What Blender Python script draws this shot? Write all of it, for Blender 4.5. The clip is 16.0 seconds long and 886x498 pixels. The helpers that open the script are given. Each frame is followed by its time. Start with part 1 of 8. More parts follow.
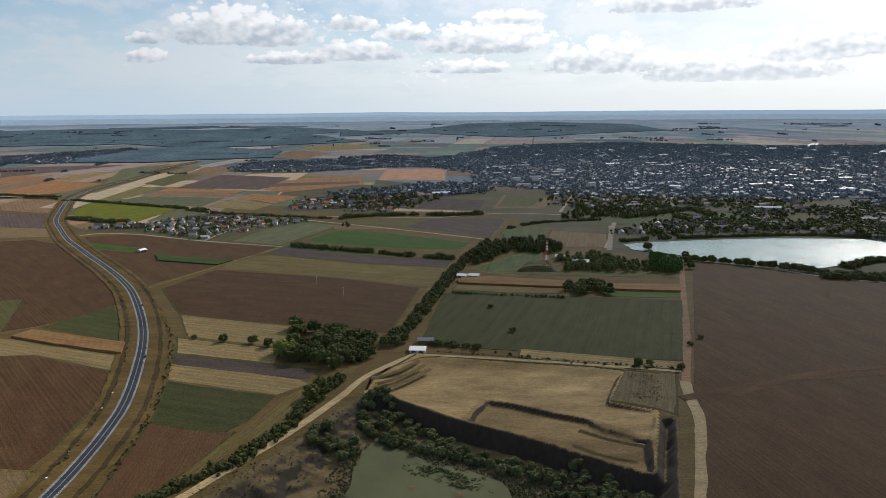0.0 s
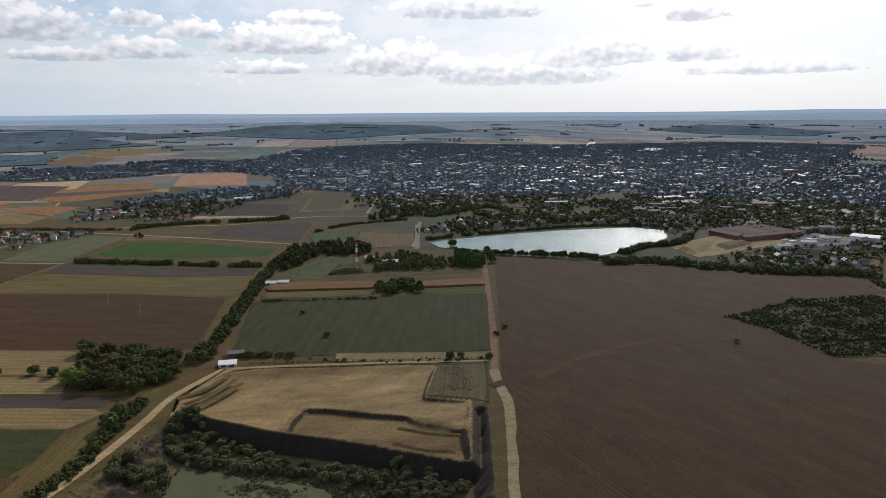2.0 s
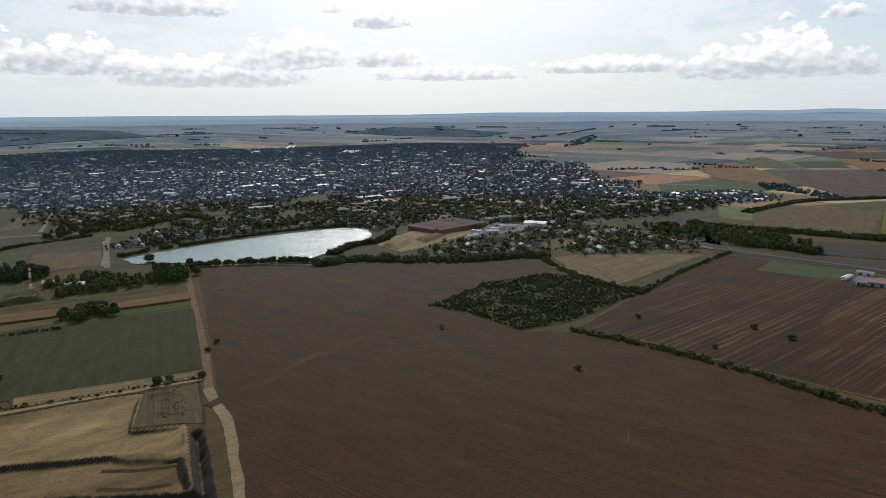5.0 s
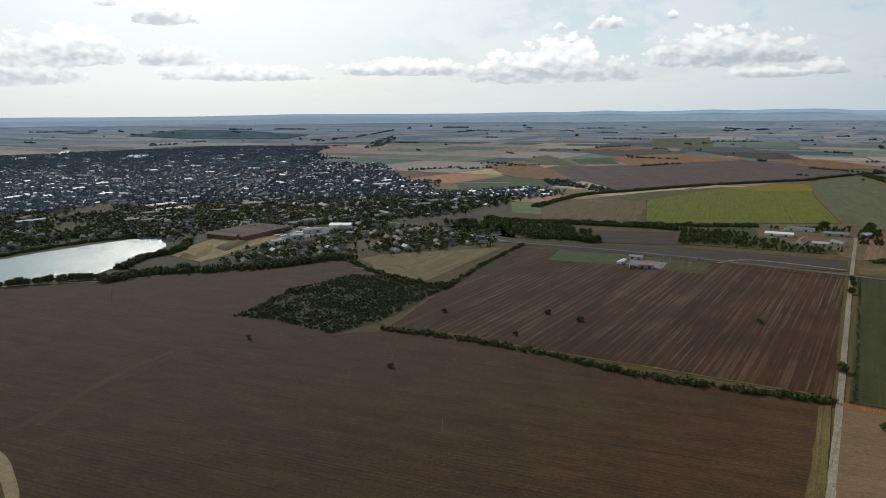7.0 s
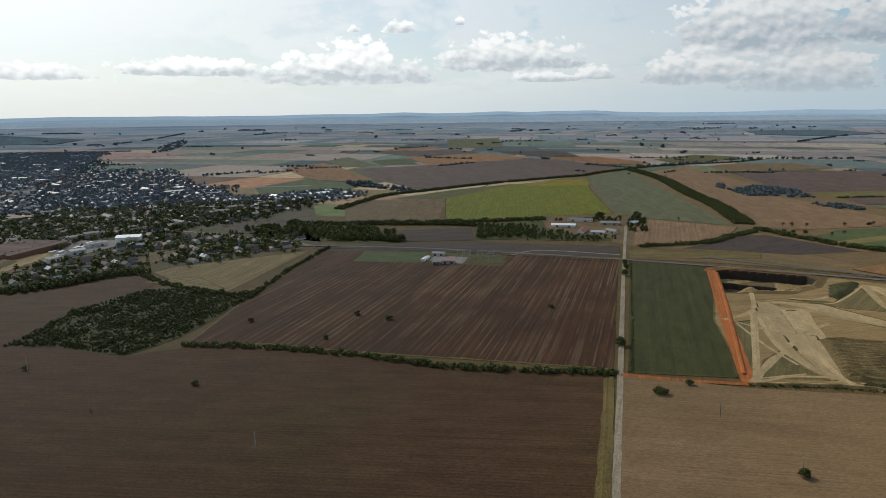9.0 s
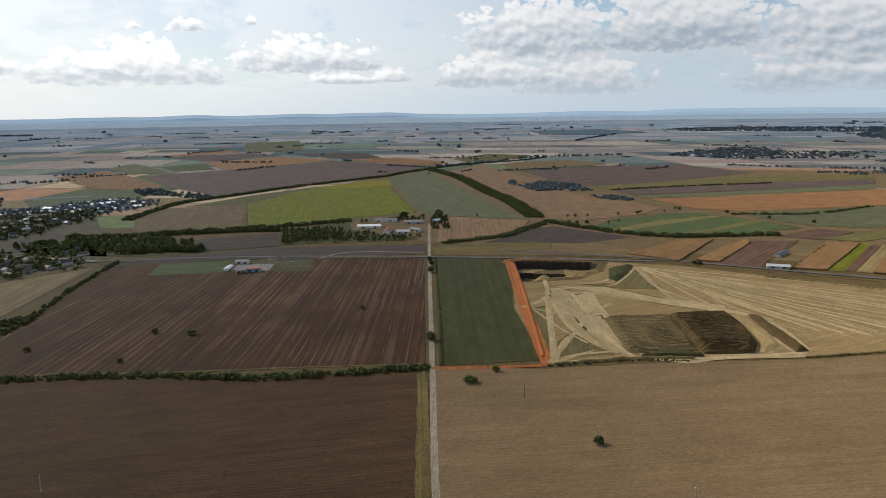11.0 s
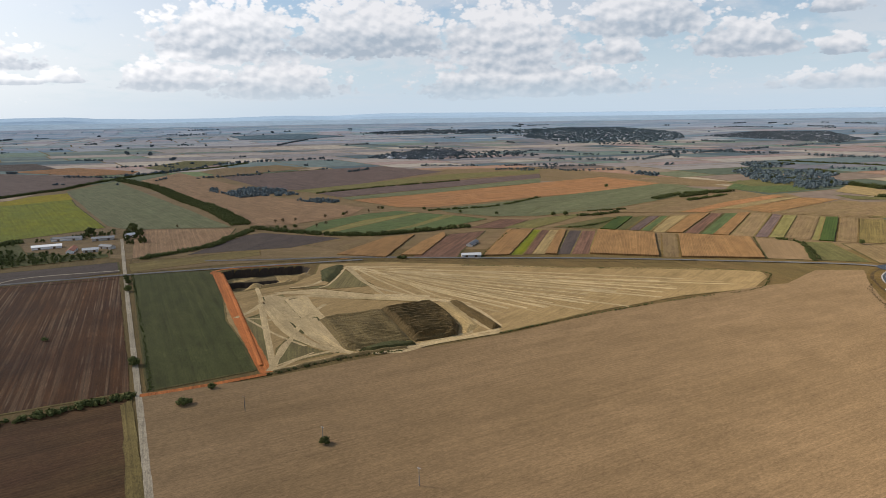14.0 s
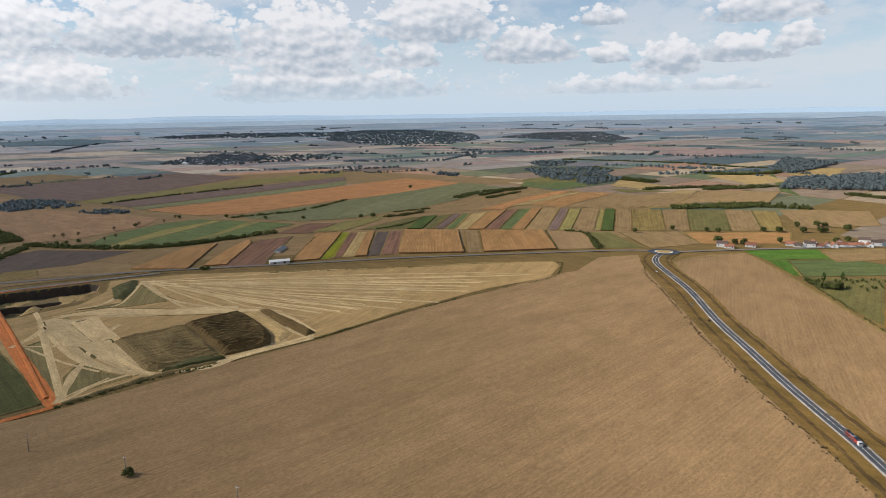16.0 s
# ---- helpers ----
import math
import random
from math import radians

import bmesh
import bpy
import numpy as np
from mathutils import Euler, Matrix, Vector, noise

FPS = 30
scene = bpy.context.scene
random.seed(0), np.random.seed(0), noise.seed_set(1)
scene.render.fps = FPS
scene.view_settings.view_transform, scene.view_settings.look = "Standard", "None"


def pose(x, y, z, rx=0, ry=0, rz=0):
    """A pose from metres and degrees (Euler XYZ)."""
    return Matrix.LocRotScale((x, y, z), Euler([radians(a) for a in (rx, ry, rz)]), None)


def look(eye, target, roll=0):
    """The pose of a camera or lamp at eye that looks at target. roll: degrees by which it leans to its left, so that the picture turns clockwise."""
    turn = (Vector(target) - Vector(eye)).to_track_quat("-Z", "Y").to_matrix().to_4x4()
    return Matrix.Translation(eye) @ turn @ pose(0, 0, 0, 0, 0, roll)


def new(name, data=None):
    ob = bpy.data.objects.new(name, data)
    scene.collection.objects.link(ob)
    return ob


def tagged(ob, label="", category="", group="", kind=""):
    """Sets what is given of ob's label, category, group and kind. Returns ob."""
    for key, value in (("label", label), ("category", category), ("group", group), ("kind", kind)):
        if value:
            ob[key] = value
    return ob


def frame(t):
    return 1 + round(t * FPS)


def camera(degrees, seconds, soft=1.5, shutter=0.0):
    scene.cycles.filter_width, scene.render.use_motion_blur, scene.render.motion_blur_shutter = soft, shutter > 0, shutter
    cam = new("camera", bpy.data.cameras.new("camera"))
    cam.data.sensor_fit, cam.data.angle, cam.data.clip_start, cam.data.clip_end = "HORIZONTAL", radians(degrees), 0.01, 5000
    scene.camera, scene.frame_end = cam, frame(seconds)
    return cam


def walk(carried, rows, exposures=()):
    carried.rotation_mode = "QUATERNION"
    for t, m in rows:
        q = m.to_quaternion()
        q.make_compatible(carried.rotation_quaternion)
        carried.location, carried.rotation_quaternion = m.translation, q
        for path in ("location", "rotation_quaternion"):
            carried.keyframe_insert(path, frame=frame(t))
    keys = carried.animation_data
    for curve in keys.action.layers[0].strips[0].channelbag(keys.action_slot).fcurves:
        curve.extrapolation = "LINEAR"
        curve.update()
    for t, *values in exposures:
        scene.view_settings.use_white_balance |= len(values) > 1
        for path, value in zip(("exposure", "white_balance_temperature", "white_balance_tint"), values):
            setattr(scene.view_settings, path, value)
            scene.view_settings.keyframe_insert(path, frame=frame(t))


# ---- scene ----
cam = camera(64.82, 16.0, soft=0.5)
# seconds, x, y, z, heading, pitch, lean
ROWS = [
    (0.0, 0.00, 0.00, 199.74, 0.00, -11.07, 0.45),
    (0.5, -0.36, -0.24, 199.75, -3.96, -11.06, 0.44),
    (1.0, -0.70, -0.03, 200.25, -7.93, -11.05, 0.42),
    (1.5, -0.95, 0.24, 200.55, -11.91, -11.05, 0.41),
    (2.0, -0.97, 0.34, 200.53, -15.90, -11.04, 0.41),
    (2.5, -0.86, 0.63, 200.50, -19.90, -11.03, 0.41),
    (3.0, -0.52, 1.20, 200.66, -23.90, -11.01, 0.43),
    (3.5, -0.43, 1.77, 200.56, -27.90, -10.99, 0.45),
    (4.0, -0.44, 2.29, 200.43, -31.91, -10.98, 0.46),
    (6.5, -0.74, 3.48, 200.83, -52.03, -10.94, 0.46),
    (7.0, -0.92, 3.44, 200.79, -56.05, -10.95, 0.46),
    (7.5, -1.09, 3.28, 200.81, -60.09, -10.96, 0.48),
    (8.0, -1.44, 3.09, 201.14, -64.12, -10.96, 0.51),
    (8.5, -1.79, 2.86, 201.27, -68.15, -10.95, 0.55),
    (9.0, -2.08, 2.66, 201.31, -72.17, -10.94, 0.60),
    (11.5, -1.25, 3.02, 201.00, -92.16, -10.96, 0.85),
    (12.0, -0.94, 2.86, 200.63, -96.12, -10.95, 0.87),
    (12.5, -0.42, 2.63, 200.04, -100.08, -10.95, 0.88),
    (13.0, 0.00, 2.26, 199.62, -104.06, -10.94, 0.88),
    (13.5, 0.01, 2.29, 199.51, -108.06, -10.92, 0.88),
    (14.0, 0.03, 2.53, 199.49, -112.05, -10.92, 0.89),
    (14.5, 0.08, 2.93, 199.34, -116.02, -10.92, 0.90),
    (15.0, 0.26, 3.28, 199.20, -119.99, -10.93, 0.91),
    (15.5, 0.47, 3.54, 199.09, -123.96, -10.93, 0.93),
    (16.0, 0.79, 3.42, 199.17, -127.94, -10.93, 0.95),
]
walk(cam, [(t, pose(x, y, z, 90 + pitch, 0, yaw) @ pose(0, 0, 0, 0, 0, -lean)) for t, x, y, z, yaw, pitch, lean in ROWS],
     exposures=[(0.0, -0.26, 6300, 11), (2.0, -0.34, 6350, 15), (2.5, -0.37, 6350, 14), (4.0, -0.42, 6350, 12), (6.5, -0.42, 6380, 11), (7.5, -0.44, 6400, 8), (9.0, -0.42, 6400, 8), (11.5, -0.22, 6450, 12), (13.5, -0.1, 6450, 13), (16.0, -0.1, 6450, 13)])

# ---- light: low afternoon sun behind broken cumulus ----
SUN_AZ, SUN_EL = 38.0, 34.0          # degrees clockwise from +y, and above the horizon
EYE_H = 200.0


def math_node(tree, op, a, b=None, c=None, clamp=False):
    n = tree.nodes.new("ShaderNodeMath")
    n.operation, n.use_clamp = op, clamp
    for i, v in enumerate((a, b, c)):
        if v is None:
            continue
        if isinstance(v, (int, float)):
            n.inputs[i].default_value = v
        else:
            tree.links.new(v, n.inputs[i])
    return n.outputs[0]


def mix_node(tree, fac, a, b, blend="MIX"):
    n = tree.nodes.new("ShaderNodeMix")
    n.data_type, n.blend_type = "RGBA", blend
    for i, v in ((0, fac), (6, a), (7, b)):
        if isinstance(v, (int, float)):
            n.inputs[i].default_value = v
        elif isinstance(v, tuple):
            n.inputs[i].default_value = (*v, 1.0) if len(v) == 3 else v
        else:
            tree.links.new(v, n.inputs[i])
    return n.outputs[2]


def noise_node(tree, vector, scale, detail=4.0, rough=0.55, distortion=0.0):
    n = tree.nodes.new("ShaderNodeTexNoise")
    n.inputs["Scale"].default_value = scale
    n.inputs["Detail"].default_value = detail
    n.inputs["Roughness"].default_value = rough
    n.inputs["Distortion"].default_value = distortion
    tree.links.new(vector, n.inputs["Vector"])
    return n.outputs["Fac"]


def range_node(tree, v, a, b, c=0.0, d=1.0, smooth=False):
    n = tree.nodes.new("ShaderNodeMapRange")
    if smooth:
        n.interpolation_type = "SMOOTHSTEP"
    tree.links.new(v, n.inputs[0])
    for i, value in enumerate((a, b, c, d)):
        n.inputs[i + 1].default_value = value
    return n.outputs[0]


world = bpy.data.worlds.new("sky")
scene.world = world
world.use_nodes = True
wt = world.node_tree
wt.nodes.clear()
sky = wt.nodes.new("ShaderNodeTexSky")
sky.sky_type, sky.sun_disc = "NISHITA", False
sky.sun_elevation, sky.sun_rotation = radians(SUN_EL), radians(SUN_AZ)
sky.air_density, sky.dust_density, sky.ozone_density = 1.0, 0.7, 1.6
coords = wt.nodes.new("ShaderNodeTexCoord")
split = wt.nodes.new("ShaderNodeSeparateXYZ")
wt.links.new(coords.outputs["Generated"], split.inputs[0])
up = math_node(wt, "MAXIMUM", split.outputs[2], 0.0)
flat = math_node(wt, "SQRT", math_node(wt, "ADD", math_node(wt, "MULTIPLY", split.outputs[0], split.outputs[0]), math_node(wt, "MULTIPLY", split.outputs[1], split.outputs[1])))
flat = math_node(wt, "MAXIMUM", flat, 0.05)


def cloud_field(lift):
    """Cumulus banks: width from the heading, height from the elevation, shrinking towards the skyline."""
    p = wt.nodes.new("ShaderNodeCombineXYZ")
    wt.links.new(math_node(wt, "MULTIPLY", math_node(wt, "DIVIDE", split.outputs[0], flat), 6.0), p.inputs[0])
    wt.links.new(math_node(wt, "MULTIPLY", math_node(wt, "DIVIDE", split.outputs[1], flat), 6.0), p.inputs[1])
    wt.links.new(math_node(wt, "MULTIPLY", math_node(wt, "LOGARITHM", math_node(wt, "ADD", up, 0.03 + lift), math.e), 1.9), p.inputs[2])
    a = noise_node(wt, p.outputs[0], 0.55, 2.0, 0.5)
    b = noise_node(wt, p.outputs[0], 1.5, 9.0, 0.6, 0.25)
    v = wt.nodes.new("ShaderNodeTexVoronoi")
    v.inputs["Scale"].default_value, v.inputs["Detail"].default_value = 4.5, 3.0
    wt.links.new(p.outputs[0], v.inputs["Vector"])
    puff = math_node(wt, "SUBTRACT", 0.5, v.outputs["Distance"])
    s = math_node(wt, "ADD", math_node(wt, "MULTIPLY", a, 0.55), math_node(wt, "MULTIPLY", b, 0.55))
    return math_node(wt, "ADD", s, math_node(wt, "MULTIPLY", puff, 0.10))


cover = cloud_field(0.0)
toward = wt.nodes.new("ShaderNodeVectorMath")
toward.operation = "DOT_PRODUCT"
wt.links.new(coords.outputs["Generated"], toward.inputs[0])
toward.inputs[1].default_value = (math.sin(radians(SUN_AZ)) * math.cos(radians(SUN_EL)), math.cos(radians(SUN_AZ)) * math.cos(radians(SUN_EL)), math.sin(radians(SUN_EL)))
glow = range_node(wt, toward.outputs["Value"], 0.30, 1.0, 0.0, 1.0, True)
heading = math_node(wt, "ARCTAN2", split.outputs[0], split.outputs[1])


# each heap: bearing and height of its level base, half its width, its height, in degrees
CLOUDS_NORTH = [(-22.4, 5.2, 1.0, 0.7), (-15.4, 5.5, 5.3, 2.4), (-12.1, 3.9, 2.9, 0.8), (-7.1, 6.5, 1.9, 1.1), (3.8, 4.9, 4.9, 2.0), (-3.2, 5.8, 2.2, 1.2), (5.2, 6.9, 2.5, 0.9), (18.1, 7.5, 5.9, 1.7), (35.3, 7.0, 1.8, 0.8), (28.6, 4.0, 3.8, 2.2), (36.0, 4.1, 2.3, 1.1), (-6.6, 4.3, 3.0, 1.5), (1.8, 3.2, 3.4, 0.9), (12.8, 3.3, 4.9, 2.2), (22.4, 2.5, 6.4, 1.9), (-22.2, 3.9, 1.3, 0.9)]
CLOUDS_EAST = [(35.2, 6.8, 2.1, 1.3), (31.4, 7.8, 0.7, 0.7), (28.1, 3.9, 4.0, 2.2), (35.8, 3.9, 2.5, 1.3), (40.4, 2.8, 5.2, 1.1), (53.3, 3.2, 5.4, 1.1), (64.4, 2.7, 6.5, 2.0), (65.7, 3.2, 3.4, 2.6), (65.4, 6.4, 0.5, 0.5), (68.9, 6.4, 1.1, 0.8), (73.7, 6.9, 0.4, 0.6), (77.5, 3.7, 5.1, 2.3), (81.0, 2.5, 2.9, 0.5), (95.9, 4.8, 5.6, 4.0), (102.3, 5.1, 1.5, 1.8), (91.3, 2.4, 3.2, 1.7), (84.5, 2.7, 1.4, 0.8), (80.0, 2.6, 2.0, 0.7), (99.4, 1.8, 4.8, 2.5)]
CLOUDS_SOUTH = [(106.1, 5.2, 5.9, 4.0), (117.4, 4.1, 5.2, 3.8), (125.4, 6.1, 2.3, 1.8), (125.7, 4.0, 2.1, 1.9), (114.7, 1.6, 3.4, 2.6), (91.6, 2.4, 3.6, 2.0), (117.3, 4.2, 4.9, 4.7), (127.7, 6.2, 5.0, 3.5), (134.9, 4.3, 3.7, 2.4), (141.0, 3.9, 1.6, 1.2), (145.6, 3.1, 2.2, 2.4), (150.8, 3.8, 3.1, 1.7), (154.3, 4.5, 1.3, 1.7), (119.2, 1.7, 8.2, 2.3), (141.6, 1.6, 4.4, 1.2), (149.7, 1.6, 3.0, 0.8), (152.0, 6.5, 3.6, 1.9), (140.6, 6.7, 2.0, 1.2), (108.6, 5.6, 3.9, 1.8)]


def billow(scale_up, dx, dy, detail=7.0):
    """Cauliflower swellings on a cloud, in degrees of sky."""
    p = wt.nodes.new("ShaderNodeCombineXYZ")
    wt.links.new(math_node(wt, "MULTIPLY_ADD", heading, 57.3 * scale_up, dx), p.inputs[0])
    wt.links.new(math_node(wt, "MULTIPLY_ADD", up, 57.3 * 1.5 * scale_up, dy), p.inputs[1])
    rough = noise_node(wt, p.outputs[0], 0.5, detail, 0.56, 0.2)
    v = wt.nodes.new("ShaderNodeTexVoronoi")
    v.voronoi_dimensions = "2D"
    v.inputs["Scale"].default_value, v.inputs["Detail"].default_value = 0.8, min(detail / 3, 2.0)
    v.inputs["Roughness"].default_value = 0.6
    wt.links.new(p.outputs[0], v.inputs["Vector"])
    return math_node(wt, "ADD", math_node(wt, "MULTIPLY", math_node(wt, "SUBTRACT", rough, 0.5), 1.1), math_node(wt, "MULTIPLY", math_node(wt, "SUBTRACT", 0.42, v.outputs["Distance"]), 0.62))


def heaps(clouds):
    """Cumulus heaps with level bases: how thick the nearest one is here, and how far up it."""
    thick, weight, rise = None, None, None
    for a, base, half, tall in clouds:
        half, tall = half * 1.2, tall * 1.15
        x = math_node(wt, "MULTIPLY_ADD", heading, 57.3 / half, -a / half)
        y = math_node(wt, "MULTIPLY_ADD", up, 57.3 / tall, -base / tall)
        under = math_node(wt, "MAXIMUM", math_node(wt, "MULTIPLY", y, 0.92), math_node(wt, "MULTIPLY", y, -4.5))
        far = math_node(wt, "MULTIPLY_ADD", x, math_node(wt, "MULTIPLY", x, 0.8), math_node(wt, "MULTIPLY", under, under))
        s = math_node(wt, "SUBTRACT", 1.0, far)
        w = math_node(wt, "MAXIMUM", math_node(wt, "ADD", s, 0.4), 0.0)
        wy = math_node(wt, "MULTIPLY", w, y)
        thick = s if thick is None else math_node(wt, "MAXIMUM", thick, s)
        weight = w if weight is None else math_node(wt, "ADD", weight, w)
        rise = wy if rise is None else math_node(wt, "ADD", rise, wy)
    return thick, math_node(wt, "DIVIDE", rise, math_node(wt, "MAXIMUM", weight, 0.01))


sky_colour = mix_node(wt, 1.0, sky.outputs[0], (0.11, 0.115, 0.12), "MULTIPLY")
veil = range_node(wt, up, 0.0, 0.17, 0.9, 0.14, True)
veil = math_node(wt, "MAXIMUM", veil, range_node(wt, glow, 0.25, 1.0, 0.0, 0.9))
veil_colour = mix_node(wt, glow, (0.62, 0.76, 0.88), (1.06, 1.12, 1.14))
clear = mix_node(wt, veil, sky_colour, veil_colour)
clear = mix_node(wt, range_node(wt, toward.outputs["Value"], 0.82, 1.0, 0.0, 0.9, True), clear, (1.9, 1.9, 1.85))
lit = mix_node(wt, glow, (0.89, 0.90, 0.91), (1.6, 1.59, 1.55))
shaded = mix_node(wt, glow, (0.43, 0.51, 0.59), (0.82, 0.87, 0.92))
# thin high sheets, then heaps from the small far ones to the large near ones
sheet = range_node(wt, math_node(wt, "SUBTRACT", cover, range_node(wt, up, 0.20, 0.55, 0.45, 0.61)), -0.03, 0.10, 0.0, 0.55, True)
fade = range_node(wt, up, 0.0, 0.06, 0.0, 0.95, True)
whole = mix_node(wt, math_node(wt, "MULTIPLY", sheet, fade), clear, mix_node(wt, 0.35, lit, shaded))
high = whole
# small ragged puffs low down, then the great heaps
low = math_node(wt, "SUBTRACT", billow(1.6, 11.0, 4.0), range_node(wt, noise_node(wt, coords.outputs["Generated"], 5.0, 3), 0.35, 0.65, 0.35, -0.12))
low = math_node(wt, "MULTIPLY", range_node(wt, low, 0.0, 0.2, 0.0, 1.0, True), range_node(wt, up, 0.02, 0.13, 0.8, 0.3, True))
whole = mix_node(wt, math_node(wt, "MULTIPLY", low, fade), whole, mix_node(wt, 0.75, shaded, lit))
swell = billow(1.0, 0.0, 0.0)
relief = range_node(wt, math_node(wt, "SUBTRACT", billow(1.0, 0.0, 0.0, 3.0), billow(1.0, 0.3, -0.6, 3.0)), -0.5, 0.5, -0.4, 0.4)


def clouded(clouds):
    """The low sky with these heaps in it."""
    thick, rise = heaps(clouds)
    body = math_node(wt, "ADD", math_node(wt, "MULTIPLY", thick, 0.95), math_node(wt, "ADD", swell, 0.06))
    mask = range_node(wt, body, 0.0, 0.30, 0.0, 0.97, True)
    light = math_node(wt, "ADD", range_node(wt, rise, -0.1, 0.75, 0.10, 0.95, True), relief)
    light = math_node(wt, "ADD", light, range_node(wt, body, 0.0, 0.4, 0.25, 0.0), clamp=True)
    return background(mix_node(wt, math_node(wt, "MULTIPLY", mask, fade), whole, mix_node(wt, light, shaded, lit)))


def background(colour):
    b = wt.nodes.new("ShaderNodeBackground")
    wt.links.new(colour, b.inputs[0])
    return b.outputs[0]


def either(which, a, b):
    n = wt.nodes.new("ShaderNodeMixShader")
    for i, v in enumerate((which, a, b)):
        wt.links.new(v, n.inputs[i])
    return n.outputs[0]


HEAPS = CLOUDS_NORTH + CLOUDS_EAST + CLOUDS_SOUTH
north = clouded([c for c in HEAPS if c[0] - 1.8 * c[2] < 45])
east = clouded([c for c in HEAPS if c[0] + 1.8 * c[2] > 45 and c[0] - 1.8 * c[2] < 96])
south = clouded([c for c in HEAPS if c[0] + 1.8 * c[2] > 96])
lower = either(math_node(wt, "GREATER_THAN", heading, radians(45)), north, either(math_node(wt, "GREATER_THAN", heading, radians(96)), east, south))
wt.links.new(either(math_node(wt, "GREATER_THAN", up, 0.19), lower, background(high)), wt.nodes.new("ShaderNodeOutputWorld").inputs[0])

sun = new("sun", bpy.data.lights.new("sun", "SUN"))
sun.data.energy, sun.data.angle, sun.data.color = 5.0, radians(0.6), (1.0, 0.94, 0.84)
sun.matrix_world = look((math.sin(radians(SUN_AZ)) * 3000, math.cos(radians(SUN_AZ)) * 3000, 3000 * math.tan(radians(SUN_EL))), (0, 0, 0))

# ---- materials ----


def surface(name, rough=0.9, spec=0.2, metal=0.0):
    m = bpy.data.materials.new(name)
    m.use_nodes = True
    t = m.node_tree
    b = t.nodes["Principled BSDF"]
    b.inputs["Roughness"].default_value, b.inputs["Metallic"].default_value = rough, metal
    b.inputs["Specular IOR Level"].default_value = spec
    return m, t, b


def local(t, scale=(1, 1, 1)):
    c = t.nodes.new("ShaderNodeTexCoord")
    m = t.nodes.new("ShaderNodeMapping")
    m.inputs["Scale"].default_value = scale
    t.links.new(c.outputs["Object"], m.inputs[0])
    return m.outputs[0]


def bump(t, b, height, strength, distance):
    n = t.nodes.new("ShaderNodeBump")
    n.inputs["Strength"].default_value, n.inputs["Distance"].default_value = strength, distance
    t.links.new(height, n.inputs["Height"])
    t.links.new(n.outputs[0], b.inputs["Normal"])


def rich(c, k=1.48):
    grey = 0.3 * c[0] + 0.55 * c[1] + 0.15 * c[2]
    return tuple(max(0.004, 0.87 * (grey + (v - grey) * k)) for v in c)


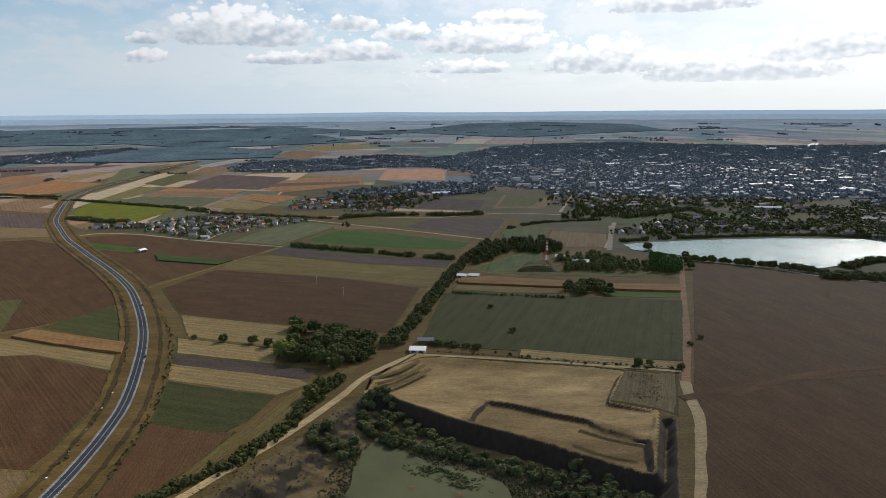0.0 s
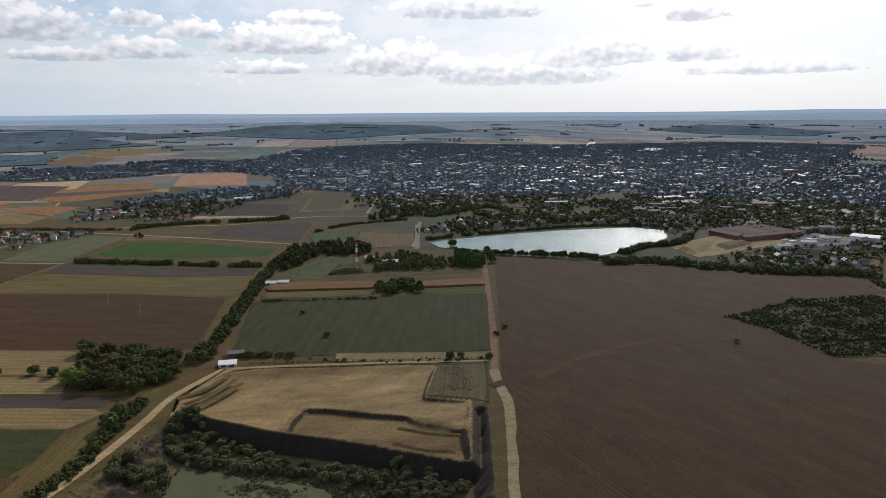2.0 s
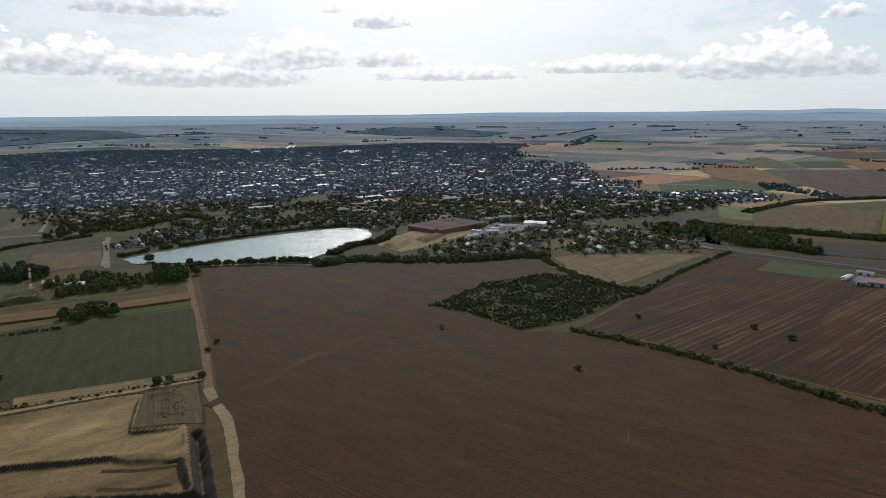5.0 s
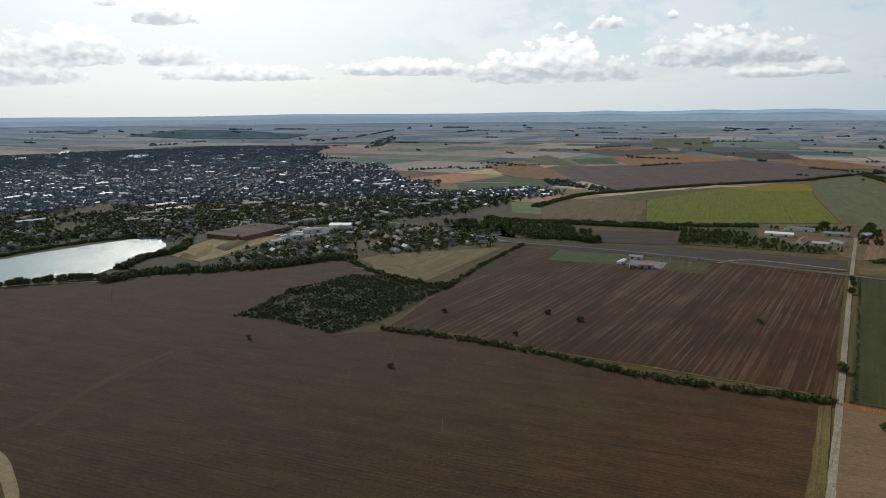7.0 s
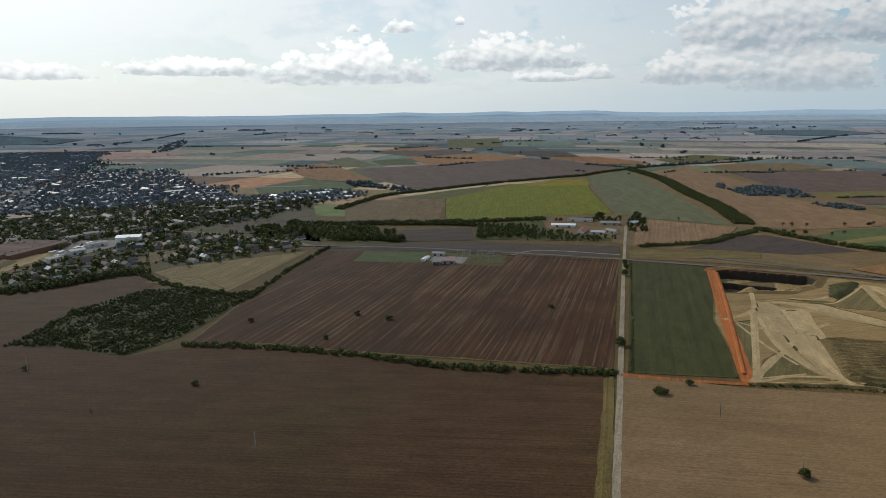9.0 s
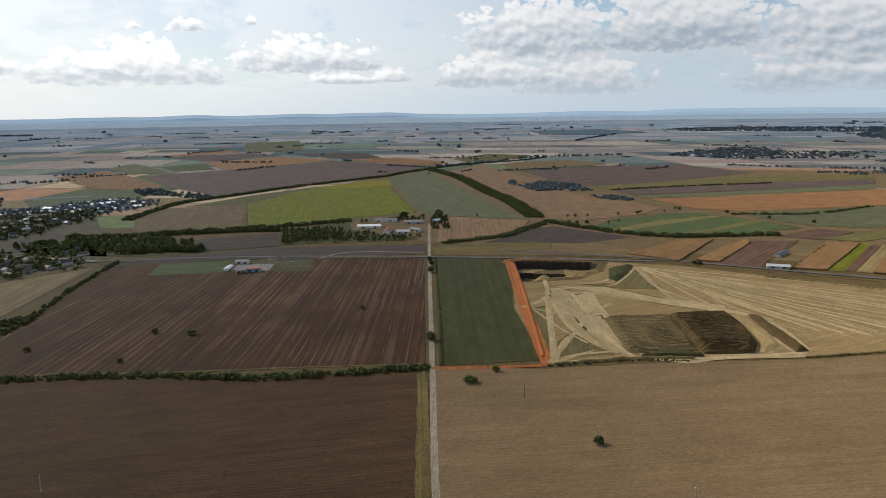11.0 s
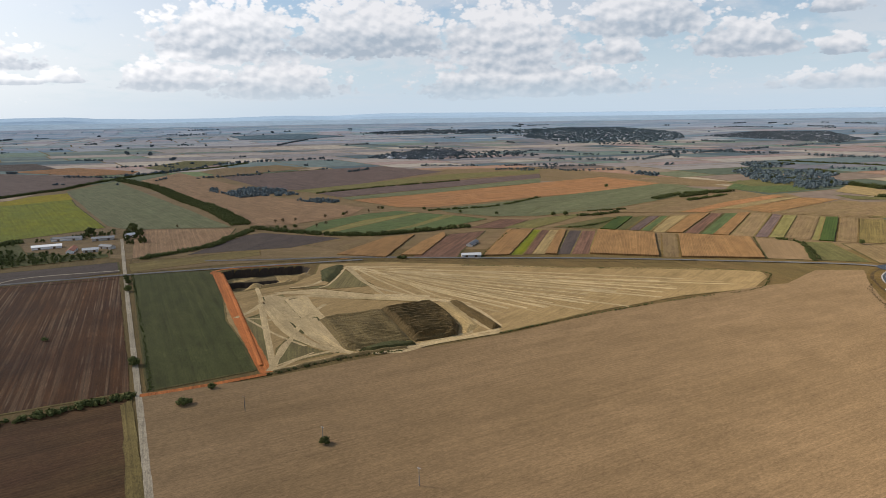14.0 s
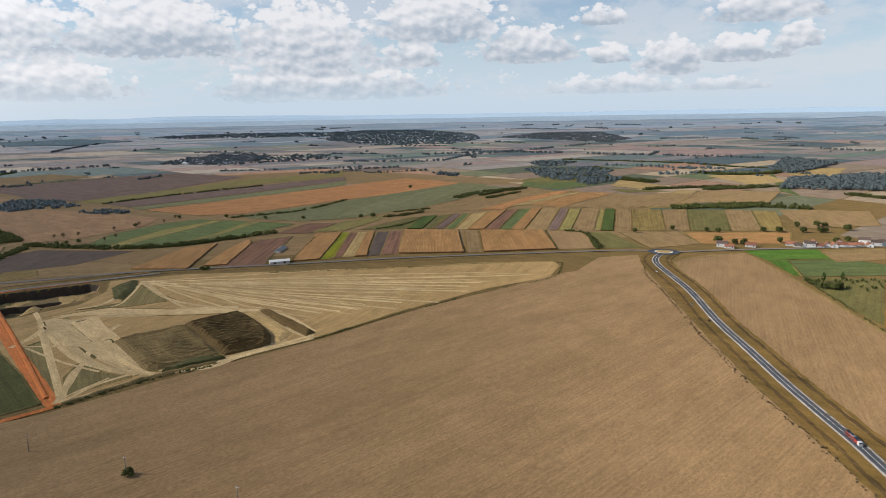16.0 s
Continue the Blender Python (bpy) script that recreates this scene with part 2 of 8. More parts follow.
def earth(name, base, other, rows=0.0, row_depth=0.25, streak=0.3, patch=0.7, grain=1.0, lines=None, blotch=0.3):
    """Soil or crop: patches tens of metres wide, streaks along the rows (local x), drill rows, fine grain."""
    m, t, b = surface(name, 0.95, 0.1)
    base, other = rich(base), rich(other)
    b.inputs["Diffuse Roughness"].default_value = 1.0
    wide = range_node(t, noise_node(t, local(t, (0.8, 1.6, 1)), 0.009, 6, 0.62), 0.32, 0.68, 0.0, patch)
    col = mix_node(t, wide, base, other)
    run = range_node(t, noise_node(t, local(t, (0.006, 0.5, 1)), 1.0, 6, 0.72), 0.32, 0.68, 1 - streak * 0.6, 1 + streak * 0.6)
    fine = range_node(t, noise_node(t, local(t, (0.45, 1.3, 1)), 0.85, 5, 0.75), 0.32, 0.68, 1 - grain * 0.4, 1 + grain * 0.4)
    spots = range_node(t, noise_node(t, local(t, (0.5, 1.2, 1)), 0.045, 6, 0.68), 0.3, 0.7, 1 - blotch * 0.7, 1 + blotch * 0.7)
    shade = math_node(t, "MULTIPLY", math_node(t, "MULTIPLY", run, fine), spots)
    if rows:
        w = t.nodes.new("ShaderNodeTexWave")
        w.bands_direction = "Y"
        w.inputs["Scale"].default_value = 0.314 / rows
        w.inputs["Distortion"].default_value, w.inputs["Detail"].default_value = 0.5, 2.0
        w.inputs["Detail Scale"].default_value = 0.6
        t.links.new(local(t), w.inputs[0])
        broken = range_node(t, noise_node(t, local(t, (0.03, 0.1, 1)), 1.0, 2), 0.35, 0.65, 0.2, 1.0)
        shade = math_node(t, "MULTIPLY", shade, math_node(t, "SUBTRACT", 1 + row_depth * 0.4, math_node(t, "MULTIPLY", math_node(t, "MULTIPLY", w.outputs["Fac"], broken), row_depth)))
    if lines:
        # thin windrows of straw, long and unbroken
        thin = range_node(t, noise_node(t, local(t, (0.002, 1 / lines[0], 1)), 1.0, 3, 0.6), 0.54, 0.62, 0.0, lines[2])
        weak = range_node(t, noise_node(t, local(t, (0.6, 1, 1)), 0.012, 3, 0.6), 0.35, 0.6, 0.15, 1.0)
        w = t.nodes.new("ShaderNodeTexWave")
        w.bands_direction = "Y"
        w.inputs["Scale"].default_value = 0.314 / (lines[0] * 1.8)
        w.inputs["Distortion"].default_value, w.inputs["Detail"].default_value, w.inputs["Detail Scale"].default_value = 1.0, 2.0, 0.05
        t.links.new(local(t), w.inputs[0])
        drill = range_node(t, math_node(t, "MULTIPLY", w.outputs["Fac"], range_node(t, noise_node(t, local(t, (0.02, 0.06, 1)), 1.0, 3), 0.3, 0.6, 0.75, 1.0)), 0.82, 0.97, 0.0, lines[2] * 1.1)
        thin = math_node(t, "MAXIMUM", math_node(t, "MULTIPLY", thin, 0.6), drill)
        col = mix_node(t, math_node(t, "MULTIPLY", thin, weak), col, lines[1])
    own = t.nodes.new("ShaderNodeObjectInfo")
    shade = math_node(t, "MULTIPLY", shade, range_node(t, own.outputs["Random"], 0.0, 1.0, 0.88, 1.12))
    t.links.new(mix_node(t, 1.0, col, shade, "MULTIPLY"), b.inputs["Base Color"])
    bump(t, b, fine, 0.5, 0.3)
    return m


SOIL = earth("ploughed_soil", (0.086, 0.049, 0.032), (0.088, 0.058, 0.034), 3.5, 0.3, 0.35, 1.0)
SOIL2 = earth("packed_soil", (0.112, 0.069, 0.043), (0.098, 0.058, 0.036), 0.0, 0.2)
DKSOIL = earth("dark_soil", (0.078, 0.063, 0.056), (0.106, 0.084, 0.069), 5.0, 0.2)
BROWN = earth("fallow_soil", (0.216, 0.157, 0.103), (0.173, 0.135, 0.081), 7.0, 0.2)
OCHRE = earth("dry_ochre_soil", (0.262, 0.190, 0.126), (0.205, 0.148, 0.096), 3.5, 0.12, 0.2, 0.9, 0.8, blotch=0.16)
REDSOIL = earth("red_brown_stubble", (0.20, 0.105, 0.062), (0.25, 0.16, 0.09), 9.0, 0.35, 0.8)
STRIPED = earth("striped_dark_stubble", (0.050, 0.026, 0.017), (0.092, 0.048, 0.027), 0.0, 0.5, 0.7, 1.0, 1.0, (4.0, (0.27, 0.175, 0.10), 0.55))
DKRED = earth("dark_red_soil", (0.125, 0.080, 0.062), (0.16, 0.10, 0.072), 9.0, 0.3, 0.7)
STRAW = earth("cut_straw", (0.275, 0.215, 0.13), (0.235, 0.18, 0.11), 6.0, 0.3, 0.5)
STRAW2 = earth("dry_grass", (0.19, 0.148, 0.082), (0.135, 0.11, 0.058), 0.0, 0.2, 0.6)
OLIVE = earth("olive_aftermath", (0.105, 0.100, 0.052), (0.135, 0.115, 0.066), 8.0, 0.15)
FIELDGREEN = earth("young_crop", (0.062, 0.065, 0.031), (0.078, 0.076, 0.038), 12.0, 0.2, 0.35, 0.6)
GREEN = earth("meadow_green", (0.088, 0.108, 0.055), (0.110, 0.118, 0.066), 8.0, 0.15)
GREEN2 = earth("bright_clover", (0.062, 0.105, 0.036), (0.085, 0.118, 0.046), 8.0, 0.15)
DKGREEN = earth("dark_row_crop", (0.05, 0.07, 0.03), (0.075, 0.085, 0.035), 4.0, 0.4)
YELLOW = earth("ripening_mustard", (0.19, 0.184, 0.057), (0.144, 0.161, 0.06), 9.0, 0.15)
CORN = earth("dry_corn", (0.255, 0.162, 0.096), (0.215, 0.142, 0.086), 2.2, 0.4, 0.4, 0.7, 0.8)
DUST = earth("worked_clay", (0.50, 0.385, 0.24), (0.25, 0.18, 0.108), 0.0, 0.2, 0.04, 1.0, 0.8, blotch=0.55)
PALE = earth("pale_driven_dust", (0.315, 0.235, 0.145), (0.245, 0.182, 0.110), 0.0, 0.25, 0.3, 0.8, 0.7)
TRACK = earth("driven_white_dust", (0.52, 0.42, 0.285), (0.42, 0.33, 0.215), 0.0, 0.2, 0.15, 1.0)
VERGE = earth("rough_verge", (0.185, 0.130, 0.070), (0.105, 0.078, 0.040), 0.0, 0.2, 0.1, 1.0, 0.9, blotch=0.45)
# garden ground of the far town, paled and blued to paint in haze
SETTLEDHAZE = earth("hazed_garden_ground", (0.155, 0.170, 0.185), (0.195, 0.205, 0.215), 0.0, 0.2, 0.3, 1.0, 0.8)
SETTLED = earth("garden_ground", (0.075, 0.075, 0.045), (0.125, 0.105, 0.075), 0.0, 0.2, 0.3, 1.0, 0.8)
DUST2 = earth("scraped_clay", (0.37, 0.28, 0.172), (0.20, 0.147, 0.088), 0.0, 0.2, 0.04, 1.0, 0.9, blotch=0.55)
WEEDY = earth("weed_grown_dust", (0.185, 0.15, 0.09), (0.135, 0.12, 0.068), 0.0, 0.2, 0.5, 1.0, 0.8)
SAND = earth("yellow_sand", (0.45, 0.35, 0.22), (0.36, 0.27, 0.16), 0.0, 0.2, 0.5)
SCRUBSOIL = earth("weedy_clay", (0.15, 0.12, 0.075), (0.20, 0.16, 0.10), 0.0, 0.2, 0.5)
SCRUB = earth("rough_scrub_soil", (0.062, 0.066, 0.030), (0.105, 0.095, 0.05), 0.0, 0.2, 0.3)
REDEARTH = earth("red_track_earth", (0.42, 0.185, 0.105), (0.34, 0.165, 0.10), 0.0, 0.2, 0.5)
GRAVEL = earth("pale_gravel", (0.42, 0.365, 0.29), (0.34, 0.295, 0.225), 0.0, 0.2, 0.4)
CONCRETE = earth("old_concrete", (0.36, 0.33, 0.30), (0.28, 0.26, 0.235), 0.0, 0.2, 0.3)
ROADGREY = earth("worn_asphalt", (0.16, 0.15, 0.14), (0.19, 0.18, 0.165), 0.0, 0.1, 0.3)
ASPHALT = earth("fresh_asphalt", (0.055, 0.06, 0.068), (0.07, 0.072, 0.078), 0.0, 0.1, 0.3)
WHITE = earth("road_paint", (0.62, 0.61, 0.58), (0.52, 0.51, 0.48), 0.0, 0.1, 0.2)
CLAY = earth("quarry_clay", (0.20, 0.155, 0.10), (0.13, 0.105, 0.065), 0.0, 0.2, 0.3, 0.9, 0.7)
LAND = earth("plain_soil", (0.150, 0.108, 0.062), (0.105, 0.085, 0.046), 0.0, 0.2, 0.4)
PALE2 = earth("trodden_dust", (0.40, 0.31, 0.20), (0.33, 0.25, 0.155), 0.0, 0.25, 0.3, 0.8, 0.7)
LANEEARTH = earth("brown_lane_earth", (0.31, 0.205, 0.142), (0.25, 0.168, 0.118), 0.0, 0.2, 0.3)
DITCH = earth("dark_ditch_earth", (0.095, 0.068, 0.040), (0.050, 0.038, 0.023), 0.0, 0.2, 0.1, 1.0, 1.0, blotch=0.6)
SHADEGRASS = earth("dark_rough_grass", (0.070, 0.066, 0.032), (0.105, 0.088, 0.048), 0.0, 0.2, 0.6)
MUSTARD = earth("yellow_mustard", (0.27, 0.22, 0.055), (0.22, 0.19, 0.05), 9.0, 0.15)
YELLOWOLIVE = earth("yellowing_crop", (0.190, 0.165, 0.085), (0.165, 0.148, 0.085), 8.0, 0.2)
GREYGREEN = earth("grey_green_crop", (0.129, 0.131, 0.081), (0.149, 0.143, 0.092), 8.0, 0.15, 0.35)
PINKSOIL = earth("pale_pinkish_soil", (0.259, 0.178, 0.121), (0.213, 0.149, 0.101), 7.0, 0.2, 0.4)
PINKSOIL2 = earth("ripe_reddish_stubble", (0.308, 0.178, 0.108), (0.259, 0.162, 0.103), 9.0, 0.25, 0.5)
DUSKSOIL = earth("grey_purple_soil", (0.142, 0.106, 0.091), (0.11, 0.084, 0.072), 7.0, 0.2, 0.5)


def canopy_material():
    """Far wood's tree crowns: lit tops, shaded gaps and haze painted into the colour."""
    m, t, b = surface("hazed_canopy", 0.9, 0.0)
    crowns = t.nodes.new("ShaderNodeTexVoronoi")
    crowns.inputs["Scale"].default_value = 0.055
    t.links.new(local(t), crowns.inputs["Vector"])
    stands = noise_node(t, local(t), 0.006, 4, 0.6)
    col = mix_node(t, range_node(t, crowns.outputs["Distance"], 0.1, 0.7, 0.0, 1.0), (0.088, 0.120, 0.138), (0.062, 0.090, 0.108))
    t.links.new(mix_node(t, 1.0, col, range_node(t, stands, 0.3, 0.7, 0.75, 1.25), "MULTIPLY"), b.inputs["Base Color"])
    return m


CANOPY = canopy_material()


def water_material(name, colour, rough, ripple, spec):
    m, t, b = surface(name, rough, spec)
    shoal = range_node(t, noise_node(t, local(t), 0.02, 4, 0.6), 0.35, 0.65, 0.0, 1.0)
    t.links.new(mix_node(t, shoal, colour, tuple(c * 1.35 for c in colour)), b.inputs["Base Color"])
    bump(t, b, noise_node(t, local(t, (1, 1.8, 1)), 0.35, 4, 0.65), ripple, 0.5)
    return m


LAKE = water_material("lake_water", (0.045, 0.115, 0.12), 0.26, 1.0, 0.5)
POND = water_material("murky_pond_water", (0.062, 0.064, 0.034), 0.15, 0.05, 0.12)
POND.node_tree.nodes["Principled BSDF"].inputs["IOR"].default_value = 1.15

PITSAND = earth("pit_floor_sand", (0.40, 0.31, 0.19), (0.28, 0.21, 0.13), 0.0, 0.2, 0.5)

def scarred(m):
    """Where cut steep, dark loam shows under pale crust, deepened to paint bank shade."""
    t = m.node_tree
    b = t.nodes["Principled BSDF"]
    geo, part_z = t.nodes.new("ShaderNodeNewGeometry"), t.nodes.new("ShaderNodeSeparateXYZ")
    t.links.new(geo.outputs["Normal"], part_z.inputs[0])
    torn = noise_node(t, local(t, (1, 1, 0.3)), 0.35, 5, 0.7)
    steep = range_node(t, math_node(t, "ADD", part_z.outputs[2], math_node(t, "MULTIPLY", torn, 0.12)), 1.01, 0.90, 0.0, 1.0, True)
    shaded_loam = mix_node(t, torn, (0.030, 0.023, 0.017), (0.085, 0.064, 0.045))
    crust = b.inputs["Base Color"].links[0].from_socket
    t.links.new(mix_node(t, steep, crust, shaded_loam), b.inputs["Base Color"])


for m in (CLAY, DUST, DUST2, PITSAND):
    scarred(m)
POOL = water_material("bright_pool_water", (0.10, 0.13, 0.15), 0.12, 0.3, 0.5)
LAKE.node_tree.nodes["Principled BSDF"].inputs["IOR"].default_value = 1.33

# ---- ground ----
NEAR, RIM = 2600.0, 4850.0


def bend(x, y, z=0.0):
    """The plain is true to scale out to 2.6 km; land beyond is drawn in towards a backdrop rim at 4.8 km and lifted to the skyline."""
    d = math.hypot(x, y)
    if d <= NEAR:
        return (x, y, z)
    s = (NEAR + (d - NEAR) / (1 + (d - NEAR) / (RIM - NEAR))) / d
    return (x * s, y * s, EYE_H * (1 - s) + z * s)


def lift(x, y):
    """Extra clearance for thin layers where the land is drawn in."""
    return 1.0 * max(0.0, min(1.0, (math.hypot(x, y) - 2000) / 800))


def link(name, mesh, parent=None, label="", category="", group="", kind=""):
    ob = new(name, mesh)
    if parent:
        ob.parent = parent
    return tagged(ob, label, category, group, kind)


def mesh_of(name, verts, faces, *materials):
    me = bpy.data.meshes.new(name)
    me.from_pydata(verts, [], faces)
    for m in materials:
        me.materials.append(m)
    me.update()
    return me


def edge_distance(x, y, a, b):
    """How far (x, y) lies to the inner (right-hand) side of the edge a-b's segment, as a plain distance."""
    dx, dy = b[0] - a[0], b[1] - a[1]
    u = max(0.0, min(1.0, ((x - a[0]) * dx + (y - a[1]) * dy) / (dx * dx + dy * dy)))
    return math.hypot(x - a[0] - u * dx, y - a[1] - u * dy)


def inside(x, y, poly):
    hit = False
    j = len(poly) - 1
    for i in range(len(poly)):
        (xi, yi), (xj, yj) = poly[i], poly[j]
        if (yi > y) != (yj > y) and x < (xj - xi) * (y - yi) / (yj - yi) + xi:
            hit = not hit
        j = i
    return hit


# quarry: rim corners with the run of the bank that starts at each
QUARRY = [(-163, 262), (-134, 328), (-105, 379), (-87, 415), (-72, 450), (-60, 474), (-39, 476), (5, 439), (56, 407), (97, 377), (119, 364), (143, 432), (155, 434), (121, 325), (102, 262)]
QUARRY_RUN = [38, 34, 34, 30, 26, 16, 11, 11, 11, 11, 10, 9, 14, 18, 30]
CUTTING = [(934, -57), (948, -77), (941, -122), (934, -169), (915, -176), (889, -167), (849, -137), (842, -98), (822, -78), (828, -64)]
CUTTING_RUN = [3, 3, 3, 4, 12, 22, 26, 24, 14, 4]
# a lower bench on the floor of the new pit
BENCH = [(910, -62), (918, -78), (913, -118), (909, -136), (873, -120), (857, -93), (845, -76), (845, -67)]
BENCH_RUN = [3, 3, 3, 6, 12, 12, 10, 3]
# stripped terraces above the pit, each lower than the last
TERRACE = [(-43, 528), (-19, 551), (2, 553), (53, 540), (119, 526), (141, 518), (116, 459), (146, 444), (119, 361), (97, 375), (56, 405), (5, 436), (-39, 473), (-58, 477), (-56, 500)]
TERRACE_RUN = [14, 14, 14, 14, 12, 5, 5, 9, 6, 6, 6, 6, 12, 12, 14]
STEP = [(10, 437), (27, 472), (46, 466), (75, 449), (104, 434), (130, 410), (120, 360), (97, 375), (56, 405)]
STEP_RUN = [9, 3.5, 3.5, 3.5, 12, 6, 6, 6, 6]


def ground_level(x, y):
    z = 0.0
    if abs(x) < 210 and 230 < y < 640:
        works = ((TERRACE, TERRACE_RUN, 2.8, 0.35), (STEP, STEP_RUN, 6.0, 0.35), (QUARRY, QUARRY_RUN, 13.0, 1.6))
    elif 790 < x < 970 and -210 < y < -30:
        works = ((CUTTING, CUTTING_RUN, 11.0, 1.2), (BENCH, BENCH_RUN, 18.0, 1.0))
    else:
        return z
    for poly, run, deep, bumps in works:
        if inside(x, y, poly):
            k = min(edge_distance(x, y, poly[i], poly[(i + 1) % len(poly)]) / run[i] for i in range(len(poly)))
            k = max(0.0, min(1.0, k * (1 + 0.35 * noise.noise((x * 0.06, y * 0.06, 3.0)))))
            rough = noise.fractal((x * 0.05, y * 0.05, 1.7), 1.0, 2.0, 4)
            wall = k * (1 - k) * 4
            d = -deep * (k * k * (3 - 2 * k)) ** 0.8 + bumps * rough * k + wall * deep * (0.13 * noise.noise((x * 0.14, y * 0.14, 5.0)) + 0.09 * noise.noise((x * 0.4, y * 0.4, 8.0)))
            z = min(z, d, -0.05)
    return z


def hills(az, d):
    """Low wooded ridges on the skyline, 30 km off and more."""
    rise = max(0.0, 0.35 + noise.fractal((az * 0.05, 4.0, 0.0), 1.0, 2.0, 4)) * (0.5 + math.exp(-((az - 82) / 22) ** 2) * 1.6)
    return rise * 0.0042 * d * max(0.0, min(1.0, (d - 25000) / 30000))


def build_ground():
    verts, faces, index = [], [], {}

    def vert(x, y, z=None):
        key = (round(x, 2), round(y, 2))
        if key not in index:
            index[key] = len(verts)
            d = math.hypot(x, y)
            if z is None and d > 6000:
                z = hills(math.degrees(math.atan2(x, y)), d) - min(0.003 * (d - 6000), 60)
            verts.append(bend(x, y, ground_level(x, y) if z is None else z))
        return index[key]

    fine = ((-200, 240, 200, 640), (800, -200, 960, -40))
    step, half = 40, 2400
    for x in range(-half, half, step):
        for y in range(-half, half, step):
            if any(a <= x < c and b <= y < d for a, b, c, d in fine):
                n = 24
                for i in range(n):
                    for j in range(n):
                        s = step / n
                        faces.append([vert(x + s * (i + u), y + s * (j + v)) for u, v in ((0, 0), (1, 0), (1, 1), (0, 1))])
            else:
                faces.append([vert(x + u, y + v, 0.0) for u, v in ((0, 0), (step, 0), (step, step), (0, step))])
    edge = [(x, -half) for x in range(-half, half, step)] + [(half, y) for y in range(-half, half, step)] + [(-x, half) for x in range(-half, half, step)] + [(-half, -y) for y in range(-half, half, step)]
    k, rings = 1.0, [1.0]
    while k < 160:
        k *= 1.04 if k < 4 else 1.07
        rings.append(k)
    for k0, k1 in zip(rings, rings[1:]):
        for i in range(len(edge)):
            a, b = edge[i], edge[(i + 1) % len(edge)]
            faces.append([vert(a[0] * k0, a[1] * k0), vert(a[0] * k1, a[1] * k1), vert(b[0] * k1, b[1] * k1), vert(b[0] * k0, b[1] * k0)])
    me = mesh_of("ground", verts, faces, LAND, CLAY, DUST, DUST2, PITSAND)
    for p in me.polygons:
        x, y, _ = p.center
        if -200 <= x <= 200 and 240 <= y <= 640 or 800 <= x <= 960 and -200 <= y <= -40:
            p.use_smooth = True
            pit = inside(x, y, CUTTING)
            if pit:
                p.material_index = 4 if noise.noise((x * 0.03, y * 0.03, 1.0)) > -0.1 else 1
            elif inside(x, y, QUARRY):
                p.material_index = 1
            elif inside(x, y, STEP):
                p.material_index = 3
            elif inside(x, y, TERRACE):
                p.material_index = 2
    return link("ground", me, kind="structure", label="flat farmed plain of dry brown soil", category="ground")


build_ground()

FIELDS = []


def ragged(poly, step=14.0, amount=0.7):
    out = []
    for i, a in enumerate(poly):
        b = poly[(i + 1) % len(poly)]
        n = max(1, int(math.dist(a, b) / step))
        for k in range(n):
            u = k / n
            x, y = a[0] + (b[0] - a[0]) * u, a[1] + (b[1] - a[1]) * u
            out.append((x + random.uniform(-amount, amount), y + random.uniform(-amount, amount)))
    return out


def field(name, poly, material, h=0.0, rows=None, label=""):
    """One sown, cut or ploughed parcel, with its rows along its longest side."""
    far = max(math.hypot(*p) for p in poly) > NEAR - 200
    z = 0.08 + 0.0035 * len(FIELDS) + h
    sides = [(math.dist(p, poly[i - 1]), p, poly[i - 1]) for i, p in enumerate(poly)]
    _, a, b = max(sides, key=lambda s: s[0])
    turn = math.atan2(b[1] - a[1], b[0] - a[0]) if rows is None else radians(90 - rows)
    cx, cy = sum(p[0] for p in poly) / len(poly), sum(p[1] for p in poly) / len(poly)
    if name == "settled_ground":
        z = 0.07
    elif material is not CANOPY:
        FIELDS.append((poly, z))
    bm = bmesh.new()
    ring = [bm.verts.new((x, y, z)) for x, y in (ragged(poly) if not far else ragged(poly, 45, 14.0) if material is CANOPY else ragged(poly, 60, 2.0))]
    edges = [bm.edges.new((ring[i - 1], ring[i])) for i in range(len(ring))]
    bmesh.ops.triangle_fill(bm, use_beauty=True, edges=edges)
    if far:
        for axis in (0, 1):
            lo, hi = min(p[axis] for p in poly), max(p[axis] for p in poly)
            s = lo + 80
            while s < hi:
                at, no = [0, 0, 0], [0, 0, 0]
                at[axis], no[axis] = s, 1
                bmesh.ops.bisect_plane(bm, geom=bm.verts[:] + bm.edges[:] + bm.faces[:], plane_co=at, plane_no=no)
                s += 80
        for v in bm.verts:
            v.co = bend(v.co.x, v.co.y, v.co.z + lift(v.co.x, v.co.y) * (0.5 if name == "settled_ground" else 1))
    for f in bm.faces:
        if f.normal.z < 0:
            f.normal_flip()
    if h:
        rim = [e for e in bm.edges if e.is_boundary]
        down = bmesh.ops.extrude_edge_only(bm, edges=rim)
        for v in down["geom"]:
            if isinstance(v, bmesh.types.BMVert):
                v.co.z -= h + 0.3
    m = Matrix.Translation((cx, cy, 0)) @ Matrix.Rotation(turn, 4, "Z")
    bm.transform(m.inverted())
    me = bpy.data.meshes.new(name)
    bm.to_mesh(me)
    bm.free()
    me.materials.append(material)
    ob = link(name, me, kind="structure", label=label, category="water" if material is POOL else "field")
    ob.matrix_world = m
    if not far and h == 0 and name != "settled_ground" and len(poly) < 20 and PLAIN.random() < 0.75:
        edge = margin(poly, z + 0.0017)
        edge.transform(m.inverted())
        link("field_margin", edge, ob)
    return ob


PLAIN = random.Random(3)


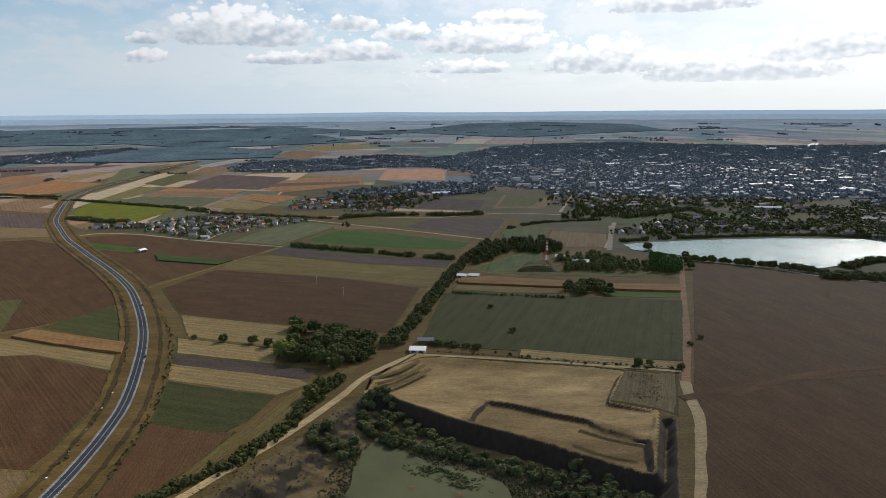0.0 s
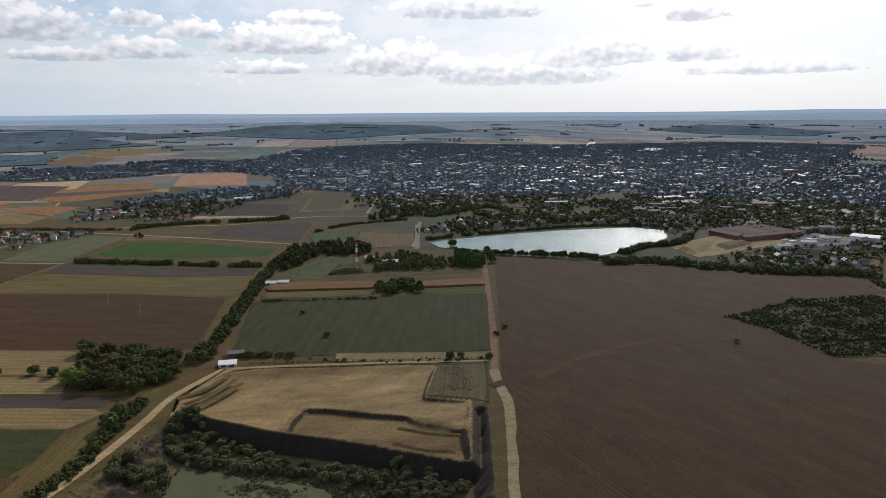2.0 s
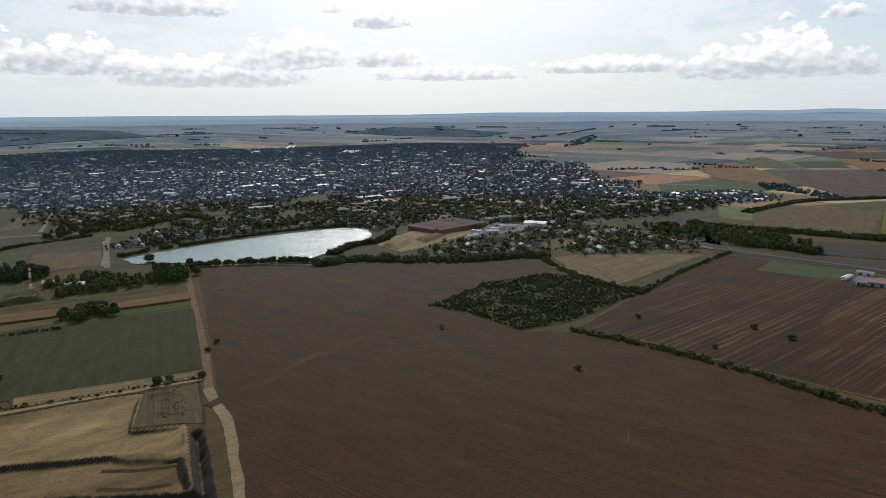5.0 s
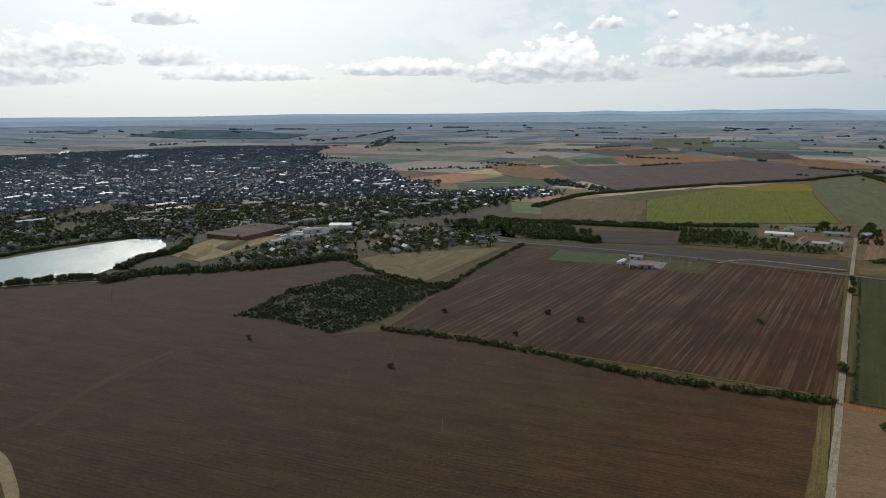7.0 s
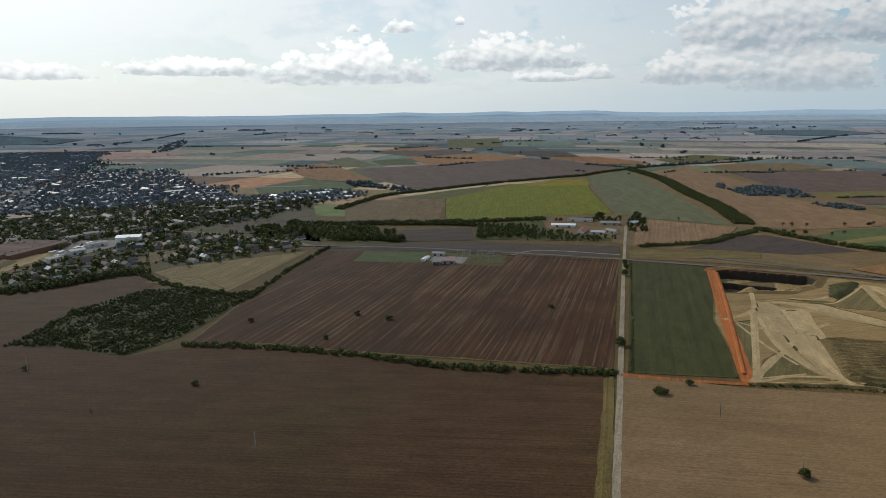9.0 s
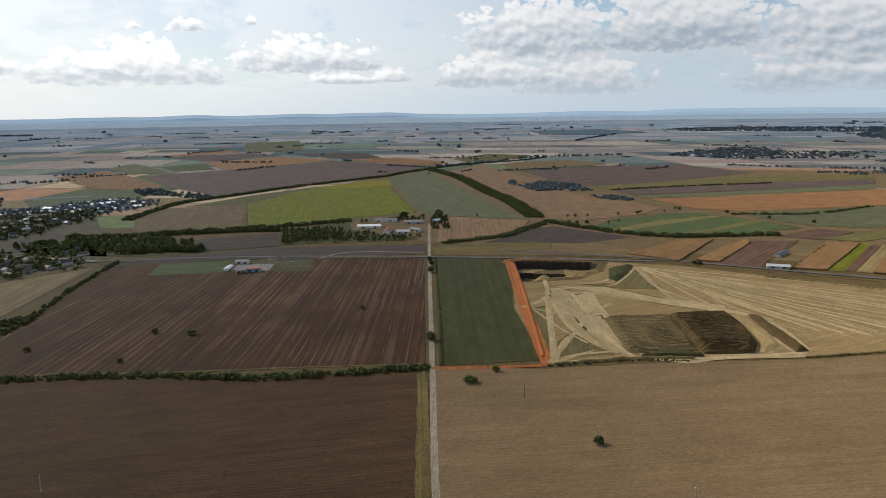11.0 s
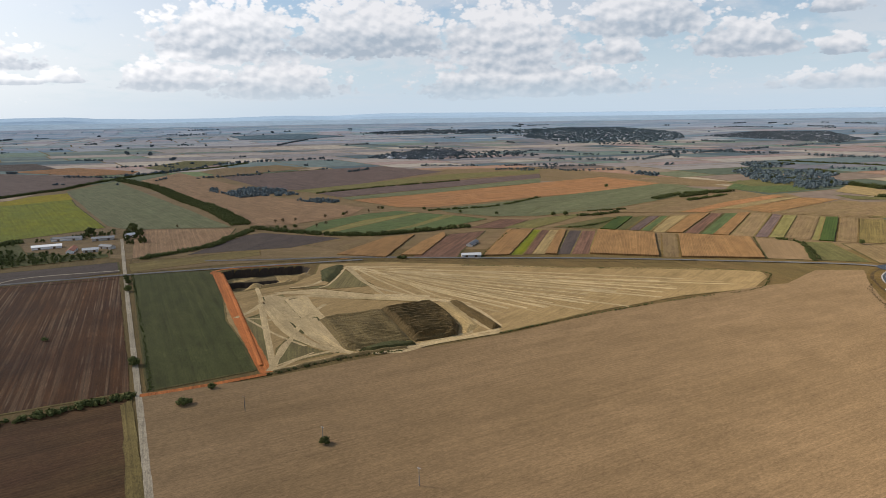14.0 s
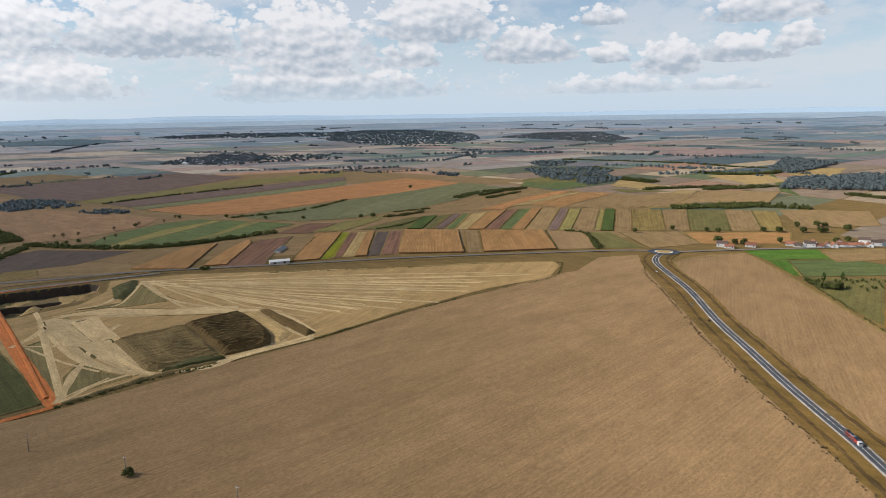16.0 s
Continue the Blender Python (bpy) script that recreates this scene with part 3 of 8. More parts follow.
def margin(poly, z):
    """A narrow unploughed baulk of rough grass along a field's edge."""
    area = sum(a[0] * b[1] - b[0] * a[1] for a, b in zip(poly, poly[1:] + poly[:1]))
    turn = 1 if area > 0 else -1
    verts, faces = [], []
    for a, b in zip(poly, poly[1:] + poly[:1]):
        a, b = Vector((*a, z)), Vector((*b, z))
        if (b - a).length < 8 or PLAIN.random() < 0.25:
            continue
        d = (b - a).normalized()
        side = Vector((-d.y, d.x, 0)) * turn
        wide, n = PLAIN.uniform(1.0, 2.6), max(2, int((b - a).length / 9))
        k = len(verts)
        for i in range(n + 1):
            p = a + (b - a) * (i / n)
            verts += [p - side * PLAIN.uniform(0.3, 1.0), p + side * wide * PLAIN.uniform(0.5, 1.3)]
        faces += [(k + 2 * i, k + 2 * i + 1, k + 2 * i + 3, k + 2 * i + 2) for i in range(n)]
    return mesh_of("field_margin", verts, faces, PLAIN.choice((VERGE, STRAW2, SHADEGRASS)))


def ribbon(line, width, z, wobble=0.0, step=6.0):
    """A strip along a line smoothed through its corners."""
    pts = [Vector((*p, 0)) for p in line]
    path = []
    for i in range(len(pts) - 1):
        p0, p1, p2, p3 = pts[max(i - 1, 0)], pts[i], pts[i + 1], pts[min(i + 2, len(pts) - 1)]
        n = max(2, int((p2 - p1).length / step))
        for k in range(n):
            u = k / n
            path.append(0.5 * (2 * p1 + (p2 - p0) * u + (2 * p0 - 5 * p1 + 4 * p2 - p3) * u * u + (3 * p1 - p0 - 3 * p2 + p3) * u ** 3))
    path.append(pts[-1])
    return path


def strip_mesh(name, path, lo, hi, z, material, wobble=0.0, crown=0.0):
    verts, faces = [], []
    for i, p in enumerate(path):
        d = path[min(i + 1, len(path) - 1)] - path[max(i - 1, 0)]
        side = Vector((d.y, -d.x, 0)).normalized()
        for s in (lo, hi):
            q = p + side * (s + random.uniform(-wobble, wobble))
            verts.append(bend(q.x, q.y, z + lift(q.x, q.y)))
        if i:
            k = 2 * i
            faces.append((k - 2, k - 1, k + 1, k))
    return mesh_of(name, verts, faces, material)


ROADS = []


def road(name, line, width, material):
    path = ribbon(line, width, 0)
    tops = [top for poly, top in FIELDS if top < 1 for p in path[::5] if inside(p.x, p.y, poly)]
    z = (0.85 if material in (ASPHALT, ROADGREY) else max(tops, default=0.2) + 0.03) + 0.0015 * len(ROADS)
    ROADS.append((path, width))
    if material is ASPHALT:
        top = link(name, strip_mesh(name, path, -width / 2, width / 2, z, ASPHALT), kind="structure", label="two-lane asphalt bypass with white edge lines", category="road")
        for lo, hi, nm in ((-4.75, -3.6, "concrete_gutter"), (3.75, 4.6, "gravel_shoulder")):
            link(nm, strip_mesh(nm, path, lo, hi, z + 0.03, CONCRETE, 0.08), top)
        for lo, hi in ((-3.5, -3.25), (3.25, 3.5), (-0.14, 0.14)):
            link("road_marking", strip_mesh("road_marking", path, lo, hi, z + 0.05, WHITE), top)
        for lo, hi in ((-12, -4.7), (4.7, 13)):
            verge = strip_mesh("verge", path, lo, hi, z - 0.08, VERGE, 0.8)
            link("verge", verge, top)
        for lo, hi, soil in ((-15.5, -11.5, DITCH), (-20, -15.5, VERGE), (12.5, 16.5, DITCH), (16.5, 20, VERGE)):
            link("ditch" if soil is DITCH else "ditch_bank", strip_mesh("ditch", path, lo, hi, z - (0.11 if soil is DITCH else 0.14), soil, 0.9), top)
        return top
    return link(name, strip_mesh(name, path, -width / 2, width / 2, z, material, width * 0.035), kind="structure", label="worn track of " + material.name.replace("_", " "), category="road")


# ---- distant patchwork of fields, woods and villages ----


def far_material(name, palette, spread):
    """Parcels of many crops; the palette carries the haze of kilometres of air."""
    m, t, b = surface(name, 0.95, 0.0)
    geo = t.nodes.new("ShaderNodeNewGeometry")
    ramp = t.nodes.new("ShaderNodeValToRGB")
    ramp.color_ramp.interpolation = "CONSTANT"
    e = ramp.color_ramp.elements
    while len(e) < len(palette):
        e.new(0.5)
    for i, c in enumerate(palette):
        e[i].position, e[i].color = i / len(palette), (*c, 1)
    t.links.new(geo.outputs["Random Per Island"], ramp.inputs[0])
    grain = range_node(t, noise_node(t, local(t), 0.03, 6, 0.7), 0.3, 0.7, 1 - spread, 1 + spread)
    t.links.new(mix_node(t, 1.0, ramp.outputs[0], grain, "MULTIPLY"), b.inputs["Base Color"])
    return m


# mixes the haze of distant air straight into the base colours
def hazed(palette, k, air=(0.17, 0.215, 0.27)):
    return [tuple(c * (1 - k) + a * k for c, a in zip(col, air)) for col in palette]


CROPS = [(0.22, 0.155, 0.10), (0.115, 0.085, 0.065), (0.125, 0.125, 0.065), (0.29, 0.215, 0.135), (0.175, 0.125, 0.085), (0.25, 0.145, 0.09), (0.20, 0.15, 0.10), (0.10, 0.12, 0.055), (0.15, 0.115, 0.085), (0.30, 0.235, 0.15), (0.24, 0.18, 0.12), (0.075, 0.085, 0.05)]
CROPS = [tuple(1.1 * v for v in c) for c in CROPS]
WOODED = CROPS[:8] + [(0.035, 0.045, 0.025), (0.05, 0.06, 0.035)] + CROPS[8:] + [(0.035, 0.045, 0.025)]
MID = far_material("parcels", hazed(CROPS, 0.08), 0.25)
FAR = far_material("hazy_parcels", hazed(WOODED, 0.34, (0.165, 0.215, 0.275)), 0.2)
FARTHEST = far_material("thick_haze_parcels", hazed(WOODED, 0.52, (0.19, 0.26, 0.34)), 0.15)
SKYLINE = far_material("hazed_skyline_land", hazed(WOODED, 0.64, (0.21, 0.295, 0.39)), 0.1)
HORIZON = far_material("hazed_horizon_land", hazed(WOODED, 0.84, (0.30, 0.40, 0.49)), 0.1)
RIDGE = far_material("pale_skyline_haze", hazed(CROPS[:2], 0.93, (0.37, 0.49, 0.60)), 0.04)


def patchwork():
    rng = random.Random(5)
    bins = {"MID": ([], []), "FAR": ([], []), "FARTHEST": ([], []), "SKYLINE": ([], []), "HORIZON": ([], [])}

    def warp(x, y):
        a = noise.noise((x * 0.00022, y * 0.00022, 2.0)) * 500
        b = noise.noise((x * 0.00022, y * 0.00022, 9.0)) * 500
        return x + a, y + b

    def emit(x0, y0, x1, y1):
        cx, cy = warp((x0 + x1) / 2, (y0 + y1) / 2)
        d = math.hypot(cx, cy)
        az = math.degrees(math.atan2(cx, cy))
        if d < 1500 or d > 38000 or not -45 < az < 172:
            return
        if any(abs(u - 880) < (x1 - x0) / 2 + 110 and abs(v + 110) < (y1 - y0) / 2 + 110 for u, v in ((cx, cy),)):
            return
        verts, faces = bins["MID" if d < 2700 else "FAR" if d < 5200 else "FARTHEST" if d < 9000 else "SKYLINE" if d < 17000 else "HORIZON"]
        n = max(1, min(12, int((x1 - x0) / (90 if d < 6000 else 400))))
        k = max(1, min(12, int((y1 - y0) / (90 if d < 6000 else 400))))
        base = len(verts)
        over = 0.06 + 0.55 * lift(cx, cy) if d < 6000 else 1.0 if d < 14000 else 2.5
        for i in range(n + 1):
            for j in range(k + 1):
                x, y = warp(x0 + (x1 - x0) * i / n, y0 + (y1 - y0) * j / k)
                verts.append(bend(x, y, over))
        for i in range(n):
            for j in range(k):
                a = base + i * (k + 1) + j
                faces.append((a, a + k + 1, a + k + 2, a + 1))

    def cut(x0, y0, x1, y1, depth=0):
        w, h = x1 - x0, y1 - y0
        cx, cy = (x0 + x1) / 2, (y0 + y1) / 2
        d = max(math.hypot(cx, cy), 1000)
        short = (40 + d * 0.020) * (0.6 + rng.random())
        long = short * (3.5 + 4 * rng.random())
        if max(w, h) < long and min(w, h) < short * 1.6 or depth > 16:
            gap = 2 + d * 0.0006
            emit(x0 + gap, y0 + gap, x1 - gap, y1 - gap)
            return
        # blocks keep one way of ploughing each
        block = noise.noise((cx * 0.0006, cy * 0.0006, 5.0)) > 0
        across = (w > long) if block else not (h > long)
        if (w < short * 1.4 and across) or (h < short * 1.4 and not across):
            across = w > h
        u = 0.3 + 0.4 * rng.random()
        if across:
            cut(x0, y0, x0 + w * u, y1, depth + 1)
            cut(x0 + w * u, y0, x1, y1, depth + 1)
        else:
            cut(x0, y0, x1, y0 + h * u, depth + 1)
            cut(x0, y0 + h * u, x1, y1, depth + 1)

    cut(-30000, -38000, 40000, 40000)
    for key, mat, words in (("MID", MID, "patchwork of narrow ploughed and stubble strips"), ("FAR", FAR, "hazy patchwork of distant farm strips"), ("FARTHEST", FARTHEST, "farmland tinted blue-grey with haze towards the skyline"), ("SKYLINE", SKYLINE, "farmland tinted pale blue with haze under the skyline"), ("HORIZON", HORIZON, "farmland tinted palest with haze along the horizon")):
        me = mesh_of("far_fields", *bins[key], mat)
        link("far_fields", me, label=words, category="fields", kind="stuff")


patchwork()

# the ground's outer ring takes the same haze-tinted colours
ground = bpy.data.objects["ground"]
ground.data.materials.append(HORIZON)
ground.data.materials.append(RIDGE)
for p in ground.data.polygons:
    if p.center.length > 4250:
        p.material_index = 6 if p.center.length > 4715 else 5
# fields beside the bypass and the quarry
field("fallow_field", [(1080, 40), (1500, 520), (2400, 260), (2600, -200), (2300, -1300), (1500, -1500), (900, -1250), (640, -1000), (1000, -300)], BROWN)
field("ploughed_field", [(-951, 1065), (-670, 1126), (-608, 1088), (-513, 963), (-389, 798), (-334, 712), (-394, 644), (-511, 554)], SOIL)
field("fallow_field", [(-627, 688), (-467, 750), (-408, 610), (-468, 504)], OLIVE)
field("green_field", [(-388, 644), (-351, 723), (-309, 651), (-287, 595)], FIELDGREEN)
field("corn_field", [(-397, 613), (-388, 633), (-283, 592), (-273, 565), (-343, 590)], CORN, h=2)
field("stubble_field", [(-511, 613), (-395, 610), (-272, 562), (-260, 525), (-349, 567), (-463, 553)], STRAW)
field("ploughed_field", [(-511, 554), (-348, 564), (-259, 523), (-243, 458), (-238, 391), (-243, 330), (-280, 284)], SOIL)
field("brown_field", [(-350, 366), (-256, 370), (-235, 368), (-231, 330), (-228, 284), (-280, 284)], BROWN)
field("fallow_field", [(-1200, 1350), (-706, 1260), (-652, 1152), (-1000, 1130)], BROWN)
field("ploughed_field", [(-599, 1149), (-521, 1168), (-392, 1099), (-253, 1045), (-296, 918), (-353, 811), (-469, 954)], SOIL)
field("grass_strip", [(-567, 1096), (-456, 1044), (-459, 1014), (-532, 1043)], GREEN2)
field("green_crop", [(-417, 991), (-292, 947), (-304, 919), (-397, 951)], DKGREEN, h=1.5)
field("ploughed_field", [(-297, 891), (-129, 838), (-28, 787), (-50, 618), (-76, 619), (-150, 647), (-268, 683), (-329, 791)], SOIL)
field("stubble_field", [(-268, 683), (-148, 641), (-140, 578), (-236, 614)], STRAW)
field("stubble_field", [(-244, 610), (-140, 576), (-137, 545), (-140, 539), (-229, 567)], STRAW)
field("ploughed_field", [(-229, 564), (-145, 539), (-97, 525), (-106, 505), (-219, 537)], DKSOIL)
field("stubble_field", [(-222, 541), (-111, 505), (-102, 496), (-121, 475), (-211, 507)], STRAW)
field("green_field", [(-211, 503), (-121, 473), (-130, 433), (-140, 416), (-194, 431)], FIELDGREEN)
field("stubble_field", [(-195, 430), (-141, 414), (-133, 416), (-151, 351), (-181, 329), (-186, 334)], SOIL2)
field("olive_verge", [(-116, 470), (-96, 496), (-67, 544), (-90, 459), (-120, 397), (-157, 329), (-174, 326), (-151, 351), (-133, 416)], STRAW2)
field("straw_field", [(-294, 936), (-247, 985), (-110, 919), (8, 890), (-16, 792), (-129, 841), (-293, 898)], STRAW2)
field("ploughed_field", [(-241, 1049), (-117, 980), (-35, 953), (12, 943), (4, 894), (-111, 926), (-258, 993)], DKSOIL)
field("green_field", [(-237, 1068), (-158, 1041), (-68, 986), (-118, 988), (-236, 1044)], GREEN2)
field("green_field", [(-218, 1111), (-181, 1198), (-120, 1183), (45, 1070), (26, 1016), (-71, 1029), (-199, 1080)], GREEN2)
field("green_field", [(-379, 1113), (-338, 1165), (-291, 1253), (-256, 1311), (-193, 1267), (-193, 1216), (-235, 1058), (-265, 1059)], OLIVE)
field("brown_field", [(-192, 1261), (-84, 1217), (-132, 1207), (-193, 1216)], BROWN)
field("olive_field", [(-192, 1274), (-155, 1320), (-41, 1307), (-64, 1229)], OLIVE)
field("ploughed_field", [(-69, 1229), (-25, 1321), (116, 1328), (117, 1285), (79, 1119)], DKSOIL)
field("brown_field", [(-686, 1272), (-665, 1325), (-606, 1268), (-634, 1219)], BROWN)
field("grey_field", [(-1720, 2730), (-1450, 2820), (-1280, 2830), (-1400, 2470), (-1460, 2310)], DUSKSOIL)
field("green_field", [(-1010, 2080), (-1200, 2630), (-1120, 2870), (-1040, 2730), (-940, 2130), (-910, 1830), (-940, 1720), (-1000, 1760)], GREYGREEN)
field("red_field", [(-1170, 1850), (-1220, 2200), (-1010, 2070), (-1000, 1830), (-1060, 1770)], PINKSOIL2)
field("straw_strip", [(-1250, 2260), (-1240, 2500), (-1180, 2480), (-1140, 2170)], STRAW)
field("red_strip", [(-1440, 2270), (-1400, 2380), (-1300, 2320), (-1310, 2060)], PINKSOIL2)
field("brown_strip", [(-1290, 2030), (-1280, 2280), (-1230, 2220), (-1180, 1860)], PINKSOIL)
field("brown_field", [(-1110, 1740), (-900, 1650), (-820, 1440), (-950, 1490)], PINKSOIL)
field("dark_field", [(-940, 1460), (-800, 1410), (-711, 1238), (-809, 1261)], DUSKSOIL)
field("crop_field", [(-790, 1490), (-830, 1630), (-710, 1590), (-570, 1490), (-583, 1309), (-608, 1298), (-740, 1390)], YELLOW)
field("green_field", [(-570, 1490), (-490, 1470), (-501, 1361), (-566, 1323)], GREYGREEN)
field("olive_strip", [(-840, 1680), (-870, 1930), (-790, 1970), (-770, 1750), (-790, 1630)], YELLOWOLIVE)
field("green_strip", [(-770, 1630), (-750, 1740), (-530, 1690), (-530, 1520)], GREYGREEN)
field("brown_strip", [(-760, 1750), (-760, 1880), (-500, 1770), (-530, 1710)], PINKSOIL)
field("red_strip", [(-760, 1850), (-760, 1930), (-520, 1850), (-530, 1790)], PINKSOIL2)
field("striped_field", [(-740, 1940), (-740, 2340), (-480, 2220), (-490, 1870)], DUSKSOIL)
field("red_strip", [(-750, 2160), (-470, 2100), (-470, 2060), (-750, 2120)], PINKSOIL2)
field("red_strip", [(-740, 2050), (-470, 1990), (-470, 1950), (-750, 2010)], PINKSOIL2)
field("red_field", [(-480, 1880), (-490, 2210), (-260, 2230), (-220, 1990), (-410, 1800)], PINKSOIL2)
field("brown_strip", [(-480, 1940), (-480, 2040), (-250, 2080), (-240, 2030)], DUSKSOIL)
field("straw_field", [(-520, 1530), (-500, 1670), (-380, 1560), (-400, 1460)], STRAW)
field("red_field", [(-500, 1700), (-480, 1770), (-350, 1710), (-380, 1570)], PINKSOIL2)
field("brown_strip", [(-970, 2430), (-990, 2770), (-930, 2730), (-880, 2380)], BROWN)
field("red_strip", [(-870, 2370), (-910, 2680), (-800, 2720), (-750, 2330)], PINKSOIL)
field("olive_strip", [(-880, 2060), (-910, 2380), (-800, 2320), (-790, 1980)], OLIVE)
field("green_field", [(-337, 1097), (-311, 1219), (-253, 1292), (-191, 1248), (-254, 1064)], GREYGREEN)
field("straw_strip", [(-870, 4360), (-640, 4620), (-380, 4320), (-460, 3960), (-680, 3740)], STRAW)
field("red_strip", [(-800, 3280), (-820, 3910), (-570, 3580), (-620, 3080)], PINKSOIL)
field("dark_field", [(-58, 1466), (-20, 1660), (100, 1600), (78, 1441)], DKSOIL)
field("ploughed_field", [(103, 1457), (150, 1710), (260, 1620), (217, 1468)], BROWN)
field("dark_field", [(160, 1710), (240, 1650), (190, 1488), (118, 1492)], OLIVE)
field("grass_field", [(97, 1162), (116, 1214), (186, 1216), (156, 1065), (103, 1077)], GREEN)
field("ploughed_field", [(159, 1065), (185, 1180), (272, 1137), (246, 1024), (171, 1032)], BROWN)
field("meadow", [(37, 889), (92, 960), (146, 1007), (128, 903), (61, 853)], GREEN)
field("meadow", [(62, 865), (132, 903), (153, 895), (296, 848), (286, 827), (144, 844), (47, 853)], OLIVE)
field("corn_field", [(17, 818), (32, 841), (145, 808), (141, 786), (134, 781), (18, 804)], CORN, h=2)
field("stubble_field", [(10, 780), (17, 801), (140, 776), (136, 756), (48, 763)], STRAW2)
field("corn_field", [(199, 793), (276, 788), (266, 757), (190, 769)], CORN, h=2)
field("grass_field", [(189, 764), (264, 752), (257, 733), (177, 742)], GREEN2)
field("green_field", [(0, 760), (29, 774), (134, 746), (256, 723), (194, 538), (69, 565), (-16, 582), (-20, 596)], FIELDGREEN)
field("stubble_field", [(65, 571), (193, 535), (187, 519), (120, 532), (61, 549)], STRAW)
field("rough_patch", [(143, 518), (181, 511), (156, 436), (147, 446), (118, 461)], SCRUBSOIL)
field("pale_clay", [(-57, 484), (-55, 509), (-24, 559), (2, 558), (54, 549), (120, 533), (143, 525), (141, 519), (119, 527), (53, 541), (2, 554), (-19, 552), (-43, 529), (-56, 501)], DUST)
field("ploughed_field", [(334, 913), (462, 823), (574, 737), (724, 650), (689, 587), (555, 595), (447, 562), (459, 515), (458, 439), (498, 395), (509, 327), (510, 161), (530, 34), (337, 22), (179, 13), (103, 127), (110, 157), (79, 174), (159, 392), (174, 436), (182, 479), (224, 595)], SOIL, rows=168)
field("settled_ground", [(-610, 2540), (-130, 3150), (520, 4450), (1790, 4010), (2460, 3170), (2140, 2180), (1880, 1540), (1740, 1210), (1830, 990), (1650, 1030), (1160, 1490), (340, 1840), (-90, 2010)], SETTLEDHAZE)
field("settled_ground", [(-410, 1710), (-440, 2330), (-90, 2020), (350, 1850), (1170, 1500), (1660, 1040), (1710, 930), (983, 526), (788, 621), (769, 681), (730, 655), (579, 742), (463, 818), (323, 930), (241, 986), (201, 1200), (58, 1424), (-71, 1463)], SETTLED)
field("settled_ground", [(-674, 1240), (-612, 1206), (-512, 1190), (-379, 1098), (-309, 1241), (-227, 1269), (-269, 1379), (-450, 1440), (-516, 1392), (-559, 1279), (-625, 1309)], SETTLED)
field("settled_ground", [(-347, 1448), (-320, 1680), (-200, 1750), (-110, 1720), (-101, 1401), (-167, 1421)], SETTLED)
field("settled_ground", [(-770, 2480), (-680, 3000), (-330, 2890), (-170, 2660), (-430, 2410), (-660, 2380)], SETTLED)
field("settled_ground", [(1045, 709), (1135, 660), (1154, 530), (1113, 442), (1007, 401), (993, 497), (1016, 635)], SCRUB)
field("settled_ground", [(1071, 296), (1232, 329), (1300, 223), (1395, 83), (1392, 34), (1206, 27), (1172, 71), (1104, 208)], SCRUB)
# town and lake side
field("meadow", [(295, 1299), (428, 1355), (455, 1330), (369, 1239), (280, 1233)], GREEN)
field("meadow", [(503, 1283), (541, 1364), (600, 1349), (557, 1268)], GREEN2)
field("meadow", [(594, 1228), (649, 1341), (710, 1370), (743, 1262), (670, 1228)], OLIVE)
field("sand_yard", [(606, 891), (660, 930), (757, 972), (797, 900), (837, 890), (718, 837), (600, 816)], SAND)
field("brown_field", [(644, 826), (734, 856), (765, 838), (680, 805)], BROWN)
field("concrete_yard", [(754, 844), (850, 917), (906, 935), (925, 872), (882, 831), (807, 831)], CONCRETE)
field("stubble_field", [(737, 643), (778, 631), (921, 512), (719, 489), (670, 486), (670, 526)], STRAW)
field("brown_field", [(796, 737), (883, 740), (868, 695), (762, 680)], BROWN)
field("dark_field", [(1068, 767), (1203, 744), (1190, 668), (1089, 653), (1017, 720)], DKSOIL)
field("scrub_land", [(447, 562), (556, 597), (657, 588), (674, 545), (670, 489), (675, 446), (608, 436), (515, 425), (458, 439), (459, 515)], SCRUB)
# fields north of the straight road
field("striped_field", [(499, 407), (662, 449), (949, 495), (954, 385), (881, 274), (977, 213), (976, 61), (541, 36), (534, 129), (522, 246), (520, 333)], STRIPED, rows=89)
field("green_field", [(870, 415), (956, 432), (963, 334), (887, 321)], GREEN)
field("yard_grass", [(887, 321), (963, 334), (976, 217), (891, 210)], OLIVE)
field("gravel_yard", [(900, 319), (941, 318), (938, 266), (892, 261)], CONCRETE)
field("green_field", [(973, 45), (957, -51), (700, -53), (549, -57), (538, 24)], FIELDGREEN)
field("brown_field", [(1077, 38), (1140, -53), (1260, -138), (1135, -304), (1090, -246), (1072, -96)], BROWN)
field("brown_field", [(1066, 46), (1059, -95), (1029, -278), (957, -259), (986, -89), (988, 46)], BROWN)
field("orange_field", [(1010, -209), (1090, -293), (1083, -340), (953, -301), (948, -228)], REDSOIL)
field("straw_field", [(1560, 1110), (1680, 1180), (1740, 1130), (1580, 1010)], STRAW)
field("straw_field", [(1760, 840), (1740, 700), (1660, 660), (1580, 710)], STRAW)
field("straw_field", [(686, 618), (732, 569), (685, 495), (674, 503), (687, 593)], STRAW)
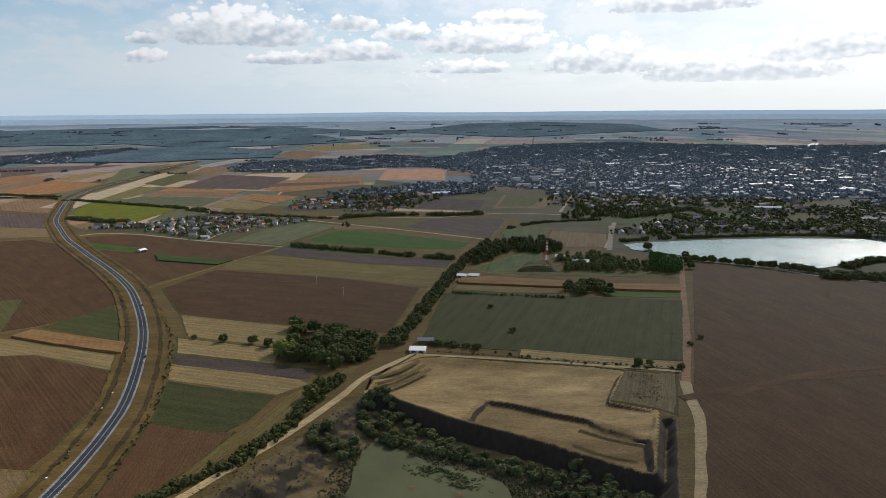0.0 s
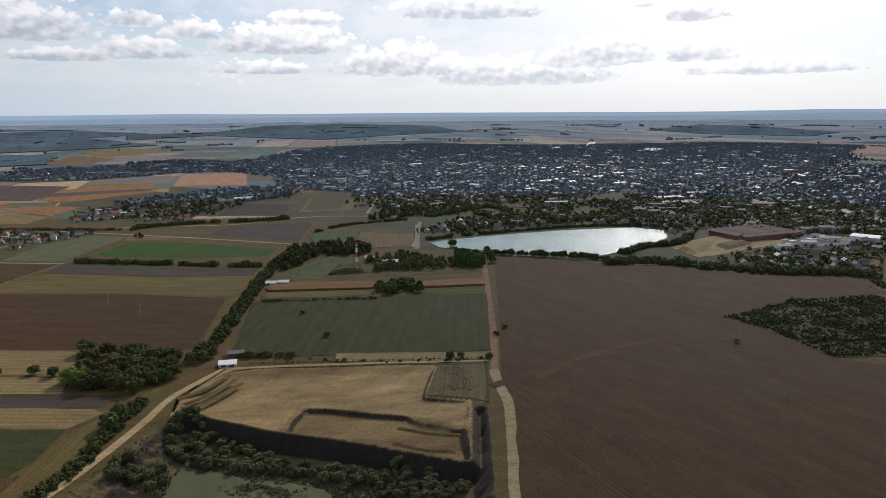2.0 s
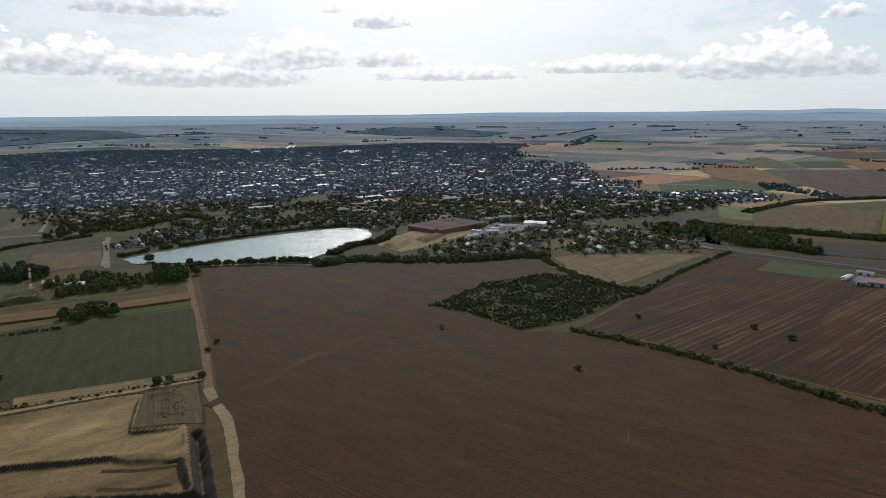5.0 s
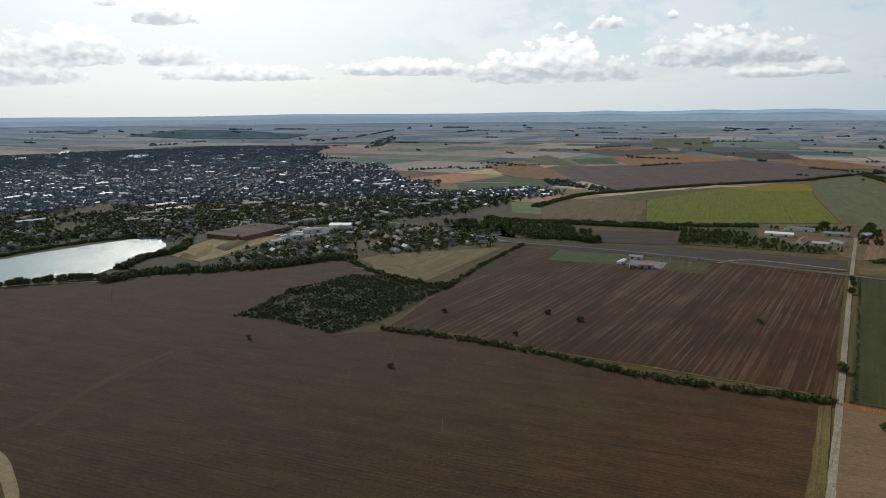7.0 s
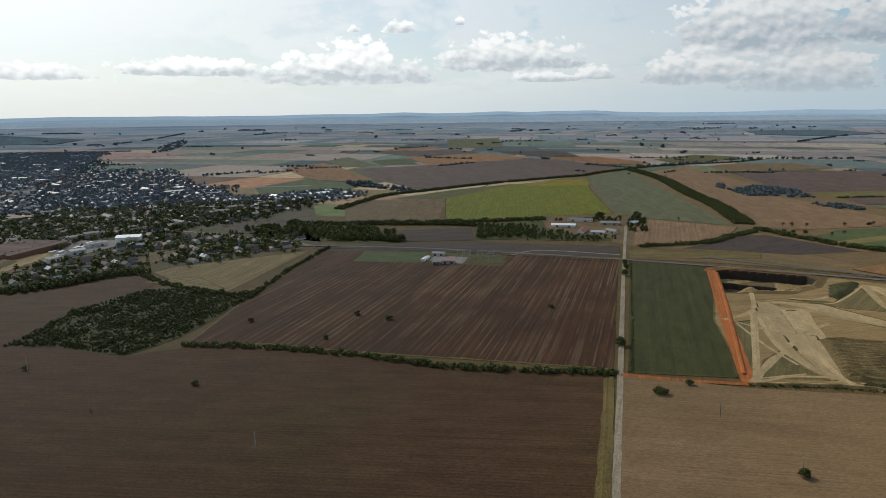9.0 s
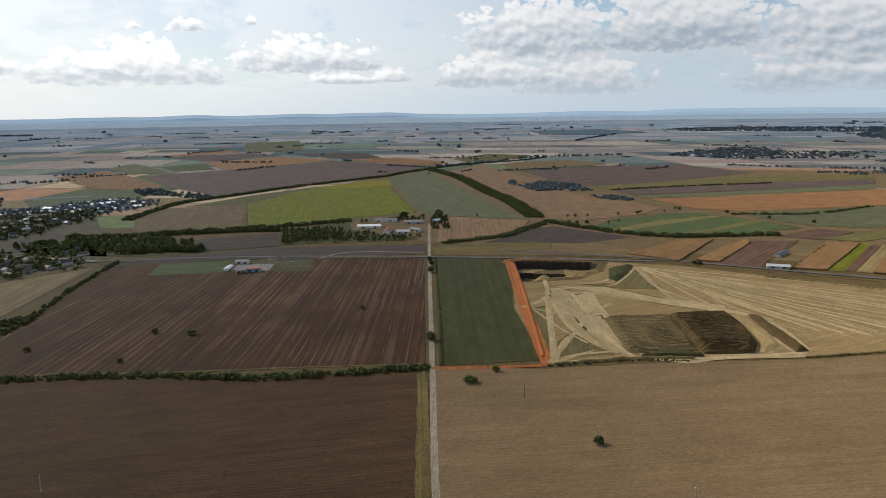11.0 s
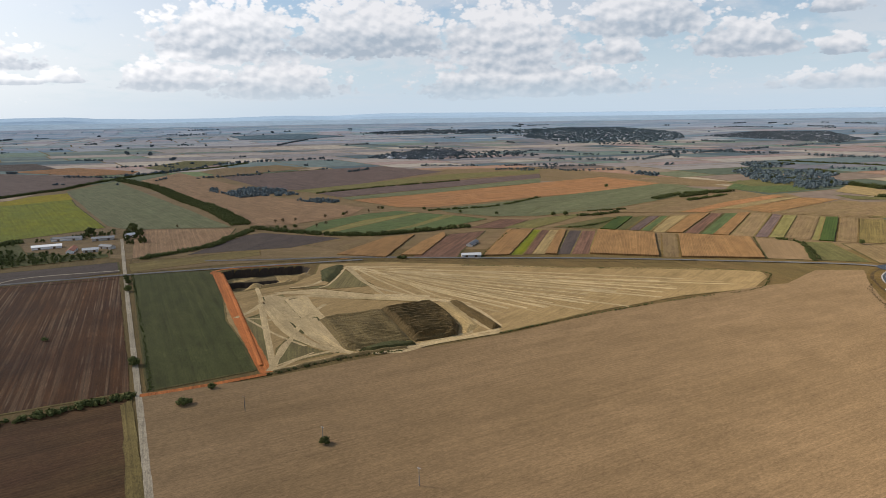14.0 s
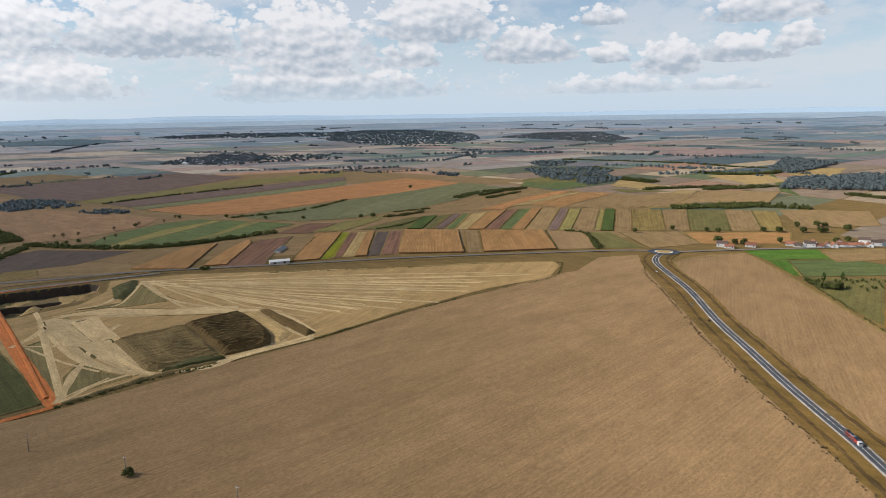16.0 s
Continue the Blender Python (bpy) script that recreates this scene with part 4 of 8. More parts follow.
# excavation beside the straight road
field("dust_field", [(876, -173), (933, -191), (908, -274), (846, -366), (765, -490), (701, -612), (644, -689), (614, -668), (580, -614), (588, -515), (578, -404), (555, -285), (553, -134), (537, -64), (705, -48), (815, -54), (821, -68), (821, -82), (833, -136)], PALE, rows=150)
field("weedy_patch", [(701, -62), (715, -83), (617, -75), (558, -71), (548, -63), (620, -60)], WEEDY)
field("weedy_patch", [(771, -97), (787, -117), (779, -118), (693, -111), (713, -98)], WEEDY)
field("weedy_patch", [(810, -129), (809, -174), (900, -213), (857, -218), (780, -225), (785, -179)], WEEDY)
field("weedy_patch", [(599, -81), (631, -100), (587, -108), (562, -123), (556, -87), (552, -72)], WEEDY)
field("driven_swath", [(783, -93), (792, -102), (755, -133), (664, -134), (564, -136), (563, -125), (629, -110), (749, -93)], TRACK)
field("driven_swath", [(801, -101), (796, -161), (741, -214), (712, -269), (680, -257), (735, -180), (774, -143)], TRACK)
field("driven_swath", [(758, -115), (767, -141), (679, -140), (674, -119)], TRACK)
field("driven_swath", [(562, -135), (563, -125), (553, -160), (560, -213), (572, -259), (566, -256), (552, -209), (545, -158)], TRACK)
field("spoil_heap_ground", [(670, -138), (676, -193), (674, -258), (571, -241), (566, -200), (561, -136)], STRAW2)
field("ploughed_field", [(536, 30), (528, -57), (540, -141), (549, -282), (571, -405), (578, -522), (584, -643), (581, -664), (617, -752), (590, -804), (532, -738), (439, -652), (316, -538), (237, -467), (185, -425), (146, -395), (107, -362), (53, -317), (87, -142), (146, -62), (212, 20), (356, 23)], OCHRE, rows=173)
field("stubble_strip", [(518, 41), (528, 34), (290, 18), (287, 28)], STRAW2)
field("bare_field", [(536, -806), (527, -873), (499, -927), (389, -830), (230, -677), (101, -528), (-15, -404), (84, -364), (133, -412), (232, -506), (335, -609), (474, -736)], OCHRE, rows=150)
field("grass_field", [(509, -937), (446, -1021), (389, -988), (456, -899)], GREEN2)
field("grass_field", [(453, -898), (434, -920), (378, -838), (388, -837)], GREEN2)
field("grass_field", [(435, -917), (390, -983), (316, -979), (302, -936), (377, -839)], GREEN)
field("brown_field", [(430, -1033), (354, -1088), (333, -1028), (389, -989)], BROWN)
field("brown_field", [(437, -1012), (383, -1100), (353, -1016), (388, -952)], BROWN)
field("orchard_field", [(377, -834), (309, -897), (236, -695), (287, -738)], OLIVE)
# strips beyond the straight road
field("orange_strip", [(986, -229), (1091, -339), (1096, -390), (933, -287), (975, -241)], CORN, h=1.5)
field("brown_strip", [(1096, -195), (1108, -336), (1088, -343), (986, -229), (1024, -202)], BROWN)
field("orange_strip", [(939, -312), (1025, -377), (1096, -443), (1058, -431), (925, -338)], CORN, h=1.5)
field("dark_strip", [(921, -321), (1074, -443), (1079, -516), (937, -410), (887, -379)], DKRED)
field("orange_strip", [(884, -416), (1068, -553), (1052, -594), (871, -453)], CORN, h=1.5)
field("yellow_strip", [(871, -453), (1052, -594), (1042, -605), (864, -472)], YELLOW)
field("dark_strip", [(864, -472), (1042, -605), (1032, -616), (863, -485)], DKRED)
field("straw_strip", [(863, -485), (1037, -619), (1027, -630), (854, -501)], STRAW)
field("orange_strip", [(854, -501), (1027, -630), (1018, -639), (846, -515)], CORN, h=1.5)
field("dark_strip", [(846, -515), (1016, -641), (1004, -662), (839, -534)], DKSOIL)
field("brown_strip", [(839, -534), (1004, -662), (992, -683), (828, -559)], DKRED)
field("corn_field", [(828, -559), (995, -688), (927, -752), (770, -634)], CORN, h=2)
field("brown_strip", [(767, -637), (915, -756), (901, -778), (753, -658)], BROWN)
field("corn_field", [(752, -659), (900, -780), (826, -857), (696, -751)], CORN, h=2)
field("brown_field", [(695, -753), (827, -865), (765, -895), (654, -809)], OCHRE)
field("green_field", [(654, -809), (762, -899), (740, -930), (617, -855)], OLIVE)
field("red_strip", [(727, -936), (667, -1015), (579, -943), (609, -857)], BROWN)
field("brown_field", [(1093, -91), (1113, -177), (1055, -224), (941, -267), (1029, -84)], BROWN)
field("brown_field", [(542, -1187), (680, -1380), (550, -1480), (467, -1309)], BROWN)
field("orange_strip", [(579, -943), (654, -1012), (536, -1136), (489, -1039)], CORN)
# wide fields beyond the strips
field("brown_field", [(1400, 680), (1540, 670), (1590, 510), (1255, 414), (1169, 570)], BROWN)
field("crop_field", [(1570, 640), (1790, 550), (2000, 420), (1590, 510)], OLIVE)
field("crop_field", [(1259, 404), (1600, 510), (1980, 420), (2180, 240), (1860, 190), (1436, 102)], YELLOW)
field("mustard_strip", [(1960, 400), (2130, 320), (2180, 240), (2000, 210), (1930, 340)], MUSTARD)
field("green_field", [(2240, 250), (2510, 130), (1330, -114), (1386, 58), (1455, 101), (1870, 180)], GREYGREEN)
field("brown_field", [(1092, 48), (1381, 50), (1310, -121), (1200, -96), (1138, -48)], PINKSOIL)
field("dark_field", [(1114, 485), (1190, 331), (1071, 295), (1031, 403)], DKSOIL)
field("dark_field", [(942, 515), (1018, 398), (1060, 292), (1060, 258), (1074, 66), (1000, 60), (977, 184), (968, 319), (928, 486)], DKSOIL)
field("garden_patch", [(1198, 330), (1339, 231), (1178, 192), (1152, 83), (1119, 80), (1084, 292)], SCRUB)
field("olive_field", [(1053, 52), (1081, -132), (1031, -127), (991, 46)], STRAW2)
field("dark_field", [(1081, -25), (1224, -127), (1238, -158), (1121, -274), (1070, -177), (1081, -93)], DKSOIL)
field("grey_field", [(2410, 1140), (2650, 920), (2780, 800), (3140, 590), (2810, 240), (2670, 180), (2520, 190), (2240, 330), (2020, 490), (1780, 640), (2020, 870)], DUSKSOIL)
field("red_field", [(3130, 1190), (3480, 920), (3190, 600), (2800, 800), (2710, 800), (2660, 920)], PINKSOIL2)
field("red_field", [(3200, 560), (3320, 330), (2950, 70), (2830, 90), (2810, 240)], PINKSOIL2)
field("red_field", [(2400, 1430), (2700, 1400), (2410, 1170), (2020, 880), (1950, 950), (2000, 1090)], PINKSOIL2)
field("green_field", [(2860, 1260), (3060, 1160), (2690, 970), (2610, 1100)], GREEN)
field("green_field", [(2480, 1200), (2600, 1110), (3110, 1480), (2800, 1450)], GREYGREEN)
field("dark_field", [(3470, 1460), (3890, 1230), (3620, 950), (3200, 1210)], DUSKSOIL)
field("pink_field", [(3710, 1620), (4250, 1420), (3990, 1290), (3600, 1480)], PINKSOIL2)
field("green_field", [(5430, 1710), (5720, 1350), (4160, 950), (3960, 1240)], GREYGREEN)
field("dark_field", [(3790, 950), (3750, 530), (3300, 390), (3270, 570), (3450, 750)], DKSOIL)
field("green_field", [(3150, 60), (3530, -120), (3370, -310), (3150, -240), (2910, -20)], OLIVE)
field("brown_field", [(2460, 70), (2770, -70), (2080, -230), (2040, -160), (1760, -280), (1680, -320), (1480, -410), (1379, -354), (1310, -222), (1325, -155), (1409, -133), (1780, -70)], PINKSOIL)
field("grey_field", [(2520, -190), (2630, -570), (2660, -820), (2290, -930), (2010, -550), (1930, -340), (2050, -270)], DUSKSOIL)
field("pale_strip", [(2790, -140), (2920, -230), (2980, -460), (2720, -550), (2530, -200)], BROWN)
field("yellow_strip", [(1920, -330), (2010, -550), (2180, -900), (2190, -1260), (2050, -1180), (2000, -810), (1830, -380)], YELLOWOLIVE)
field("dark_strip", [(1820, -380), (1930, -680), (2030, -1170), (1900, -1100), (1790, -740), (1700, -410)], DUSKSOIL)
field("green_strip", [(1690, -410), (1780, -740), (1890, -1090), (1780, -1030), (1670, -630), (1640, -420)], GREYGREEN)
field("orange_field", [(1630, -420), (1670, -630), (1770, -1020), (1830, -1280), (1580, -1300), (1480, -970), (1470, -850), (1410, -550), (1450, -480)], PINKSOIL2)
field("green_field", [(1382, -541), (1450, -840), (1570, -1290), (1390, -1300), (1270, -1030), (1212, -876), (1190, -684), (1227, -598), (1321, -544)], GREYGREEN)
field("green_field", [(1223, -221), (1314, -278), (1382, -386), (1393, -462), (1268, -542), (1201, -578), (1142, -457), (1150, -324), (1163, -264)], GREEN)
field("yellow_strip", [(1197, -241), (1299, -362), (1355, -482), (1339, -490), (1240, -350), (1178, -258)], YELLOWOLIVE)
field("yellow_strip", [(1147, -339), (1192, -417), (1291, -525), (1270, -539), (1175, -422), (1143, -360)], YELLOWOLIVE)
field("dark_strip", [(1119, -501), (1186, -598), (1154, -642), (1083, -551)], DKRED)
field("yellow_strip", [(1092, -556), (1164, -669), (1183, -792), (1122, -707), (1063, -603)], YELLOWOLIVE)
field("brown_strip", [(1160, -839), (1240, -1070), (1300, -1310), (1230, -1330), (1106, -952)], BROWN)
field("orange_strip", [(1104, -954), (1190, -1170), (1230, -1330), (1200, -1350), (1075, -993)], PINKSOIL2)
field("straw_strip", [(1100, -1020), (1180, -1290), (1170, -1370), (1090, -1090)], STRAW)
field("orange_strip", [(1090, -1090), (1160, -1360), (1100, -1400), (1014, -1099)], CORN)
field("brown_field", [(1013, -1100), (1090, -1390), (950, -1410), (890, -1203)], BROWN)
field("green_field", [(1217, -671), (1310, -760), (1580, -1290), (1500, -1330), (1270, -940), (1218, -746)], GREYGREEN)
field("green_field", [(1540, -1540), (1370, -1550), (1270, -1530), (1260, -1370), (1390, -1350)], GREEN)
field("olive_field", [(1170, -1460), (1070, -1510), (1020, -1520), (1080, -1420)], OLIVE)
field("straw_field", [(980, -1420), (1020, -1550), (980, -1580), (950, -1460)], STRAW)
field("straw_strip", [(886, -1207), (930, -1410), (860, -1470), (840, -1260)], STRAW2)
field("brown_field", [(930, -1440), (980, -1580), (870, -1670), (780, -1510)], BROWN)
field("olive_strip", [(1058, -634), (1116, -785), (1106, -806), (1004, -697)], OLIVE)
field("vine_rows", [(1003, -698), (1105, -807), (1095, -836), (985, -717)], DKGREEN, h=1.2)
field("olive_strip", [(984, -718), (1094, -837), (1089, -866), (974, -733)], OLIVE)
field("dark_strip", [(973, -734), (1088, -868), (1080, -886), (960, -746)], DUSKSOIL)
field("green_strip", [(959, -748), (1078, -888), (1072, -904), (944, -757)], GREEN)
field("straw_strip", [(943, -759), (1071, -905), (1067, -949), (925, -773)], STRAW)
field("orange_strip", [(924, -774), (1066, -950), (1062, -995), (906, -792)], CORN, h=1.2)
field("dark_strip", [(906, -794), (1061, -996), (1050, -1018), (886, -810)], DKRED)
field("green_strip", [(885, -811), (1049, -1020), (1038, -1042), (874, -827)], GREEN)
field("orange_strip", [(873, -828), (1037, -1043), (1031, -1067), (853, -839)], CORN, h=1.2)
field("brown_strip", [(852, -840), (1030, -1069), (1001, -1092), (828, -868)], BROWN)
field("dark_strip", [(828, -870), (1000, -1094), (980, -1096), (814, -883)], DUSKSOIL)
field("yellow_strip", [(813, -884), (979, -1098), (962, -1113), (799, -899)], YELLOWOLIVE)
field("brown_strip", [(798, -900), (961, -1114), (936, -1141), (770, -923)], BROWN)
field("yellow_strip", [(769, -925), (935, -1142), (924, -1141), (759, -928)], YELLOWOLIVE)
field("vine_rows", [(759, -929), (923, -1142), (911, -1159), (743, -941)], DKGREEN, h=1.2)
field("brown_strip", [(742, -943), (910, -1161), (885, -1179), (722, -965)], BROWN)
field("stubble_strip", [(721, -966), (884, -1180), (840, -1217), (683, -1005)], STRAW2)
field("brown_strip", [(682, -1006), (839, -1219), (807, -1255), (656, -1033)], BROWN)
field("olive_strip", [(655, -1034), (806, -1257), (750, -1300), (609, -1080)], OLIVE)
field("brown_strip", [(608, -1082), (750, -1300), (710, -1330), (576, -1117)], BROWN)
field("stubble_strip", [(575, -1118), (710, -1330), (670, -1350), (547, -1139)], STRAW2)
field("brown_field", [(1010, -1120), (1060, -1330), (1010, -1480), (940, -1500), (860, -1270)], BROWN)
field("brown_field", [(880, -1330), (960, -1600), (830, -1690), (750, -1480)], BROWN)
field("green_field", [(1180, -2300), (820, -1730), (750, -1630), (830, -1690)], GREEN)
field("olive_field", [(1510, -1470), (1580, -1810), (1330, -1620), (1400, -1450)], OLIVE)
field("straw_field", [(1210, -1520), (1310, -1690), (1100, -1620), (1090, -1510)], STRAW)
field("straw_field", [(1190, -1950), (1110, -2130), (930, -1940), (960, -1790)], STRAW)
field("straw_field", [(1150, -2330), (1010, -2500), (910, -2190), (1010, -2110)], STRAW)
# roads and tracks
road("highway", [(-210, 272), (-211, 298), (-211, 339), (-212, 367), (-216, 410), (-225, 462), (-247, 535), (-273, 607), (-306, 680), (-354, 771), (-395, 835), (-447, 906), (-507, 983), (-568, 1063), (-613, 1123), (-677, 1221), (-750, 1340), (-820, 1490), (-890, 1650), (-930, 1780), (-960, 1920), (-970, 2040), (-980, 2280), (-1040, 2610), (-1040, 2840), (-1050, 3010)], 9.5, ASPHALT)
road("highway", [(19, -303), (59, -343), (132, -409), (154, -429), (190, -459), (229, -492), (280, -538), (346, -597), (430, -681), (502, -742), (537, -773), (556, -796), (569, -822), (572, -842)], 9.5, ASPHALT)
road("main_road", [(933, 667), (963, 512), (984, 360), (985, 219), (977, 57), (960, -87), (934, -253)], 8, ROADGREY)
road("main_road", [(1026, -48), (990, -141), (960, -237), (882, -385), (804, -537), (719, -676), (626, -814), (588, -842)], 8, ROADGREY)
road("main_road", [(567, -859), (520, -934), (388, -1114), (323, -1203)], 8, ROADGREY)
road("gravel_road", [(181, 8), (348, 20), (536, 30), (906, 50), (1283, 69)], 4.6, GRAVEL)
road("red_track", [(531, 29), (532, -13), (537, -63)], 6, REDEARTH)
road("red_track", [(941, -57), (694, -60), (540, -64)], 11, REDEARTH)
road("farm_lane", [(325, 932), (267, 752), (217, 595), (188, 513), (176, 479)], 6.5, LANEEARTH)
road("farm_lane", [(181, 495), (174, 463), (169, 432), (156, 392), (132, 325), (92, 216)], 8, TRACK)
road("quarry_lane", [(-163, 283), (-142, 334), (-102, 408), (-75, 469), (-59, 512), (-22, 563)], 6, TRACK)
road("quarry_track", [(-22, 559), (53, 545), (120, 531), (185, 515)], 4, TRACK)
road("field_track", [(-90, 459), (-67, 544), (-45, 632), (-10, 813), (30, 1003), (48, 1084)], 5, STRAW2)
road("field_track", [(-347, 797), (-296, 929), (-257, 1023), (-237, 1092)], 5, STRAW2)
road("village_lane", [(-614, 1161), (-586, 1182), (-512, 1167), (-385, 1103), (-246, 1049)], 5, GRAVEL)
road("village_lane", [(-385, 1103), (-370, 1207), (-320, 1287)], 5, GRAVEL)
road("village_road", [(-470, 1430), (-263, 1319), (-83, 1205), (76, 1093)], 6, GRAVEL)
road("bank_road", [(241, 1016), (270, 1110), (297, 1223)], 5, GRAVEL)
road("bank_track", [(323, 930), (395, 893), (467, 824), (521, 793)], 5, GRAVEL)
road("town_street", [(490, 1460), (520, 1630), (590, 1850)], 9, GRAVEL)
road("town_street", [(474, 1405), (610, 1380), (790, 1370), (990, 1440)], 8, ROADGREY)
road("town_street", [(990, 1440), (970, 1280), (988, 1084)], 8, GRAVEL)
road("town_street", [(1300, 1090), (1520, 1260), (1750, 1440), (2000, 1740), (2360, 2070)], 12, GRAVEL)
# wheel tracks over the excavated ground
road("wheel_track", [(780, -92), (652, -80), (545, -69)], 5, TRACK)
road("wheel_track", [(770, -90), (645, -96), (594, -113), (558, -138)], 6, TRACK)
road("wheel_track", [(545, -69), (596, -85), (622, -99), (677, -121), (723, -152)], 5, TRACK)
road("wheel_track", [(710, -57), (748, -87), (828, -94)], 5, TRACK)
road("wheel_track", [(755, -88), (768, -136), (739, -182), (707, -238), (673, -278), (618, -273), (557, -277)], 9, TRACK)
road("wheel_track", [(890, -220), (793, -220), (726, -244), (678, -280)], 5, TRACK)
road("wheel_track", [(888, -224), (829, -280), (739, -356), (634, -464)], 5, TRACK)
road("wheel_track", [(880, -226), (785, -279), (679, -328), (611, -359)], 5, TRACK)
road("wheel_track", [(897, -222), (808, -349), (673, -507), (604, -607)], 4, TRACK)
road("wheel_track", [(882, -211), (818, -159), (814, -131)], 5, TRACK)
road("wheel_track", [(690, -86), (664, -127), (575, -140), (544, -172), (552, -211), (556, -277)], 6, TRACK)
road("wheel_track", [(542, -68), (563, -97), (572, -139)], 4, TRACK)
road("wheel_track", [(785, -93), (788, -145), (727, -203), (685, -273), (657, -294)], 6, TRACK)
road("wheel_track", [(790, -148), (749, -192), (704, -241), (677, -283)], 9, TRACK)
road("wheel_track", [(676, -286), (629, -292), (574, -288)], 4, TRACK)
road("wheel_track", [(757, -90), (733, -77), (711, -61)], 5, TRACK)
road("wheel_track", [(747, -86), (629, -76), (560, -70)], 3, TRACK)
road("wheel_track", [(746, -90), (628, -79), (566, -73)], 3, TRACK)
road("wheel_track", [(762, -93), (694, -96), (623, -102), (587, -113), (560, -134)], 4, TRACK)
road("wheel_track", [(767, -95), (693, -101), (622, -106), (575, -120)], 6, TRACK)
road("wheel_track", [(613, -95), (571, -78), (543, -65)], 4, TRACK)
road("wheel_track", [(549, -68), (560, -86), (572, -108)], 2, TRACK)
road("wheel_track", [(705, -67), (686, -95), (675, -128)], 3, TRACK)
road("wheel_track", [(700, -68), (635, -87), (592, -105)], 3, TRACK)
road("wheel_track", [(762, -117), (698, -120), (618, -124), (567, -133)], 5, TRACK)
road("wheel_track", [(769, -133), (703, -137), (615, -138)], 7, TRACK)
road("wheel_track", [(897, -220), (851, -199), (806, -174), (799, -162)], 3, TRACK)
road("wheel_track", [(896, -224), (798, -220), (734, -222)], 4, TRACK)
road("wheel_track", [(895, -229), (807, -238), (712, -255)], 4, TRACK)
road("wheel_track", [(897, -233), (815, -259), (713, -272), (685, -284)], 4, TRACK)
road("wheel_track", [(541, -69), (554, -132), (552, -176), (555, -221), (565, -282)], 5, TRACK)
road("wheel_track", [(900, -220), (859, -307), (795, -440)], 3, TRACK)
road("rail_yard", [(1110, 1470), (1450, 1700), (2020, 2060)], 7, ROADGREY)
road("rail_yard", [(1130, 1460), (1470, 1680), (2010, 2030)], 7, GRAVEL)
road("railway", [(-387, 1340), (-182, 1359), (-26, 1335), (132, 1388), (301, 1333)], 7, GRAVEL)
road("town_street", [(243, 1000), (282, 1152), (313, 1257)], 8, GRAVEL)
road("town_street", [(770, 2550), (840, 2160), (1040, 1900), (1050, 1480)], 7, ROADGREY)
road("town_street", [(237, 1399), (340, 1770), (490, 2320)], 7, GRAVEL)
road("town_street", [(1100, 1250), (1057, 1030), (1030, 816), (992, 620), (961, 521)], 7, GRAVEL)
road("farm_track", [(969, 211), (1014, 174), (1009, 61)], 4, GRAVEL)
road("tractor_track", [(168, 463), (245, 491), (334, 508), (397, 507), (430, 497)], 9, SOIL2)
road("tractor_track", [(207, 468), (274, 505), (349, 522)], 7, SOIL2)
# far pools
field("far_pool", [(1960, 3240), (2160, 3470), (2290, 3460), (2170, 3230), (2050, 3180)], POOL, label="bright pool beyond the town")
field("far_pool", [(2210, 3130), (2370, 3230), (2420, 3200), (2240, 3030)], POOL, label="bright pool beyond the town")
field("far_pool", [(1570, 3520), (1780, 3850), (1840, 3790), (1720, 3570)], POOL, label="bright pool beyond the town")
field("far_pool", [(1370, 2800), (1620, 3220), (1910, 3740), (2250, 4280), (2280, 4250), (1820, 3490), (1560, 3030), (1380, 2750)], POOL, label="bright bend of the river beyond the town")
road("red_track", [(932, -51), (949, -56), (955, -78), (951, -124), (944, -174)], 6, REDEARTH)
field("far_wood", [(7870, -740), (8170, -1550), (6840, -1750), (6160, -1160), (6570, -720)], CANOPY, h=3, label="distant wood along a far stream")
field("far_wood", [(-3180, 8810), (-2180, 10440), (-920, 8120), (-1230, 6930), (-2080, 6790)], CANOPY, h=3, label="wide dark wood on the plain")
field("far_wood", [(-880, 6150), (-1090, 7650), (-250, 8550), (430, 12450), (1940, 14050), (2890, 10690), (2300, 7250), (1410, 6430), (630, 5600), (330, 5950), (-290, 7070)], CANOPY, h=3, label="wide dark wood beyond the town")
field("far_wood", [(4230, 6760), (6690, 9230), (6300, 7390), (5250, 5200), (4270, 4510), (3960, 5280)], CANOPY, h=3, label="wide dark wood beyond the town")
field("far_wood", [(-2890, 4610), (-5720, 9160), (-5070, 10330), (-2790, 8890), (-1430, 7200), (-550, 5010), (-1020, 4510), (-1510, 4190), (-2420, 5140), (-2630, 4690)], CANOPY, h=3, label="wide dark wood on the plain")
# cloud shadow on the fields, laid in as a sheet of dark canopy
field("far_wood", [(-1590, 3010), (-1900, 3670), (-1810, 4240), (-1490, 4340), (-880, 3890), (-790, 3230), (-1060, 3130), (-1230, 2950)], CANOPY, h=3, label="fields under cloud shadow, drawn as a dark wood")

# ---- water ----


def water(name, poly, z, material, label):
    bm = bmesh.new()
    ring = [bm.verts.new((x, y, z)) for x, y in ragged(poly, 10, 2.0)]
    bmesh.ops.triangle_fill(bm, use_beauty=True, edges=[bm.edges.new((ring[i - 1], ring[i])) for i in range(len(ring))])
    for f in bm.faces:
        if f.normal.z < 0:
            f.normal_flip()
    me = bpy.data.meshes.new(name)
    bm.to_mesh(me)
    bm.free()
    me.materials.append(material)
    return link(name, me, kind="structure", label=label, category="water")


